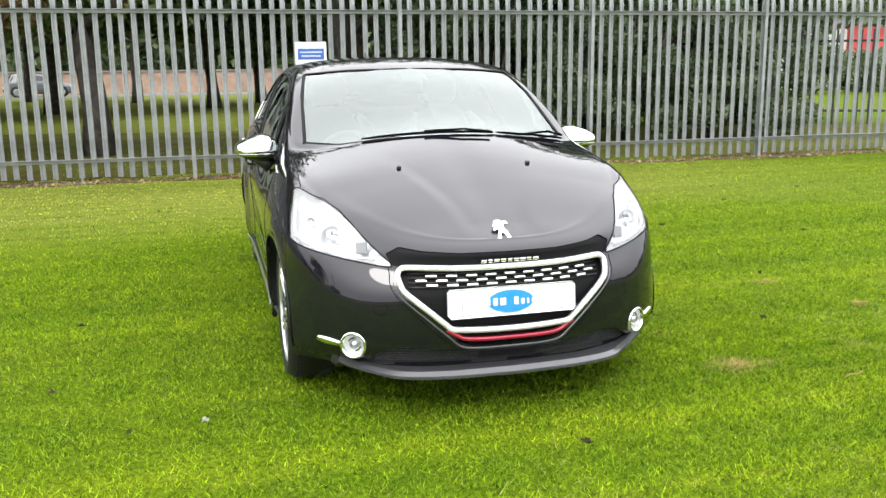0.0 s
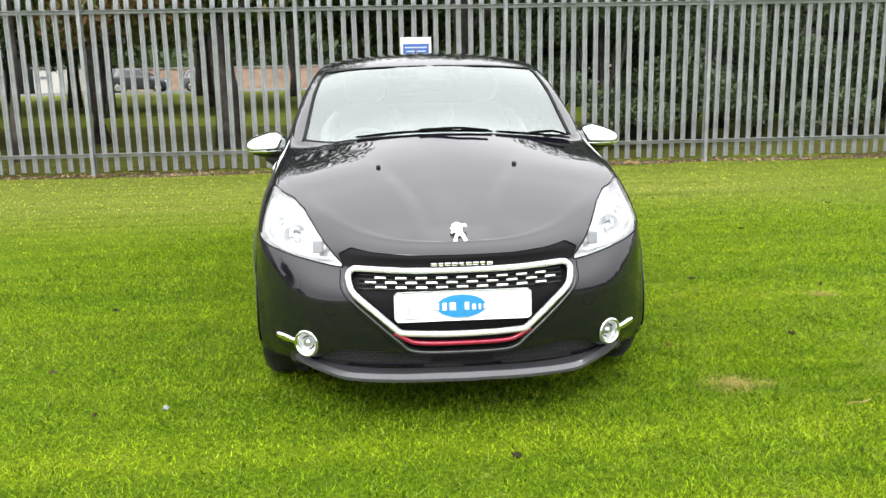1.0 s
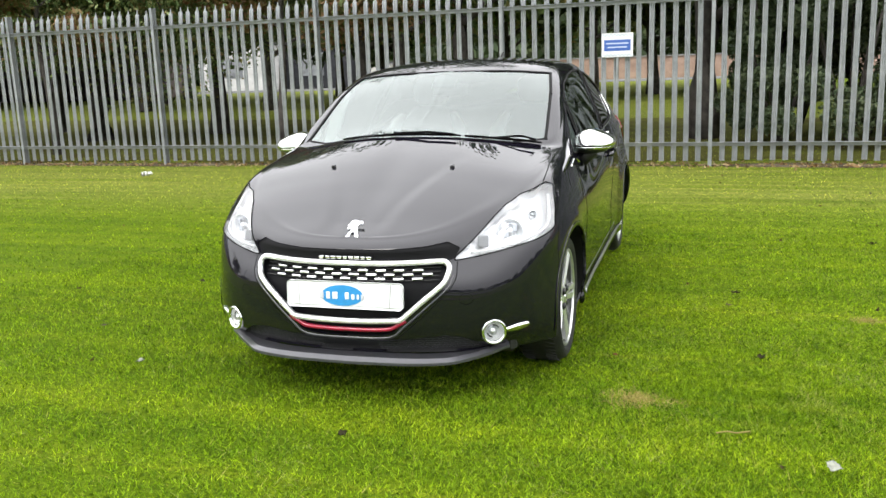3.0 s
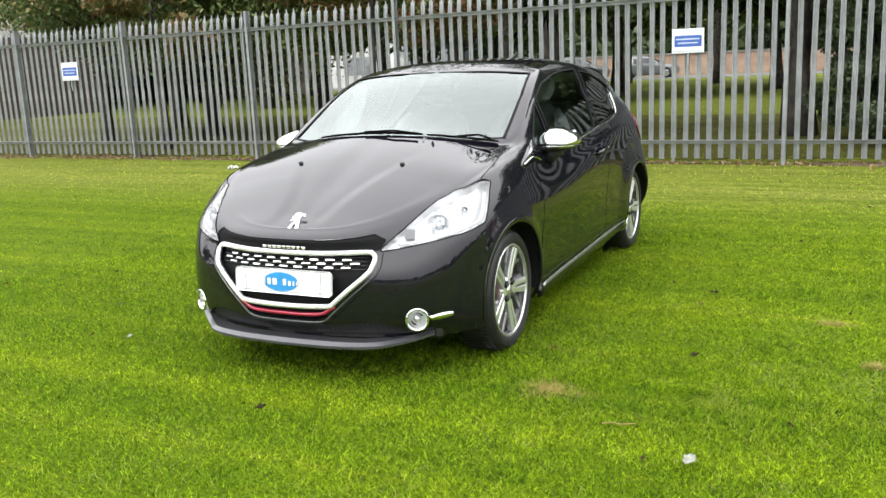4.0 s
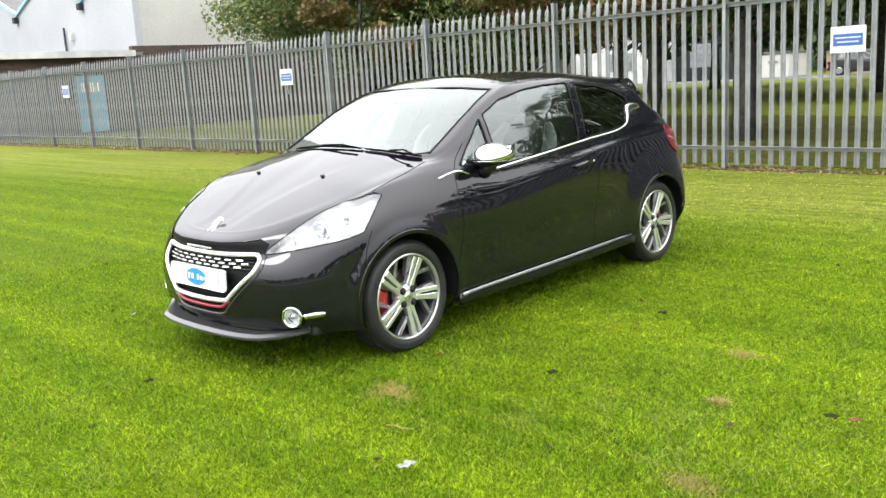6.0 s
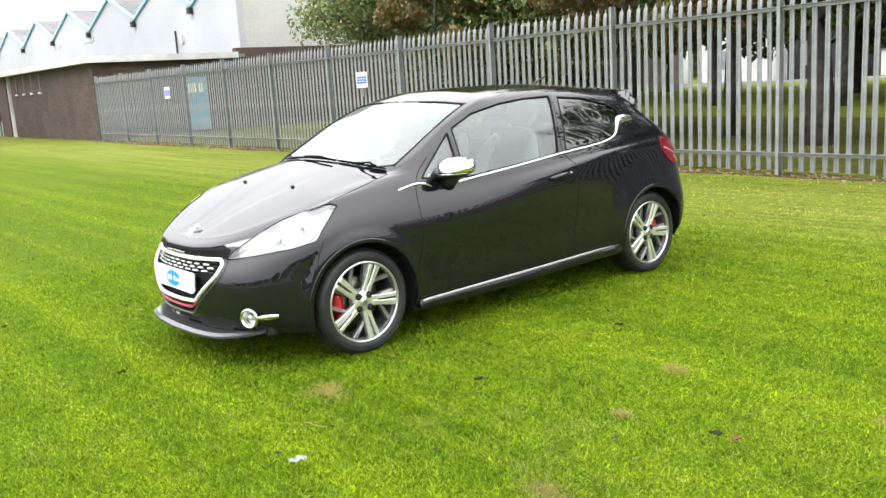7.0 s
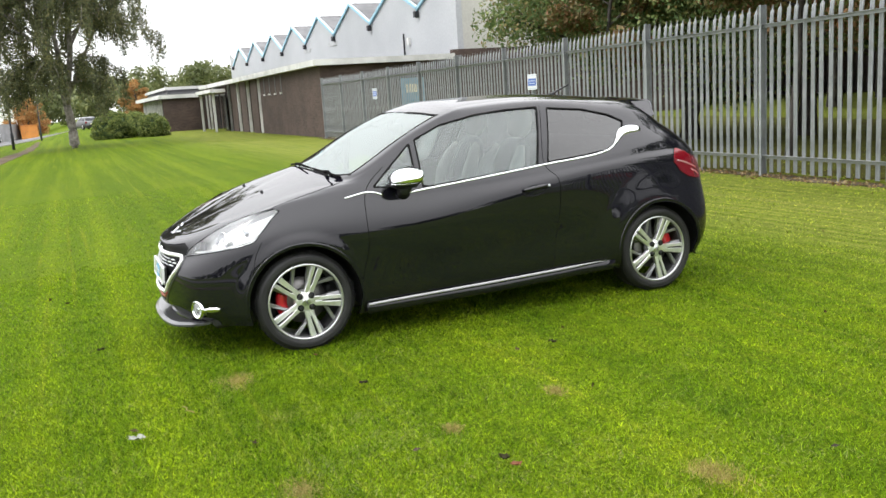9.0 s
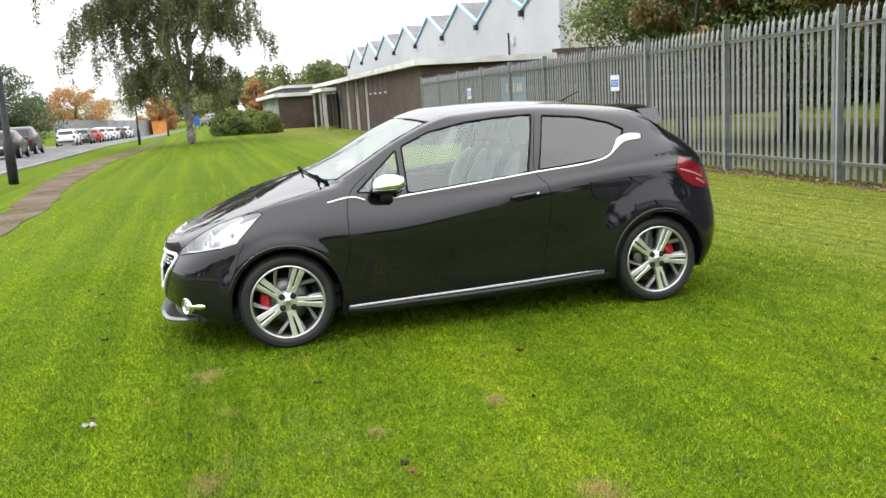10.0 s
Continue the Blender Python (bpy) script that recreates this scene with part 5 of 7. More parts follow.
# cabin
cabin = new("cabin")
cabin.parent = car
cabin["label"] = "dark cabin with pale-edged sports seats"
for nm, size, c, mat, bev in (("floor", (1.30, 2.6, .06), (0, .2, .32), CABIN, .01), ("dashboard", (1.34, .42, .30), (0, -.72, .80), CABIN, .06), ("dash_top", (1.30, .30, .05), (0, -.84, .955), CABIN, .02), ("console", (.22, .9, .28), (0, -.2, .48), CABIN, .03),
                              ("rear_seat", (1.24, .5, .26), (0, .85, .50), SEAT, .07), ("rear_backrest", (1.24, .16, .56), (0, 1.10, .82), SEAT, .06), ("rear_shelf", (1.20, .40, .03), (0, 1.34, 1.0), CABIN, .01)):
    part(nm, box_bm(size, c, bev, None, 3), mat, cabin, "", True)
for s in (1, -1):
    part("door_card", box_bm((.03, 1.25, .56), (s * .775, -.22, .62), .012), CABIN, cabin)
    part("rear_side_card", box_bm((.03, .80, .62), (s * .762, .86, .66), .012), CABIN, cabin)
    part("seat_cushion", box_bm((.50, .52, .18), (s * .36, .02, .50), .07, Matrix.Rotation(radians(6), 4, "X"), 4), SEAT, cabin, "", True)
    lean = Matrix.Translation((s * .36, .26, .56)) @ Matrix.Rotation(radians(-17), 4, "X")
    for nm, rows, mat in (("seat_back", [(.00, .17, .07), (.10, .20, .075), (.28, .21, .075), (.44, .205, .065), (.54, .17, .055), (.59, .11, .035), (.605, .03, .012)], SEAT), ("headrest", [(.60, .05, .02), (.62, .10, .035), (.68, .13, .045), (.75, .125, .042), (.79, .08, .03), (.80, .02, .01)], SEAT_PALE)):
        v, f = [], []
        for z, hx, hy in rows:
            v += [tuple(lean @ Vector((math.copysign(abs(math.cos(a)) ** .6, math.cos(a)) * hx, math.copysign(abs(math.sin(a)) ** .6, math.sin(a)) * hy, z))) for a in np.linspace(0, 2 * math.pi, 25)[:-1]]
        f = [(q * 24 + c, q * 24 + (c + 1) % 24, q * 24 + 24 + (c + 1) % 24, q * 24 + 24 + c) for q in range(len(rows) - 1) for c in range(24)]
        f += [tuple(range(24))[::-1], tuple((len(rows) - 1) * 24 + c for c in range(24))]
        mesh_of(nm, v, f, mat, cabin)
    for e in (1, -1):
        edge = [lean @ Vector((e * x, y, z)) for x, y, z in ((.20, -.05, .02), (.235, -.075, .14), (.24, -.08, .30), (.225, -.065, .43), (.175, -.04, .53))]
        mesh_of("pale_bolster", *tube([tuple(q) for q in spline([tuple(q) for q in edge], 5)], 0, 10, False, [.02 + .032 * math.sin(math.pi * (q + 1) / (len(spline([tuple(w) for w in edge], 5)) + 1)) for q in range(len(spline([tuple(w) for w in edge], 5)))]), SEAT_PALE, cabin, "pale leather seat bolster")
ring_pts = [(.0 + .175 * math.cos(q), .0, .175 * math.sin(q)) for q in np.linspace(0, 2 * math.pi, 33)[:-1]]
sw = Matrix.Translation((-.36, -.42, .86)) @ Matrix.Rotation(radians(-24), 4, "X")
mesh_of("steering_wheel", *tube([sw @ Vector(q) for q in ring_pts], .016, 8, True), SEAT, cabin, "grey leather steering wheel")
bm = box_bm((.30, .05, .07), (0, 0, 0), .02, None, 2)
bmesh.ops.transform(bm, matrix=sw, verts=bm.verts)
part("wheel_boss", bm, CABIN, cabin)
h, n_ = on_top(.001, -.42)
bm = box_bm((.14, .13, .022), (0, 0, 0), .009, Matrix.Rotation(radians(25), 4, "X"), 2)
bmesh.ops.translate(bm, vec=(0, -.42, h.z - .022), verts=bm.verts)
part("sensor_housing", bm, CABIN, cabin, "", True)
part("rear_view_mirror", box_bm((.22, .035, .065), (0, -.33, 1.255), .015, None, 2), CABIN, cabin, "", True)
part("mirror_stem", box_bm((.03, .03, .07), (0, -.345, 1.295), .01), CABIN, cabin)


# ---- ground, road and worn path ----
FENCE_Y, FENCE_SLOPE = 6.66, -0.018


def fence_y(x):
    return FENCE_Y + FENCE_SLOPE * x


def ground_z(x, y):
    """The lawn falls away gently to the road."""
    w = min(max((-y - 0.0) / 8.0, 0), 1)
    return -.011 * min(max(0.0, -x - 25.0), 135.0) * w * w * (3 - 2 * w)


def strip(name, centre, widths, material, z, label, category, thick=0.0, ragged=0.0, seed=1):
    """A band on the ground along a line of (x, y), with a solid edge."""
    line = spline(centre, 40)
    rng = np.random.default_rng(seed)
    count = len(line)
    w = np.interp(np.linspace(0, 1, count), np.linspace(0, 1, len(widths)), widths)
    tan = np.gradient(line, axis=0)
    tan /= np.linalg.norm(tan, axis=1, keepdims=True)
    nrm = np.stack([-tan[:, 1], tan[:, 0]], 1)
    wander = [np.convolve(rng.normal(size=count + 8), np.ones(5) / 5, "same")[4:-4] * ragged * 1.8 for _ in range(2)]
    v, f = [], []
    for i in range(count):
        a = line[i] + nrm[i] * (w[i] / 2 + wander[0][i])
        b = line[i] - nrm[i] * (w[i] / 2 + wander[1][i])
        v += [(p[0], p[1], ground_z(*p) + h) for p, h in ((a, z - thick), (a, z), (b, z), (b, z - thick))]
    for i in range(count - 1):
        for q in range(3):
            f.append((i * 4 + q, i * 4 + 4 + q, i * 4 + 5 + q, i * 4 + 1 + q))
    return tagged(mesh_of(name, v, f, material, None, "", False), label, category, kind="structure")


def sheet(name, half, material, label, category):
    xs = np.concatenate([np.linspace(-half, -180, 10), np.arange(-160, -24, 4), np.linspace(-24, 24, 33), np.linspace(30, half, 12)])
    ys = np.concatenate([np.linspace(-half, -40, 12), np.arange(-30, -10, 4), np.arange(-10, 1, .5), np.linspace(1.5, 30, 20), np.linspace(40, half, 12)])
    k = len(xs)
    v = [(x, y, ground_z(x, y) + (0.012 * noise.noise((x * .3, y * .3, 0)) if abs(x) < 25 and abs(y) < 30 else 0)) for y in ys for x in xs]
    f = [(j * k + i, j * k + i + 1, (j + 1) * k + i + 1, (j + 1) * k + i) for j in range(len(ys) - 1) for i in range(k - 1)]
    return tagged(mesh_of(name, v, f, material), label, category, kind="structure")


ground = sheet("ground", 900, LAWN, "mown green lawn striped along the fence", "lawn")
strip("road", [(20, -13.2), (-5, -12.4), (-23, -11.5), (-42, -11.6), (-62, -12.0), (-85, -11.2), (-110, -7.0), (-150, 3.5)], [7.4, 7.4, 7.4, 7.4, 7], ASPHALT, .012, "grey asphalt road past the lawn", "road", .02)
strip("kerb", [(20, -9.45), (-5, -8.6), (-23, -7.7), (-42, -7.85), (-62, -8.25), (-85, -7.4), (-110, -3.2), (-150, 7.2)], [.13], KERB, .07, "grey concrete kerb beside the road", "kerb", .10)
strip("footpath", [(24, -7.4), (10, -6.3), (-1, -5.0), (-8.6, -4.68), (-16.2, -5.12), (-26, -5.27), (-38, -4.90), (-50.6, -4.45), (-75, -4.6)], [.6, .65, .65, .65, .78, .98, .80, .55, .4], DIRT, .009, "worn brown earth footpath across the lawn", "path", .02, .05, 4)
strip("dirt_strip", [(-29.5, fence_y(-29.5) + .05), (-15, fence_y(-15) + .05), (-5, fence_y(-5) + .05), (5, fence_y(5) + .05), (14, fence_y(14) + .05)], [.30], DIRT, .014, "bare earth under the fence with fallen leaves", "bare earth", .02, .09, 6)
# sparse grass whose dark colour also carries the trees' shade
strip("worn_grass", [(-29, 13.8), (-20, 13.6), (-11, 12.7), (-2, 11.9), (6, 11.1), (14, 10.0)], [12.6, 12.6, 11.0, 9.4, 8.0, 6.0], WORN_SHADE, .010, "thin brown-green grass in the shade of the trees", "worn grass", .02, .22, 9)
strip("back_road", [(-60, 50), (-30, 54), (0, 58), (40, 62)], [7], ASPHALT, .02, "grey service road behind the trees", "road", .02)


# ---- palisade fence ----
def pale_mesh():
    """A W-section pale with three splayed points."""
    section = [(-.034, .010), (-.029, .0), (-.018, .0), (-.008, .013), (.008, .013), (.018, .0), (.029, .0), (.034, .010)]
    k = len(section)
    v, f = [], []
    rows = [(0.07, 0.0), (2.18, 0.0), (2.30, .012)]
    for z, out in rows:
        v += [(x, y + out, z) for x, y in section]
    tips = [(-.028, .03, 2.34), (-.026, .026, 2.34), (-.02, .022, 2.32), (-.004, .036, 2.40), (.004, .036, 2.40), (.02, .022, 2.32), (.026, .026, 2.34), (.028, .03, 2.34)]
    v += tips
    rows_n = 4
    for r in range(rows_n - 1):
        for q in range(k - 1):
            f.append((r * k + q, r * k + q + 1, (r + 1) * k + q + 1, (r + 1) * k + q))
    base = len(v)
    v += [(x, y + .003, z) for x, y, z in v]
    f += [tuple(reversed([q + base for q in g])) for g in f[: (rows_n - 1) * (k - 1)]]
    me = bpy.data.meshes.new("pale")
    me.from_pydata(v, [], f)
    me.materials.append(GALV)
    return me


def member_mesh(name, boxes, material):
    bm = join_bm([box_bm(s, c, b) for s, c, b in boxes])
    me = bpy.data.meshes.new(name)
    bm.to_mesh(me)
    bm.free()
    me.materials.append(material)
    return me


def linked(name, me, parent, at):
    ob = new(name, me)
    ob.parent = parent
    ob.matrix_local = at
    return ob


fence = tagged(new("palisade_fence"), "galvanised grey steel palisade fence with pointed pales on the lawn", "fence")
PALE = pale_mesh()
POST = member_mesh("post", [((.048, .008, 2.42), (0, -.050, 1.20), .002), ((.007, .092, 2.42), (0, 0, 1.20), 0), ((.048, .008, 2.42), (0, .050, 1.20), .002), ((.10, .012, .06), (0, -.014, 2.12), .003), ((.10, .012, .06), (0, -.014, .287), .003)], GALV)
STAY = member_mesh("stay", [((.028, .02, .12), (0, 0, .05), .002)], GALV)
rail_len = 2.70
RAIL_MESH = member_mesh("rail", [((rail_len, .006, .050), (0, -.003, 0), .001), ((rail_len, .045, .006), (0, -.025, .022), .001)], GALV)
BAY = 2.75
tilt = Matrix.Rotation(math.atan(FENCE_SLOPE), 4, "Z")
rng = random.Random(5)
for b in range(-11, 6):
    x0 = -1.275 + b * BAY
    if x0 < -30.5:
        continue
    linked("post", POST, fence, Matrix.Translation((x0, fence_y(x0), 0)) @ tilt)
    if b == 5:
        break
    xm = x0 + BAY / 2
    for z in (2.12, .287):
        linked("rail", RAIL_MESH, fence, Matrix.Translation((xm, fence_y(xm), z)) @ tilt)
    linked("stay", STAY, fence, Matrix.Translation((xm, fence_y(xm) + .01, 0)) @ tilt)
    for i in range(17):
        x = x0 + BAY * (i + 1) / 18
        linked("pale", PALE, fence, Matrix.Translation((x + rng.uniform(-.006, .006), fence_y(x) + .012, rng.uniform(-.012, .012))) @ tilt @ Matrix.Rotation(rng.uniform(-.006, .006), 4, "Y"))


def notice(x, z, w, h, label):
    """A white notice board with a chequered border and a blue panel of unreadable lines."""
    t = thing("notice", label, "sign", "notices on the fence", Matrix.Translation((x, fence_y(x) - .035, z)) @ tilt)
    part("board", box_bm((w, .006, h), (0, 0, 0), .002), PLATE, t)
    part("blue_panel", box_bm((w * .84, .003, h * .46), (0, -.0045, -.01 * h), 0), NOTICE_BLUE, t, "dark blue printed panel")
    for i, (dz, ww) in enumerate(((.09, .72), (-.07, .62))):
        part("text_bar", box_bm((w * ww, .002, h * .055), (0, -.0065, (dz - .02) * h), 0), PALE_PRINT, t, "white line of small lettering")
    bm = []
    for row, zz in enumerate((.44, .385, -.40, -.445)):
        for q in range(8):
            bm.append(box_bm((w / 17, .002, h * .050), ((-.47 + (q + (row % 2) * .5) / 8 * .94 + .03) * w, -.004, zz * h), 0))
    tagged(part("chequer_border", join_bm(bm), GREY_PRINT, t, "grey chequered border"), kind="stuff")
    part("bracket", box_bm((.03, .03, .5), (0, .022, -.1), .002), GALV, t)
    return t


NOTICE_BLUE = plain("navy_print", (0.03, 0.09, 0.33), 0.4)
PALE_PRINT = plain("pale_blue_print", (0.42, 0.48, 0.62), 0.4)
GREY_PRINT = plain("grey_print", (0.35, 0.42, 0.48), 0.5)
notice(.28, 1.585, .405, .305, "white notice board with blue panel fixed to the fence")
notice(-10.92, 1.60, .42, .33, "white notice board with blue panel fixed to the fence")
notice(-21.9, 1.62, .46, .36, "white notice board with blue panel fixed to the fence")


# ---- trees ----
BANK = surface("far_foliage", (0.022, 0.036, 0.018), (0.08, 0.115, 0.05), 1.6, 0.95, bump=0.9, fine=7, spec=0.05)
def leaf_cloud(name, centres, radii, count, size, material, parent=None, label="", seed=1, squash=1.0, droop=0.0, shell_bias=0.5):
    """Many single leaves in clumps, one mesh."""
    g = np.random.default_rng(seed)
    centres, radii = np.asarray(centres, float), np.asarray(radii, float)
    pick = g.choice(len(centres), count, p=radii ** 2 / (radii ** 2).sum())
    way = g.normal(size=(count, 3))
    way /= np.linalg.norm(way, axis=1, keepdims=True)
    rad = radii[pick] * g.random(count) ** shell_bias
    pos = centres[pick] + way * rad[:, None] * np.array([1, 1, squash])
    pos[:, 2] -= droop * g.random(count) ** 2 * radii[pick]
    a = g.normal(size=(count, 3))
    a[:, 2] -= 0.4
    a /= np.linalg.norm(a, axis=1, keepdims=True)
    b = np.cross(a, g.normal(size=(count, 3)))
    b /= np.linalg.norm(b, axis=1, keepdims=True)
    s = size * g.uniform(0.6, 1.4, count)[:, None]
    c = np.cross(a, b)
    v = np.stack([pos - a * s, pos + b * s * .5 + c * s * .12, pos + a * s, pos - b * s * .5 + c * s * .12], 1).reshape(-1, 3)
    v[:, 2] = np.maximum(v[:, 2], 0.02)
    me = bpy.data.meshes.new(name)
    me.vertices.add(count * 4)
    me.vertices.foreach_set("co", v.ravel())
    me.loops.add(count * 4)
    me.loops.foreach_set("vertex_index", np.arange(count * 4))
    me.polygons.add(count)
    me.polygons.foreach_set("loop_start", np.arange(count) * 4)
    me.update(calc_edges=True)
    me.materials.append(material)
    ob = new(name, me)
    if parent:
        ob.parent = parent
    if label:
        ob["label"] = label
    return ob


def grow(rng, base, height, spread, trunk_r, fork, limbs=7, lean=0.06, clump=1.0):
    """Trunk and limb lines of a tree, and the places where leaves hang."""
    lines, tips = [], []
    top = Vector((base.x + rng.uniform(-lean, lean) * height, base.y + rng.uniform(-lean, lean) * height, height * .9))
    stem = []
    for i in range(9):
        t = i / 8
        p = base.lerp(top, t) + Vector((rng.uniform(-1, 1), rng.uniform(-1, 1), 0)) * (.03 * height * t)
        stem.append((p, trunk_r * (1 - .85 * t) * (1.25 if i == 0 else 1)))
    lines.append(stem)
    for k in range(limbs):
        t = fork + (0.92 - fork) * (k + rng.random() * .6) / limbs
        i = min(int(t * 8), 7)
        s = stem[i][0].lerp(stem[i + 1][0], t * 8 - i)
        ang = k * 2.4 + rng.uniform(-.4, .4)
        reach = spread * (1.0 - .55 * max(0, (t - .45)) / .55) * rng.uniform(.75, 1.05)
        rise = rng.uniform(.15, .5) * reach
        limb = []
        for q in range(6):
            w = q / 5
            p = s + Vector((math.cos(ang), math.sin(ang), 0)) * (reach * w) + Vector((rng.uniform(-1, 1), rng.uniform(-1, 1), rng.uniform(-.5, .5))) * (.05 * reach * w)
            p.z += rise * math.sin(w * 1.6)
            limb.append((p, max(trunk_r * .42 * (1 - .8 * w) * (1 - .5 * t), .012)))
            if q >= 2:
                tips.append((p, clump * reach * (.20 + .12 * rng.random())))
        lines.append(limb)
        for m in range(3):
            o = limb[rng.randint(2, 4)][0]
            a2 = ang + rng.choice((-1, 1)) * rng.uniform(.5, 1.2)
            twig = [(o + Vector((math.cos(a2), math.sin(a2), .35)) * (reach * .42 * w / 3), max(trunk_r * .12 * (1 - w / 4), .008)) for w in range(4)]
            lines.append(twig)
            tips.append((twig[-1][0], clump * reach * (.18 + .12 * rng.random())))
    tips.append((stem[-1][0], spread * .3))
    return lines, tips


def tree(name, x, y, height, spread, trunk_r, fork, leaves, leaf_size, foliage, bark, label, seed, limbs=8, droop=0.0, group="", clump=1.0):
    rng = random.Random(seed)
    t = thing(name, label, "tree", group, Matrix.Translation((x, y, ground_z(x, y))))
    lines, tips = grow(rng, Vector((0, 0, -.05)), height, spread, trunk_r, fork, limbs, 0.06, clump)
    v, f = [], []
    for line in lines:
        a, b = tube([p for p, r in line], 0, 8, False, [r for p, r in line])
        f += [tuple(q + len(v) for q in g) for g in b]
        v += a
    mesh_of("trunk", v, f, bark, t)
    leaf_cloud("crown", [tuple(p) for p, r in tips], [r for p, r in tips], leaves, leaf_size, foliage, t, "", seed, .85, droop, .45)
    return t


DARK_LABEL = "dark green broadleaf tree standing on the lawn behind the fence"
tree("tree", -2.85, 10.8, 8.5, 4.6, .24, .26, 15000, .085, LEAF_DARK, BARK, DARK_LABEL, 3, 11)
tree("tree", 1.40, 10.8, 8.0, 4.0, .26, .26, 15000, .085, LEAF_DARK, BARK, DARK_LABEL, 8, 11)
tree("tree", 4.5, 10.7, 8.4, 3.8, .22, .24, 20000, .075, LEAF_DARK, BARK, DARK_LABEL, 12, 12)
tree("tree", 6.8, 12.5, 8.0, 3.6, .18, .2, 9000, .085, LEAF_DARK, BARK, DARK_LABEL, 9, 9)
for i, (x, y, h) in enumerate(((10.0, 13.5, 6.2), (8.5, 26.0, 8))):
    tree("tree", x, y, h, 4.2, .2, .22, 11000, .13, LEAF_DARK, BARK, DARK_LABEL, 130 + i, 10)
tree("tree", -9.6, 13.2, 8.0, 4.2, .2, .22, 50000, .055, LEAF_MIX, BARK, "green tree turning rust in autumn behind the fence", 25, 13, 0, "", 1.3)
tree("tree", -5.6, 12.4, 8.0, 3.8, .2, .24, 24000, .085, LEAF_MIX, BARK, "green tree turning rust in autumn behind the fence", 26, 12, 0, "", 1.2)
tree("tree", -11.7, 11.6, 8.0, 4.4, .30, .22, 90000, .052, LEAF_MIX, BARK, "green tree turning rust in autumn behind the fence", 5, 15, 0, "", 1.4)
tree("rowan_tree", -5.9, 9.1, 5.6, 1.9, .09, .34, 12000, .055, LEAF_RUST, BARK, "slim rowan with rusty red autumn leaves behind the fence", 6, 9)
tree("rowan_tree", -10.2, 8.4, 5.4, 1.5, .08, .36, 12000, .052, LEAF_RUST, BARK, "slim rowan with rusty red autumn leaves behind the fence", 16, 9)
tree("tree", -13.2, 9.8, 6.4, 2.7, .14, .30, 42000, .05, LEAF_MIX, BARK, "green tree turning rust in autumn behind the fence", 44, 14, 0, "", 1.45)
tree("tree", -15.0, 14.2, 8.0, 3.4, .2, .32, 24000, .08, LEAF_MIX, BARK, "green tree turning rust in autumn behind the fence", 15, 12, 0, "", 1.25)
for i, (x, y) in enumerate(((-27.5, 40), (14, 33), (1.5, 37), (-10, 46), (-8.4, 22.6), (-20.3, 25.5), (-14.2, 24.6), (-12.2, 31.5), (-6.4, 29.4), (-.7, 31.7), (-4.2, 40.5), (4.5, 27.0), (-17.5, 39.0), (9.5, 22.0), (-24.5, 33))):
    tree("tree", x, y, 8.5 + i % 3, 5.2, .26, .24, 15000, .21, (LEAF_DARK, LEAF_MIX)[i % 3 == 1], BARK, DARK_LABEL, 30 + i, 9, 0, "trees on the far lawn")


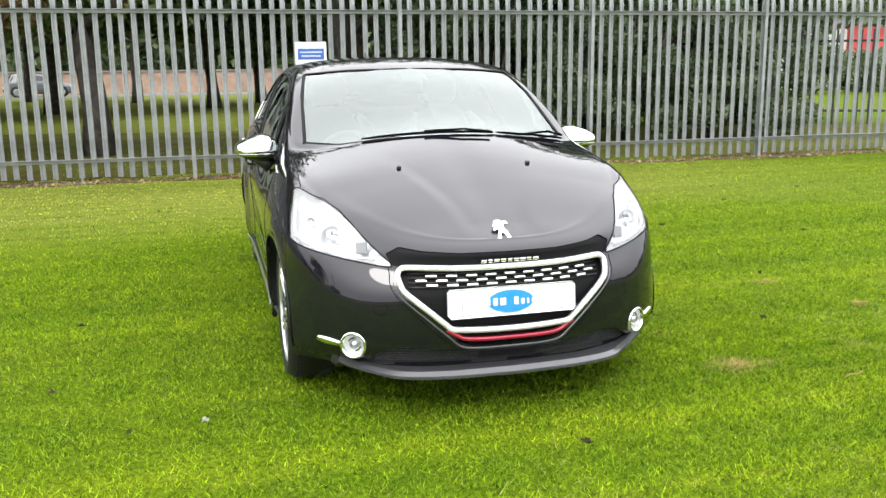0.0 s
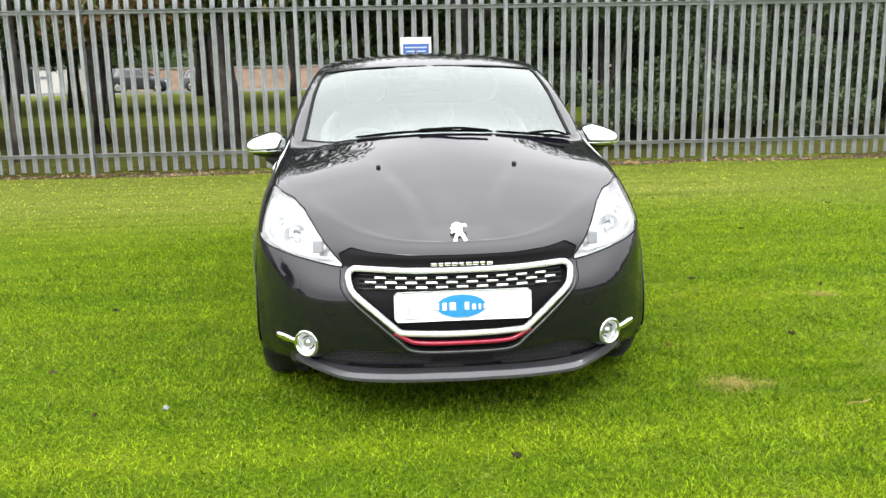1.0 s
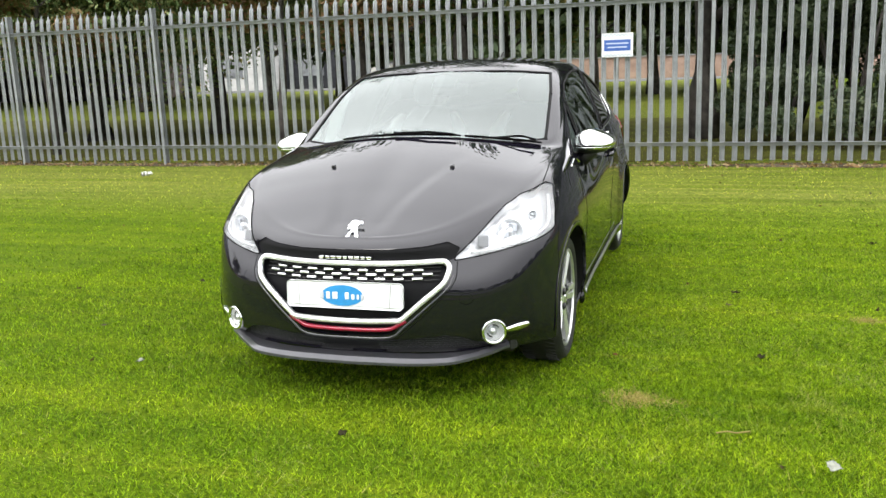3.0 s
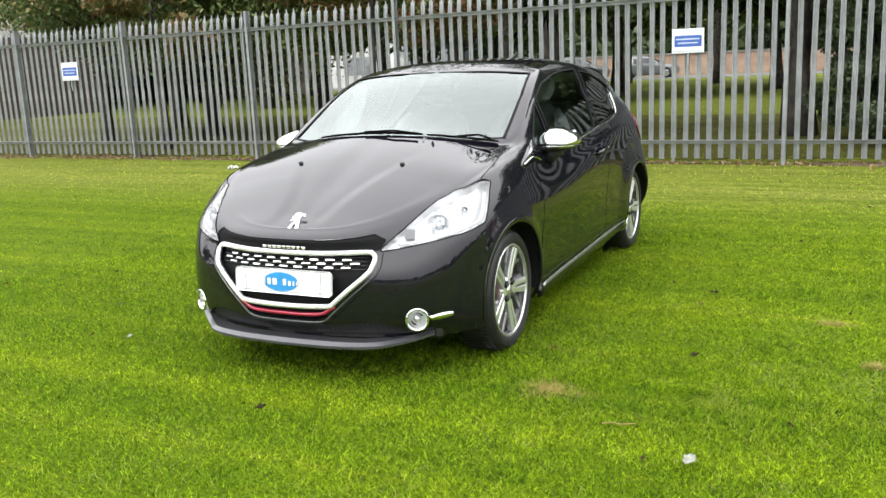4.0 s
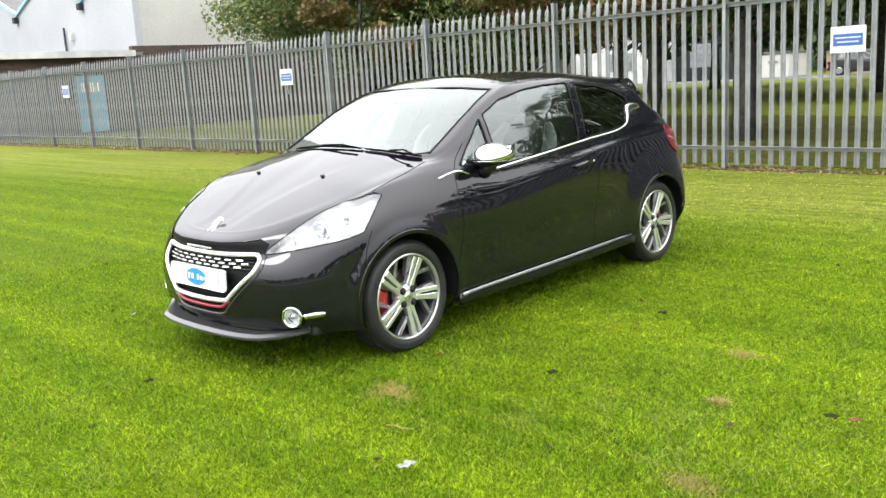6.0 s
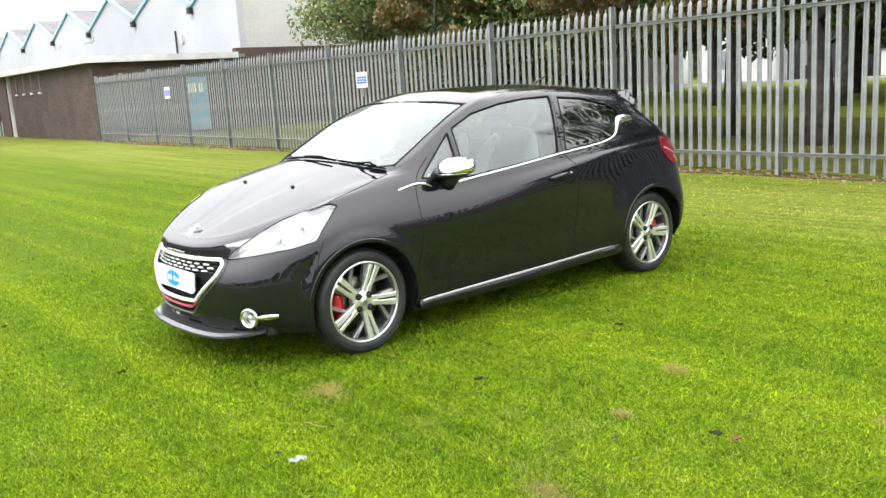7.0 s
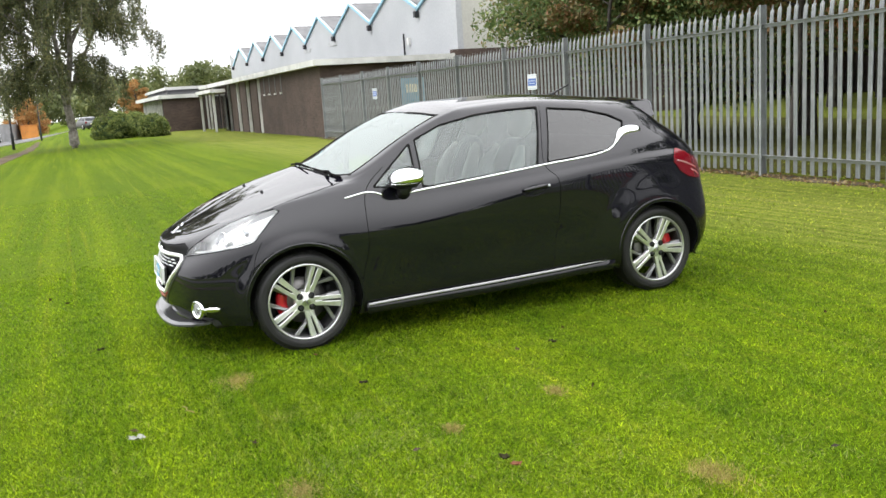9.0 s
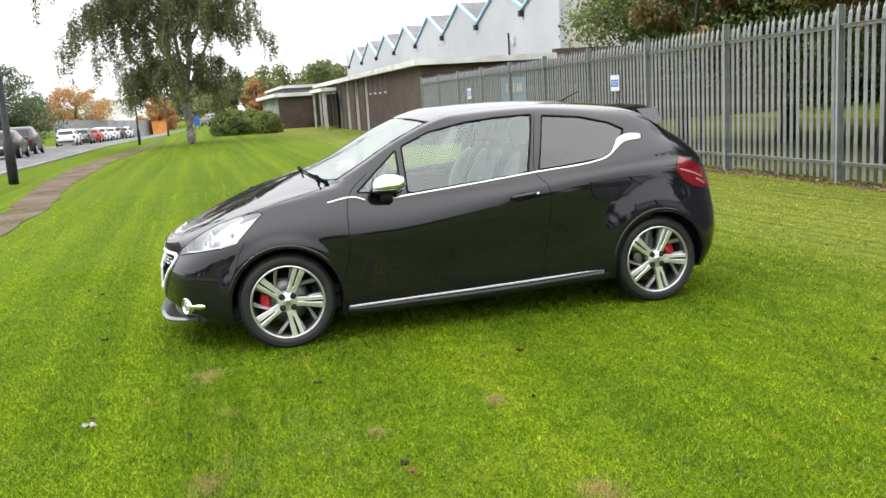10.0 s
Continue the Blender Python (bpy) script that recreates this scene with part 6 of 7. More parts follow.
def birch(x, y, seed):
    """A birch with a forked trunk, rising limbs and thin strands of leaves that hang from them; it leans out to the road."""
    rng = random.Random(seed)
    t = thing("birch_tree", "tall birch with drooping branches and grey bark on the lawn", "tree", "", Matrix.Translation((x, y, ground_z(x, y))))
    v, f = [], []
    wood, thin = [], []
    clumps = []

    def stem(base, top, r0, r1, bow):
        pts = []
        for i in range(11):
            w = i / 10
            p = base.lerp(top, w) + Vector((bow.x, bow.y, 0)) * math.sin(math.pi * w) + Vector((rng.uniform(-1, 1), rng.uniform(-1, 1), 0)) * (.06 * (top - base).length / 9 * (w > 0))
            pts.append((p, r0 + (r1 - r0) * w))
        wood.append(pts)
        return pts

    foot = stem(Vector((0, 0, -.05)), Vector((.05, -.12, 2.15)), .25, .19, Vector((0, .05, 0)))
    stems = [stem(Vector((.05, -.12, 2.1)), Vector((.4, .5, 11.0)), .17, .04, Vector((.1, .35, 0))),
             stem(Vector((.05, -.12, 2.1)), Vector((-.6, -3.3, 10.6)), .16, .04, Vector((.1, .5, 0))),
             stem(Vector((.05, -.12, 2.9)), Vector((.2, -1.2, 12.0)), .14, .04, Vector((-.2, .1, 0))),
             stem(Vector((.05, -.05, 2.5)), Vector((.7, 2.6, 8.8)), .10, .03, Vector((.1, .2, 0)))]
    for k in range(92):
        st = stems[k % 4]
        w = rng.uniform(.06, .97)
        i = min(int(w * 10), 9)
        o, r = st[i][0].lerp(st[i + 1][0], w * 10 - i), st[i][1]
        ang = rng.uniform(0, 2 * math.pi)
        way = Vector((math.cos(ang), math.sin(ang), 0))
        side = way.y
        low = o.z < 4.2
        reach = (3.3 if low else 4.0) + (2.0 if side < -.2 and not low else 0) * rng.uniform(.5, 1)
        reach *= (1 - .40 * max(0, o.z - 8) / 5) * rng.uniform(.60, 1.08)
        lift = rng.uniform(.25, .75) * reach * (.45 if low else 1)
        limb = []
        for q in range(9):
            e = q / 8
            p = o + way * (reach * e) + Vector((rng.uniform(-.1, .1), rng.uniform(-.1, .1), 0)) * e
            p.z += lift * math.sin(e * 2.3) - .35 * reach * e ** 3
            limb.append((p, max(r * .42 * (1 - .85 * e), .010)))
        wood.append(limb)
        for m in range(int(4 + 2.8 * reach)):
            e = rng.uniform(.25, 1.0) ** .8
            q = min(int(e * 8), 7)
            p = limb[q][0].lerp(limb[q + 1][0], e * 8 - q) + Vector((rng.uniform(-.3, .3), rng.uniform(-.3, .3), rng.uniform(0, .25)))
            drop = rng.uniform(.35, 1.1) * (1 + 1.1 * e * (reach > 3.2))
            drop = min(drop, max(p.z - 1.3, .2))
            way2 = Vector((rng.uniform(-.25, .25), rng.uniform(-.25, .25), 0))
            strand = [(p + way2 * c / 4 + Vector((0, 0, -drop * (c / 4) ** 1.3)), .007) for c in range(5)]
            thin.append(strand)
            for c in range(int(3 + drop * 4)):
                g = (c + rng.random()) / (3 + drop * 4)
                clumps.append((p + way2 * g + Vector((0, 0, -drop * g)), rng.uniform(.16, .36) * (1 - .35 * g)))
    for store, name in ((wood, "trunk"), (thin, "twig_strand")):
        v, f = [], []
        for line in store:
            a, b = tube([p for p, r in line], 0, 8 if name == "trunk" else 3, False, [r for p, r in line])
            f += [tuple(q + len(v) for q in g) for g in b]
            v += a
        ob = mesh_of(name, v, f, BARK_PALE if name == "trunk" else BARK, t)
        if name == "twig_strand":
            tagged(ob, kind="stuff")
    leaf_cloud("crown", [tuple(p) for p, r in clumps], [r for p, r in clumps], 150000, .060, LEAF_BIRCH, t, "", seed, 1.15, .5, .5)
    return t


birch(-42.4, -2.1, 23)


def bush(x, y, rx, ry, h, leaves, leaf_size, foliage, label, seed, name="bush"):
    t = thing(name, label, "bush", "", Matrix.Translation((x, y, ground_z(x, y))))
    g = random.Random(seed)
    v, f = [], []
    for i in range(6):
        a = g.uniform(0, 6.28)
        p, q = tube([(0, 0, -.03), (.3 * rx * math.cos(a), .3 * ry * math.sin(a), h * .35), (.6 * rx * math.cos(a), .6 * ry * math.sin(a), h * .7)], .03, 5, False, [.04, .025, .01])
        f += [tuple(w + len(v) for w in e) for e in q]
        v += p
    mesh_of("stem", v, f, BARK, t)
    cs, rs = [], []
    for i in range(26):
        a, r, z = g.uniform(0, 6.28), g.random() ** .5 * .78, g.random()
        cs.append((rx * r * math.cos(a) * (1 - .35 * z), ry * r * math.sin(a) * (1 - .35 * z), h * (.12 + .72 * z)))
        rs.append(g.uniform(.2, .34) * min(rx, ry, h))
    leaf_cloud("foliage", cs, rs, leaves, leaf_size, foliage, t, "", seed, .9, 0, .35)
    return t


THICKET = "dense dark evergreen bush behind the fence"
for i, (x, y, rx, h) in enumerate(((2.5, 9.3, 1.2, 3.4), (3.5, 9.2, 1.6, 4.4), (5.0, 9.4, 1.6, 4.2), (6.6, 10.2, 1.5, 3.4), (4.1, 11.4, 2.2, 5.2), (3.0, 11.8, 1.4, 4.0), (8.6, 14.5, 1.8, 2.6))):
    bush(x, y, rx, rx * .85, h, 17000, .042, LEAF_DARK, THICKET, 50 + i)
HEDGE = "dark green shrub on the lawn behind the fence"
for i, (x, y, rx, h) in enumerate(((8.2, 9.9, 1.5, 2.7), (9.9, 10.6, 1.5, 2.4), (10.2, 14.0, 1.6, 2.6))):
    bush(x, y, rx, rx * .85, h, 8000, .06, LEAF_DARK, HEDGE, 150 + i)
for i, (x, y) in enumerate(((20.5, 33), (24.5, 33.6), (28.5, 33.2), (32.5, 34.5), (37.5, 36))):
    bush(x, y, 2.6, 2.0, 2.3, 4000, .12, LEAF_DARK, "far dark green hedge before the red building", 160 + i, "hedge")


def clipped_bush(x, y, rx, ry, h, leaves, seed):
    """A sheared, rounded shrub: a leafy skin over a dark core."""
    t = thing("bush", "clipped round green bush on the lawn", "bush", "bushes beside the low building", Matrix.Translation((x, y, ground_z(x, y))))
    g = np.random.default_rng(seed)
    v, f = [], []
    rows = [(.02, .90), (.50, .80), (.80, .55), (.88, .28), (.72, .0)]
    for r, z in rows:
        v += [(r * rx * math.cos(a), r * ry * math.sin(a), z * h) for a in np.linspace(0, 2 * math.pi, 21)[:-1]]
    f += [(q * 20 + c, q * 20 + (c + 1) % 20, q * 20 + 20 + (c + 1) % 20, q * 20 + 20 + c) for q in range(4) for c in range(20)]
    mesh_of("inner_core", v, f, BANK, t)
    n = 260
    a, z = g.uniform(0, 2 * math.pi, n), g.random(n) ** .8
    r = (1 - z ** 2.6) ** .5 * (.93 + .10 * g.random(n)) * np.where(z < .12, .9, 1)
    leaf_cloud("foliage", np.stack([rx * r * np.cos(a), ry * r * np.sin(a), h * z * (.95 + .08 * g.random(n))], 1), np.full(n, .20), leaves, .055, LEAF_HEDGE, t, "", seed, .8, 0, .6)
    return t


clipped_bush(-54.2, .42, 1.35, 1.36, 1.62, 17000, 71)
clipped_bush(-52.9, 2.72, .95, .92, 1.34, 11000, 72)
clipped_bush(-56.9, 1.9, 1.15, 1.0, 1.52, 10000, 73)
for i, (x, y, h, s, fol, lab) in enumerate((
        (-66, -16.2, 7.2, 3.6, LEAF_DARK, "full green tree beyond the parked cars"), (-72, -23, 6.5, 4, LEAF_DARK, "dark green tree beyond the parked cars"), (-66, -15.6, 3.4, 1.6, LEAF_GREEN, "yellow-green shrub beyond the parked cars"),
        (-106, -15.6, 6.8, 4.0, LEAF_ORANGE, "pale orange autumn tree beyond the road"),
        (-122, -6.9, 5.6, 2.2, LEAF_ORANGE, "orange autumn tree beyond the road"), (-88, 4.4, 5.0, 1.8, LEAF_ORANGE, "orange autumn tree beside the low building"))):
    tree("tree", x, y, h, s, .18, .10, 12000, .11, fol, BARK, lab, 80 + i, 14, .3, "", 1.15)
g = np.random.default_rng(9)
n_far = 240
tagged(leaf_cloud("distant_woods", np.stack([g.uniform(-260, -190, n_far), np.linspace(-40, 95, n_far), g.uniform(0, 3, n_far) + 7.5 * np.clip((np.linspace(-40, 95, n_far) + 22) / 30, 0, 1) * g.random(n_far) ** .6], 1), g.uniform(2.0, 3.6, n_far), 90000, .45, LEAF_FAR_HAZE, None, "", 10), "far green woods on the horizon", "woods", kind="stuff")
n_far = 260
tagged(leaf_cloud("distant_woods", np.stack([np.linspace(-60, 70, n_far), g.uniform(72, 84, n_far), g.uniform(2, 15, n_far)], 1), g.uniform(3.0, 5, n_far), 34000, .6, LEAF_DARK, None, "", 11), "far dark green woods behind the trees", "woods", kind="stuff")
n_far = 200
ring = np.linspace(radians(-105), radians(50), n_far)
tagged(leaf_cloud("distant_woods", np.stack([95 * np.cos(ring) + g.uniform(-6, 6, n_far), 95 * np.sin(ring) + g.uniform(-6, 6, n_far), g.uniform(.5, 6, n_far)], 1), g.uniform(2, 3.4, n_far), 44000, .45, LEAF_DARK, None, "", 12), "far dark green woods across the road", "woods", kind="stuff")

# a solid lumpy bank of far foliage closes the view between the leaves
def bank(name, line, height, material, label, seed):
    g = np.random.default_rng(seed)
    pts = spline(line, 40)
    v, f = [], []
    rows = 14
    for i, (x, y) in enumerate(pts):
        top = height * (.8 + .3 * noise.noise((x * .06, y * .06, seed)))
        for j in range(rows):
            w = j / (rows - 1)
            push = 3.0 * noise.noise((x * .25, y * .25, w * 4 + seed)) - 4.0 * w * w
            v.append((x + g.uniform(-.6, .6), y - push + g.uniform(-.5, .5), top * w))
    for i in range(len(pts) - 1):
        for j in range(rows - 1):
            f.append((i * rows + j, (i + 1) * rows + j, (i + 1) * rows + j + 1, i * rows + j + 1))
    return tagged(mesh_of(name, v, f, material), label, "woods", kind="stuff")


bank("distant_woods", [(-75, 88), (-40, 90), (0, 91), (40, 90), (85, 82)], 11, BANK, "far dark green woods behind the trees", 14)


# ---- grass blades and small things on the lawn ----
def tufts(xy, cell, seed):
    """Soft value noise from 0 to 1 over the plan, for the unevenness of the cut."""
    lattice = np.random.default_rng(900 + seed).random((512, 512))
    q = xy / cell
    i = np.floor(q).astype(int)
    t = q - i
    t = t * t * (3 - 2 * t)
    at = lambda dx, dy: lattice[(i[:, 0] + dx) % 512, (i[:, 1] + dy) % 512]
    return (at(0, 0) * (1 - t[:, 0]) + at(1, 0) * t[:, 0]) * (1 - t[:, 1]) + (at(0, 1) * (1 - t[:, 0]) + at(1, 1) * t[:, 0]) * t[:, 1]


def grass(name, count, pick, height, width, seed, droop=1.1, material=None):
    """Single blades, one mesh. pick(rng, n): where they stand."""
    r = np.random.default_rng(seed)
    xy = pick(r, count)
    n = len(xy)
    h = height * r.uniform(.5, 1.25, n) * (.55 + .9 * tufts(xy, .09, seed) * (.4 + .8 * tufts(xy, .31, seed + 50)))
    a = r.uniform(0, 2 * math.pi, n)
    lean = h * r.uniform(.2, droop, n)
    b = r.uniform(0, 2 * math.pi, n)
    w = width * r.uniform(.6, 1.4, n)
    root = np.stack([xy[:, 0], xy[:, 1], np.full(n, .0)], 1)
    side = np.stack([np.cos(a) * w / 2, np.sin(a) * w / 2, np.zeros(n)], 1)
    tip = root + np.stack([np.cos(b) * lean, np.sin(b) * lean, h], 1)
    v = np.stack([root - side, root + side, tip], 1).reshape(-1, 3)
    me = bpy.data.meshes.new(name)
    me.vertices.add(n * 3)
    me.vertices.foreach_set("co", v.ravel())
    me.loops.add(n * 3)
    me.loops.foreach_set("vertex_index", np.arange(n * 3))
    me.polygons.add(n)
    me.polygons.foreach_set("loop_start", np.arange(n) * 3)
    me.update(calc_edges=True)
    me.materials.append(material or BLADE)
    return tagged(new(name, me), "short mown grass blades on the lawn", "grass", kind="stuff")


def patchy(xy):
    """Thins the grass on the dry patches."""
    keep = np.ones(len(xy), bool)
    for x, y, r in DRY:
        keep &= np.hypot(xy[:, 0] - x, (xy[:, 1] - y) * 1.6) > r * .45 * (1 + .3 * np.sin(xy[:, 0] * 40))
    return xy[keep]


DRY = [(1.19, -1.78, .13), (2.72, -1.81, .09), (3.38, -.39, .11), (2.27, -.42, .07), (2.45, -1.06, .04)]


def around(cx, cy, reach):
    """Places that thin out evenly from a middle."""
    def pick(r, n):
        a = r.uniform(0, 2 * math.pi, n)
        d = reach * r.random(n) ** .85
        return patchy(np.stack([cx + d * np.cos(a), cy + d * np.sin(a)], 1))
    return pick


def in_drifts(place):
    """Keeps places that lie in uneven drifts, denser towards their middles."""
    def pick(r, n):
        xy = place(r, n)
        thick = .6 * tufts(xy, .42, 21) + .4 * tufts(xy + 7.3, .13, 22)
        return xy[r.random(len(xy)) < np.clip((thick - .50) * 4.5, 0, 1)]
    return pick


CLIPPING = leaf_material("grass_clipping", [(0.11, 0.19, 0.018), (0.18, 0.25, 0.035), (0.26, 0.30, 0.07), (0.31, 0.29, 0.11)], 1.6)
grass("grass", 560000, around(1.7, -1.6, 5.0), .021, .0038, 1, 1.75)
tagged(grass("grass_clippings", 95000, in_drifts(around(2.2, -1.6, 4.6)), .017, .0032, 5, 3.4, CLIPPING), "pale cut clippings lying in the mown grass", "clippings", kind="stuff")
grass("grass", 24000, around(1.9, -1.7, 4.2), .026, .0032, 3, 1.9, BLADE_PALE)
grass("grass", 232000, around(0, .5, 12.0), .021, .0075, 2)
STRAW = leaf_material("dry_straw", [(0.19, 0.18, 0.04), (0.31, 0.26, 0.08), (0.42, 0.34, 0.13)], 3.0)
LITTER_PALE = surface("pale_paper", (0.13, 0.14, 0.11), (0.25, 0.26, 0.21), 30, 0.8, bump=0.2)
PAPER_WHITE = surface("white_paper", (0.42, 0.425, 0.41), (0.62, 0.62, 0.60), 20, 0.8, bump=0.2)
LEAF_DEAD = plain("dead_leaf", (0.022, 0.020, 0.008), 0.9, spec=0.1)
LEAF_RED = plain("red_leaf", (0.12, 0.045, 0.022), 0.8, spec=0.2)
for i, (x, y, rad) in enumerate(DRY):
    def patch(r, n, x=x, y=y, rad=rad):
        return np.stack([x + r.normal(0, .62 * rad, n), y + r.normal(0, .38 * rad, n)], 1)
    tagged(grass("dry_grass", int(10500 * rad), patch, .021, .0036, 300 + i, 2.2, STRAW), "patch of dry straw-coloured cut grass on the lawn", "dry grass")


def scrap(name, x, y, size, material, label, category, seed, tall=.5):
    """A crumpled leaf or paper scrap lying in the grass."""
    g = random.Random(seed)
    bm = bmesh.new()
    bmesh.ops.create_grid(bm, x_segments=6, y_segments=6, size=size)
    for w in bm.verts:
        rr = max(abs(w.co.x), abs(w.co.y)) / size
        k = 1 - .35 * rr * g.random()
        w.co.x *= k
        w.co.y *= k * .7
        w.co.z = g.uniform(0, tall) * size * .8 + .2 * size * rr
    bmesh.ops.solidify(bm, geom=list(bm.faces), thickness=.0015)
    bmesh.ops.transform(bm, matrix=Matrix.Translation((x, y, .034)) @ Matrix.Rotation(g.uniform(0, 3), 4, "Z"), verts=bm.verts)
    return tagged(part(name, bm, material, None, "", True), label, category)


scrap("paper_scrap", 1.87, -2.34, .038, LITTER_PALE, "crumpled white paper scrap on the grass", "litter", 1)
scrap("paper_scrap", -5.95, 5.06, .09, PAPER_WHITE, "crumpled white paper scrap on the grass", "litter", 2, .9)
scrap("pale_leaf", -1.18, -1.83, .022, LITTER_PALE, "small pale leaf on the grass", "leaf", 3)
for i, (x, y) in enumerate(((1.70, -1.22), (1.62, -.06), (2.91, -1.03), (3.55, .9), (2.6, 1.5), (.14, -2.43), (5.2, 3.2), (3.9, 2.6))):
    scrap("dead_leaf", x, y, .027, LEAF_DEAD, "curled dark dead leaf on the grass", "leaf", 10 + i)
scrap("red_leaf", 2.99, -1.02, .024, LEAF_RED, "fallen red-brown leaf on the grass", "leaf", 30)
scrap("red_leaf", 1.05, -1.3, .014, LEAF_RED, "fallen red-brown leaf on the grass", "leaf", 31)
twig_line = [(1.50, -2.10, .026), (1.54, -2.085, .030), (1.57, -2.09, .028), (1.62, -2.06, .026)]
tagged(mesh_of("twig", *tube(twig_line, .003, 6), STRAW), "thin straw-coloured twig on the grass", "twig")
r = np.random.default_rng(77)
xs = r.uniform(-26, 13, 2600)
fallen = np.stack([xs, FENCE_Y + FENCE_SLOPE * xs + r.normal(-.10, .15, 2600), np.full(2600, .026)], 1)
tagged(leaf_cloud("fallen_leaves", fallen, np.full(2600, .012), 5200, .030, leaf_material("fallen_leaf", [(.12, .06, .025), (.25, .15, .06), (.42, .34, .2), (.10, .08, .04)], 2.0), None, "", 78, .3), "fallen autumn leaves along the fence", "leaves", kind="stuff")

r = np.random.default_rng(91)
bits = np.stack([r.uniform(-5, 7, 90), r.uniform(-3.2, 6.2, 90), np.full(90, .022)], 1)
bits = bits[(np.abs(bits[:, 0]) > 1.0) | (np.abs(bits[:, 1]) > 2.2)]
tagged(leaf_cloud("fallen_leaves", bits, np.full(len(bits), .006), 130, .020, leaf_material("dark_fallen_leaf", [(.02, .018, .008), (.05, .03, .015), (.09, .06, .02)], 2.0), None, "", 92, .3), "scattered small dark fallen leaves on the lawn", "leaves", kind="stuff")


# ---- buildings ----
def wall_box(name, x0, x1, y0, y1, z0, z1, material, parent, label="", bevel=0.0):
    return part(name, box_bm((x1 - x0, y1 - y0, z1 - z0), ((x0 + x1) / 2, (y0 + y1) / 2, (z0 + z1) / 2), bevel), material, parent, label)


annex = thing("office_annex", "low dark brown brick annex with white fascia at the lawn's edge", "building")
AX, AY = -29.75, 7.40
wall_box("front_wall_end", -41.9, AX, AY, AY + .3, 0, 2.95, BRICK, annex)
wall_box("side_wall", AX - .3, AX - .002, AY + .302, 26, 0, 2.95, BRICK, annex)
wall_box("side_wall_upper", AX - .3, AX - .002, 13.4, 26, 2.952, 3.35, BRICK, annex)
wall_box("roof", -62.5, AX + .05, AY - .05, 13.8, 2.97, 3.1, ROOF_FELT, annex)
wall_box("front_fascia", -62.5, AX + .32, AY - .33, AY - .25, 2.93, 3.17, WHITE_BOARD, annex, "weathered white fascia board")
wall_box("soffit", -62.5, AX + .3, AY - .25, AY + .05, 2.93, 2.965, WHITE_BOARD, annex)
wall_box("side_fascia", AX + .24, AX + .32, AY - .245, 13.35, 2.93, 3.17, WHITE_BOARD, annex, "weathered white fascia board")
wall_box("side_soffit", AX - .0, AX + .24, AY + .06, 13.35, 2.93, 2.965, WHITE_BOARD, annex)
wall_box("plinth_wall", -62.5, -41.9, AY + .9, AY + 1.2, 0, 2.95, BRICK, annex)
for i in range(4):
    x = -36.9 - i * 1.3
    wall_box("slit_window", x - .09, x + .09, AY - .012, AY + .02, 2.06, 2.88, DULL_PANE, annex, "narrow dark slit window")
    wall_box("window_sill", x - .22, x + .10, AY - .06, AY + .02, 1.97, 2.05, WHITE_BOARD, annex, "white window sill")
for x in (-43.6, -46.8, -50.0, -53.3):
    wall_box("brick_pier", x - 1.0, x + .7, AY, AY + .9, 0, 2.95, BRICK, annex)
    wall_box("white_post", x + .80, x + .90, AY + .05, AY + .2, 0, 2.95, WHITE_BOARD, annex, "white window post")
    wall_box("white_panel", x + .95, x + 1.55, AY + .25, AY + .3, 0, .75, WHITE_BOARD, annex, "white panel under a window")
    wall_box("tall_window", x + .95, x + 1.55, AY + .28, AY + .31, .76, 2.93, DULL_PANE, annex, "tall dark window")
wall_box("porch_canopy", -57.3, -50.8, AY - 1.3, AY - .34, 2.46, 2.68, WHITE_BOARD, annex, "white entrance canopy")
for x in (-51.5, -56.9):
    wall_box("porch_post", x - .05, x + .05, AY - 1.1, AY - .95, 0, 2.46, WHITE_BOARD, annex, "white porch post")
for x in (-58.7, -60.3, -61.9):
    wall_box("white_post", x - .06, x + .06, AY + .02, AY + .14, 0, 2.93, WHITE_BOARD, annex, "white window post")
for x in (-52.85, -55.55):
    wall_box("entrance_glass", x - .95, x + .95, AY - .2, AY - .15, .1, 2.4, DARK_PANE, annex, "dark entrance glass")
wing = thing("far_wing", "low brick wing with white fascia and tall mullioned windows", "building")
wall_box("end_wall", -63.1, -62.8, 4.4, 8.75, 0, 2.42, BRICK, wing)
wall_box("long_wall", -84, -63.1, 4.7, 5.0, 0, .8, BRICK, wing)
wall_box("glazing", -84, -63.1, 4.76, 4.8, .8, 2.42, DULL_PANE, wing)
for i in range(12):
    wall_box("mullion", -63.5 - i * 1.75, -63.22 - i * 1.75, 4.62, 4.74, .8, 2.42, WHITE_BOARD, wing, "white window mullion")
wall_box("fascia", -84.3, -62.5, 4.1, 4.25, 2.42, 2.70, WHITE_BOARD, wing)
wall_box("end_fascia", -62.68, -62.52, 4.27, 7.0, 2.42, 2.70, WHITE_BOARD, wing)
wall_box("roof", -84.2, -62.7, 4.27, 7.3, 2.5, 2.69, ROOF_FELT, wing)
wall_box("upper_roof", -84, -66, 5.2, 13, 2.70, 3.30, ROOF_FELT, wing)
wall_box("upper_fascia", -84.2, -65.8, 5.0, 5.18, 3.12, 3.34, WHITE_BOARD, wing, "white upper fascia")
wall_box("upper_end_fascia", -65.98, -65.8, 5.2, 9.5, 3.12, 3.34, WHITE_BOARD, wing, "white upper fascia")
door = thing("blue_door", "light blue double door with a barred window in the brick wall", "door")
wall_box("leaf", AX, AX + .05, 10.9, 11.42, .08, 2.24, BLUE_DOOR, door, "", .004)
wall_box("leaf", AX, AX + .05, 11.43, 11.97, .08, 2.24, BLUE_DOOR, door, "", .004)
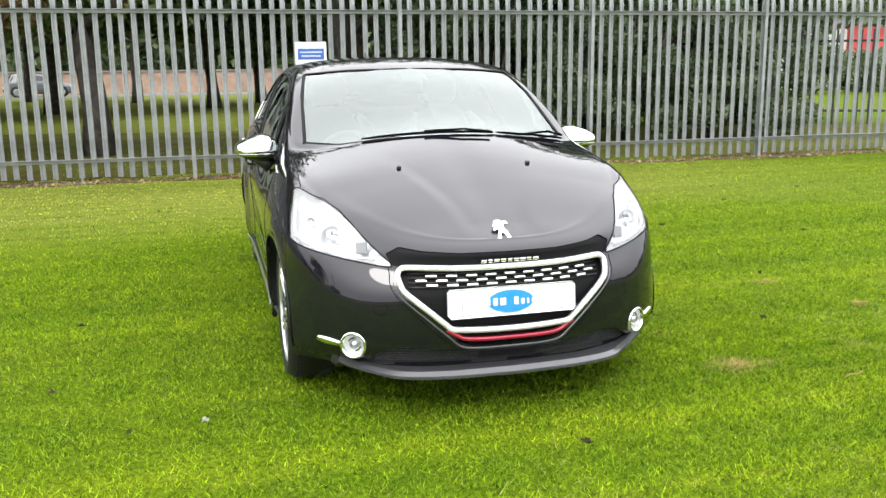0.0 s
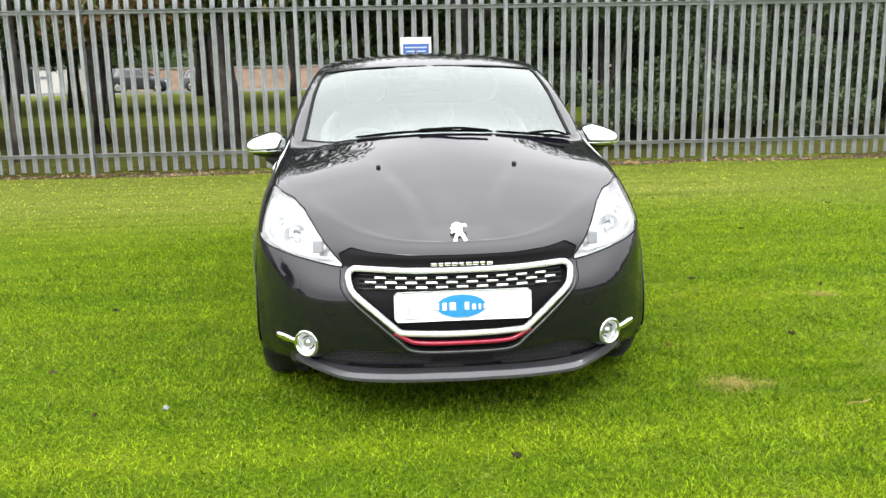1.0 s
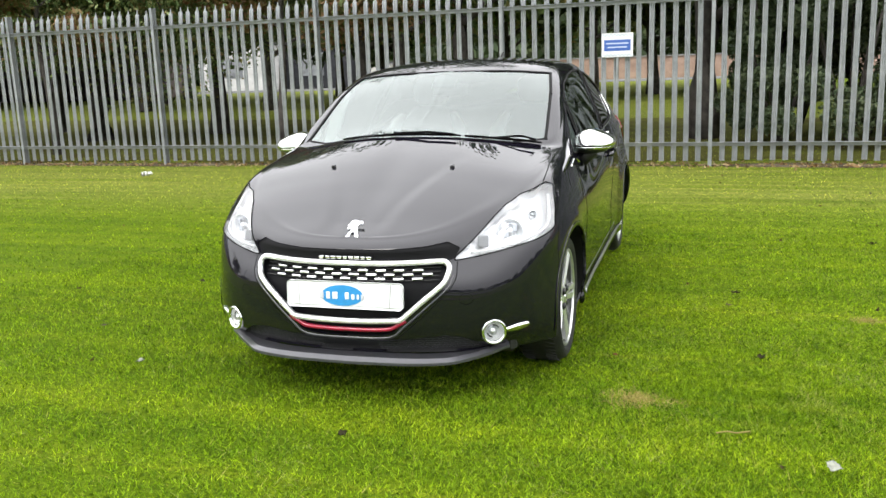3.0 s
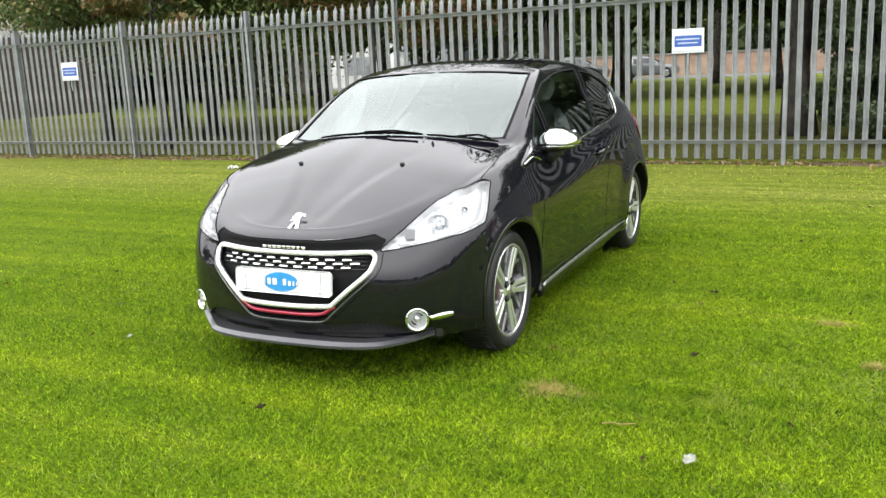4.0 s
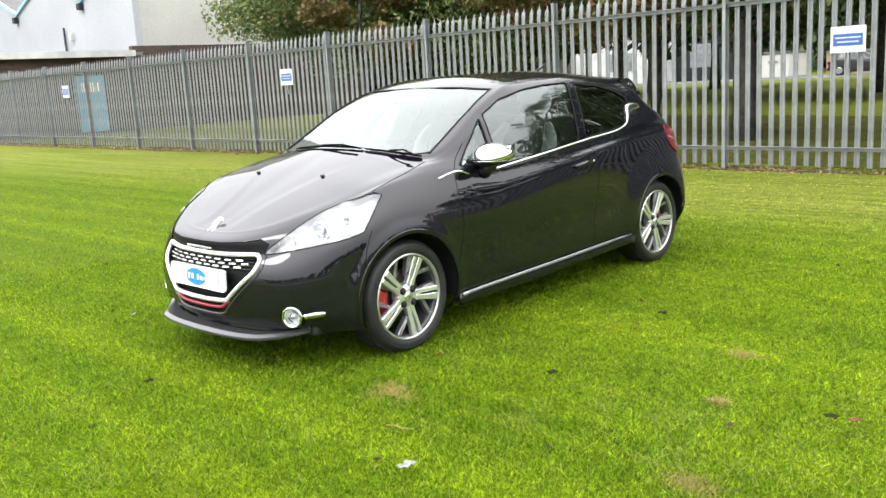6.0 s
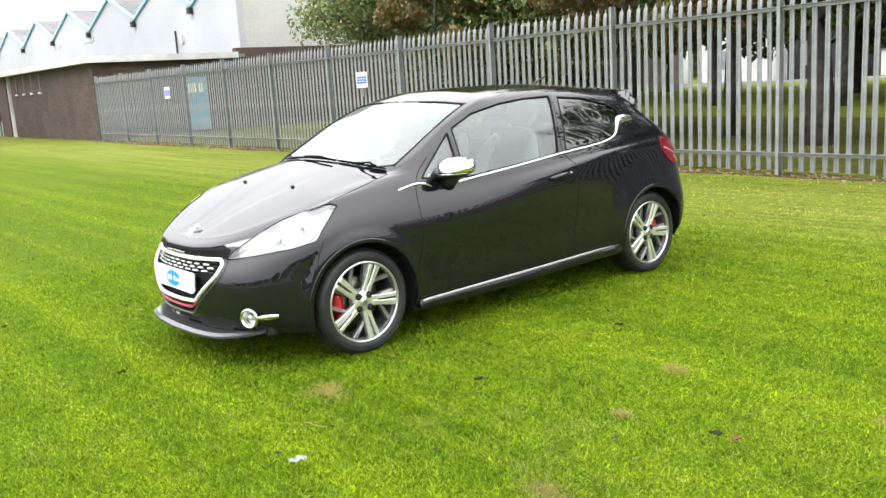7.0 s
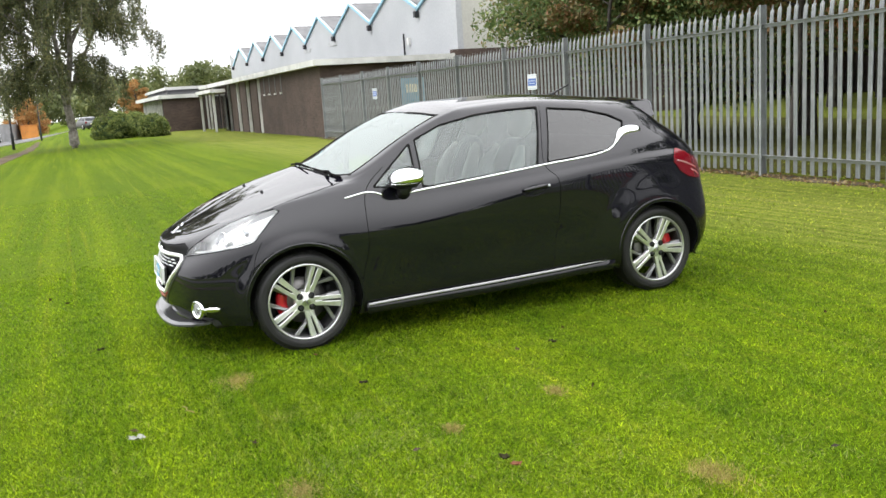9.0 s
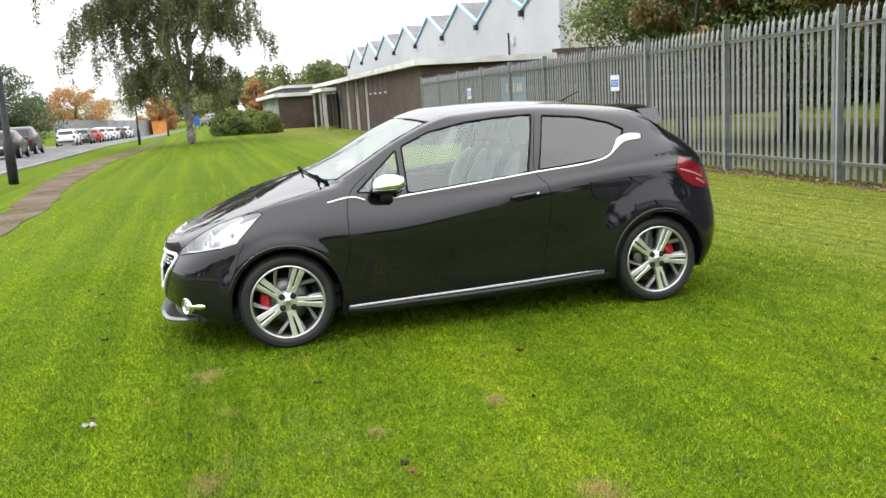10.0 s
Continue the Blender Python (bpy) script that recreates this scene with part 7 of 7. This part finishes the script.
wall_box("frame", AX, AX + .03, 10.82, 12.05, .04, 2.32, TRIM, door)
for i in range(5):
    wall_box("lit_pane", AX + .05, AX + .056, 11.08 + i * .15, 11.18 + i * .15, 1.62, 1.98, LIT_PANE, door, "pale yellow window pane")

factory = thing("factory", "white saw-tooth factory with sky-blue roof edging", "building")
GY = 14.0
peaks = [-31.3 - 7.22 * i for i in range(8)]
outline = [(-30.5, 0), (-30.5, 6.7)]
for p in peaks:
    outline += [(p, 7.05), (p - 3.65, 5.62)]
outline = outline[:-1] + [(-85.0, 6.2), (-87.3, 6.9), (-87.3, 0)]
prism(outline, .25, CLADDING, "gable_wall", factory, "pale grey-white gable wall", Matrix(((1, 0, 0, 0), (0, 0, 1, GY), (0, 1, 0, 0), (0, 0, 0, 1))))
wall_box("side_wall", -30.8, -30.45, GY + .26, 48, 3.3, 11.5, CLADDING_SIDE, factory, "grey rendered side wall")
wall_box("side_wall_edge", -30.9, -30.4, GY - .04, GY + .24, 3.2, 11.4, CLADDING, factory)
for i, p in enumerate(peaks):
    for a, b in (((p, 7.05), (p - 3.65, 5.62)), ((p, 7.05), (p + 3.57, 5.62))):
        if b[0] > -30.4 or b[0] < -86:
            continue
        d = math.hypot(b[0] - a[0], b[1] - a[1])
        ang = math.atan2(b[1] - a[1], b[0] - a[0])
        bm = box_bm((d + .1, .10, .14), (d / 2, 0, .02))
        bmesh.ops.transform(bm, matrix=Matrix.Translation((a[0], GY - .06, a[1])) @ Matrix.Rotation(-ang, 4, "Y"), verts=bm.verts)
        part("blue_edge", bm, BLUE_EDGE, factory, "sky-blue roof edge trim")
        bm = box_bm((d, 30, .10), (d / 2, 15.2, -.02))
        bmesh.ops.transform(bm, matrix=Matrix.Translation((a[0], GY, a[1])) @ Matrix.Rotation(-ang, 4, "Y"), verts=bm.verts)
        part("roof_slope", bm, ROOF_FELT, factory)
    wall_box("rainwater_head", p - 3.78, p - 3.5, GY - .22, GY - .02, 5.22, 5.5, DARK_STEEL, factory, "dark rainwater hopper")
wall_box("wall_box", -36.4, -36.15, GY - .15, GY, 4.0, 4.35, WHITE_BOARD, factory)
wall_box("wall_pipe", -36.95, -36.88, GY - .12, GY - .05, 3.5, 4.6, DARK_STEEL, factory)
for x in (-56.3, -49.9):
    wall_box("faded_sign", x - 1.0, x + 1.0, GY - .03, GY, 4.95, 5.2, FADED, factory, "faded grey lettering")

# what stands beyond the far lawn
low = thing("low_wall", "long low reddish brick wall beyond the service road", "wall")
wall_box("brickwork", -20.5, 30, 62.5, 62.8, 0, 1.55, PINK_BRICK, low)
wall_box("coping", -20.5, 30, 62.4, 62.9, 1.552, 1.65, KERB, low)
for i, (x0, x1, y, h, m, lab) in enumerate(((-60, -31.0, 42, 4.4, BROWN_PANEL, "brown panelled store"), (-42.4, -38.4, 54, 3.3, WHITE_SHEET, "white box trailer"), (-36.6, -30.2, 56, 3.4, WHITE_BOARD, "weathered white storage unit"),
                                            (-23.4, -21.4, 58, 1.7, CLADDING_SIDE, "small white storage unit"), (-30.4, -24.6, 58, 3.9, DARK_STEEL, "dark blue storage unit"))):
    u = thing("storage_unit", lab + " behind the trees", "shed")
    wall_box("shell", x0, x1, y, y + 4, 0, h, m, u, "", .05)
    wall_box("roof", x0 - .1, x1 + .1, y - .1, y + 4.1, h + .003, h + .12, ROOF_FELT, u)
    if m is WHITE_SHEET:
        wall_box("undercarriage", x0 + .05, x1 - .05, y - .06, y - .004, 0, .95, GRILLE_BLACK, u)
    wall_box("shutter", x0 + .25 * (x1 - x0), x0 + .6 * (x1 - x0), y - .04, y - .002, 1.0, h * .7, GALV, u)
shop = thing("red_building", "red and white building far behind the fence", "building")
wall_box("base_wall", 36.2, 60, 40, 46, 0, 1.9, BROWN_PANEL, shop)
wall_box("red_wall", 36.2, 60, 40, 46, 1.902, 3.8, RED_WALL, shop)
wall_box("white_annex", 33.0, 36.19, 40.5, 45, 0, 3.5, WHITE_BOARD, shop)
wall_box("roof", 36.0, 60.2, 39.8, 46.2, 3.803, 4.1, ROOF_FELT, shop)
ware = thing("warehouse", "white warehouse beyond the parked cars", "building")
wall_box("wall", -160, -143, -19.5, -9.4, -2.2, 4.5, WHITE_SHEET, ware)
wall_box("roof", -160.4, -142.6, -19.9, -9.0, 4.503, 4.7, WHITE_SHEET, ware)
yardf = thing("sheet_fence", "grey corrugated sheet fence along the road", "fence")
for i in range(30):
    a = Vector((-93.0, -15.9, 0)).lerp(Vector((-125.7, -6.9, 0)), i / 30)
    bm = box_bm((1.17, .05, 3.1 if i > 14 else 3.3), (0, 0, 0), .004)
    bmesh.ops.transform(bm, matrix=Matrix.Translation((a.x, a.y, .12 - .02 * i)) @ Matrix.Rotation(math.atan2(9.0, -32.7), 4, "Z"), verts=bm.verts)
    part("sheet", bm, GALV if i < 13 else STORE_GREY, yardf)
skip = thing("orange_container", "orange container beside the road", "container")
wall_box("shell", -123, -120, -7.7, -5.7, -1.2, .85, ORANGE, skip, "", .04)
wall_box("lid", -123.1, -119.9, -7.8, -5.6, .853, .95, ORANGE, skip)
board = thing("blue_board", "blue board standing on the lawn", "sign")
wall_box("panel", -93.9, -93.8, -2.1, -1.5, .3, 1.4, NOTICE_BLUE, board)
for y in (-2.0, -1.6):
    wall_box("leg", -93.89, -93.81, y - .04, y + .04, -.3, .3, DARK_STEEL, board)

# second, dark fence behind the corner
dark = thing("dark_fence", "dark steel fence behind the palisade fence", "fence")
DP = member_mesh("dark_pale", [((.05, .01, 2.1), (0, 0, 1.1), 0)], DARK_STEEL)
for i in range(34):
    linked("pale", DP, dark, Matrix.Translation((9.2 + i * .22, 14.0 - i * .12, 0)))
for z in (.35, 1.9):
    bm = box_bm((8.4, .04, .05), (0, 0, 0))
    bmesh.ops.transform(bm, matrix=Matrix.Translation((12.9, 12.0 + .03, z)) @ Matrix.Rotation(math.atan(-.12 / .22), 4, "Z"), verts=bm.verts)
    part("rail", bm, DARK_STEEL, dark)


# ---- street lamps and posts ----
def lamp_post(x, y, h, r, label, dark_base=True):
    t = thing("street_lamp", label, "lamp post", "", Matrix.Translation((x, y, ground_z(x, y))))
    v, f = tube([(0, 0, -.05), (0, 0, h * .2), (.02, 0, h * .21), (.05, .02, h)], 0, 12, False, [r * 1.5, r * 1.5, r, r * .7])
    mesh_of("pole", v, f, DARK_STEEL, t)
    part("lantern", box_bm((.5, .18, .10), (.3, 0, h + .02), .03), GALV, t)
    return t


lamp_post(-18.37, -6.38, 5.5, .085, "dark steel lamp post with thick base beside the footpath")
lamp_post(-55.7, -5.56, 4.9, .06, "dark steel lamp post beside the footpath")
lamp_post(-81.6, -4.5, 3.6, .06, "dark steel lamp post beside the footpath")


# ---- parked cars along the road ----
def parked_car(x, y, yaw, paint, tall, label):
    """A hatchback or estate, lofted from rounded plans at rising heights, with glass, wheels and lamps."""
    t = thing("parked_car", label, "car", "cars parked along the road", Matrix.Translation((x, y, ground_z(x, y) + .014)) @ Matrix.Rotation(yaw, 4, "Z"))
    up = 1 + tall
    levels = np.array([(.20, -1.95, 1.95, .78), (.34, -2.08, 2.08, .86), (.60, -2.12, 2.10, .88), (.78, -2.08, 1.98, .88), (.90 * up, -2.00, 1.25, .86), (.96 * up, -1.96, 1.05, .84), (1.38 * up, -1.62, .22, .68), (1.45 * up, -1.45, .02, .62), (1.485 * up, -1.1, -.25, .48)])

    def plan(z, grow=0.0, angles=np.linspace(0, 2 * math.pi, 33)[:-1]):
        rear, front, half = (np.interp(z, levels[:, 0], levels[:, k]) for k in (1, 2, 3))
        c, s_ = np.cos(angles), np.sin(angles)
        c, s_ = np.sign(c) * np.abs(c) ** .42, np.sign(s_) * np.abs(s_) ** .42
        return [((front + rear) / 2 + a * ((front - rear) / 2 + grow), b * (half + grow), z) for a, b in zip(c, s_)]

    v = [p for z in levels[:, 0] for p in plan(z)]
    n, k = len(levels), 32
    f = [(q * k + c, q * k + (c + 1) % k, q * k + k + (c + 1) % k, q * k + k + c) for q in range(n - 1) for c in range(k)]
    f += [tuple(range(k))[::-1], tuple((n - 1) * k + c for c in range(k))]
    mesh_of("body", v, f, paint, t, "", True)
    for name, a0, a1, z0, z1 in (("windscreen", -.62, .62, .99, 1.36), ("rear_window", math.pi - .66, math.pi + .66, 1.02, 1.34), ("side_window", .95, 1.62, 1.0, 1.35), ("side_window", 1.68, 2.25, 1.0, 1.35), ("side_window", -1.62, -.95, 1.0, 1.35), ("side_window", -2.25, -1.68, 1.0, 1.35)):
        angles = np.linspace(a0, a1, 9)
        lo, hi = plan(z0 * up, .008, angles), plan(z1 * up, .008, angles)
        mid = plan((z0 + z1) / 2 * up, .008, angles)
        f = [(q, q + 1, q + 10, q + 9) for q in range(8)] + [(q + 9, q + 10, q + 19, q + 18) for q in range(8)]
        mesh_of(name, lo + mid + hi, f, DARK_PANE, t)
    for s in (1, -1):
        for wx in (-1.30, 1.30):
            v, f = lathe([(.0001, .0), (.355, .0), (.355, -.05)], "y", 24)
            mesh_of("wheel_arch", [(a + wx, b * s + s * .885, c + .33) for a, b, c in v], f, GRILLE_BLACK, t)
            v, f = lathe([(.0001, .05), (.20, .05), (.22, .09), (.31, .09), (.32, -.09), (.0001, -.09)], "y", 24)
            wheel_ob = mesh_of("wheel", [(a + wx, b * s + s * .80, c + .32) for a, b, c in v], f, RUBBER, t)
            v, f = lathe([(.0001, .092), (.05, .096), (.07, .090), (.18, .098), (.205, .100), (.21, .09)], "y", 20)
            mesh_of("rim", [(a + wx, b * s + s * .80, c + .32) for a, b, c in v], f, SATIN, wheel_ob, "silver wheel rim")
        part("tail_lamp", box_bm((.16, .20, .22), (-1.99, s * .68, .82), .03, None, 2), TAIL, t, "red tail lamp")
        part("headlight", box_bm((.26, .26, .14), (1.86, s * .64, .70), .04, None, 2), REFLECTOR, t)
        part("door_mirror", box_bm((.10, .16, .12), (.82, s * .92, 1.0 * up), .03, None, 2), paint, t)
    part("rear_bumper", box_bm((.10, 1.35, .16), (-2.09, 0, .42), .03, None, 2), TRIM, t)
    part("number_plate", box_bm((.02, .50, .11), (-2.135, 0, .62), .004), LIT_PANE, t, "plain yellow plate")
    return t


CAR_PAINTS = {"white": plain("white_paint", (.78, .79, .80), .3, 0, .3), "grey": plain("grey_paint", (.12, .125, .13), .35, .2, .3), "dark": plain("dark_paint", (.03, .032, .036), .35, .1, .25), "red": plain("red_paint", (.45, .02, .02), .3, 0, .3)}
for i, (x, y, c, tall) in enumerate(((-45.0, -11.6, "dark", 0), (-52.9, -12.1, "dark", .14), (-79.1, -13.0, "white", 0), (-85.2, -12.45, "grey", 0), (-90.7, -12.15, "red", -.04), (-96.3, -11.9, "white", .03), (-101.9, -11.45, "white", 0), (-107.4, -11.2, "dark", 0), (-113.0, -10.75, "white", 0), (-118.5, -10.25, "dark", .06))):
    parked_car(x, y, radians(181 - max(i - 2, 0) * .9), CAR_PAINTS[c], tall, {"white": "white", "grey": "grey", "dark": "dark grey", "red": "red"}[c] + " car parked beside the road")
parked_car(-109.8, -.1, radians(200), CAR_PAINTS["grey"], 0, "grey car parked near the low building")
parked_car(-16.0, 56.8, radians(5), CAR_PAINTS["dark"], .1, "dark grey car parked on the service road")
parked_car(-11.2, 57.0, radians(5), CAR_PAINTS["grey"], 0, "grey car parked on the service road")
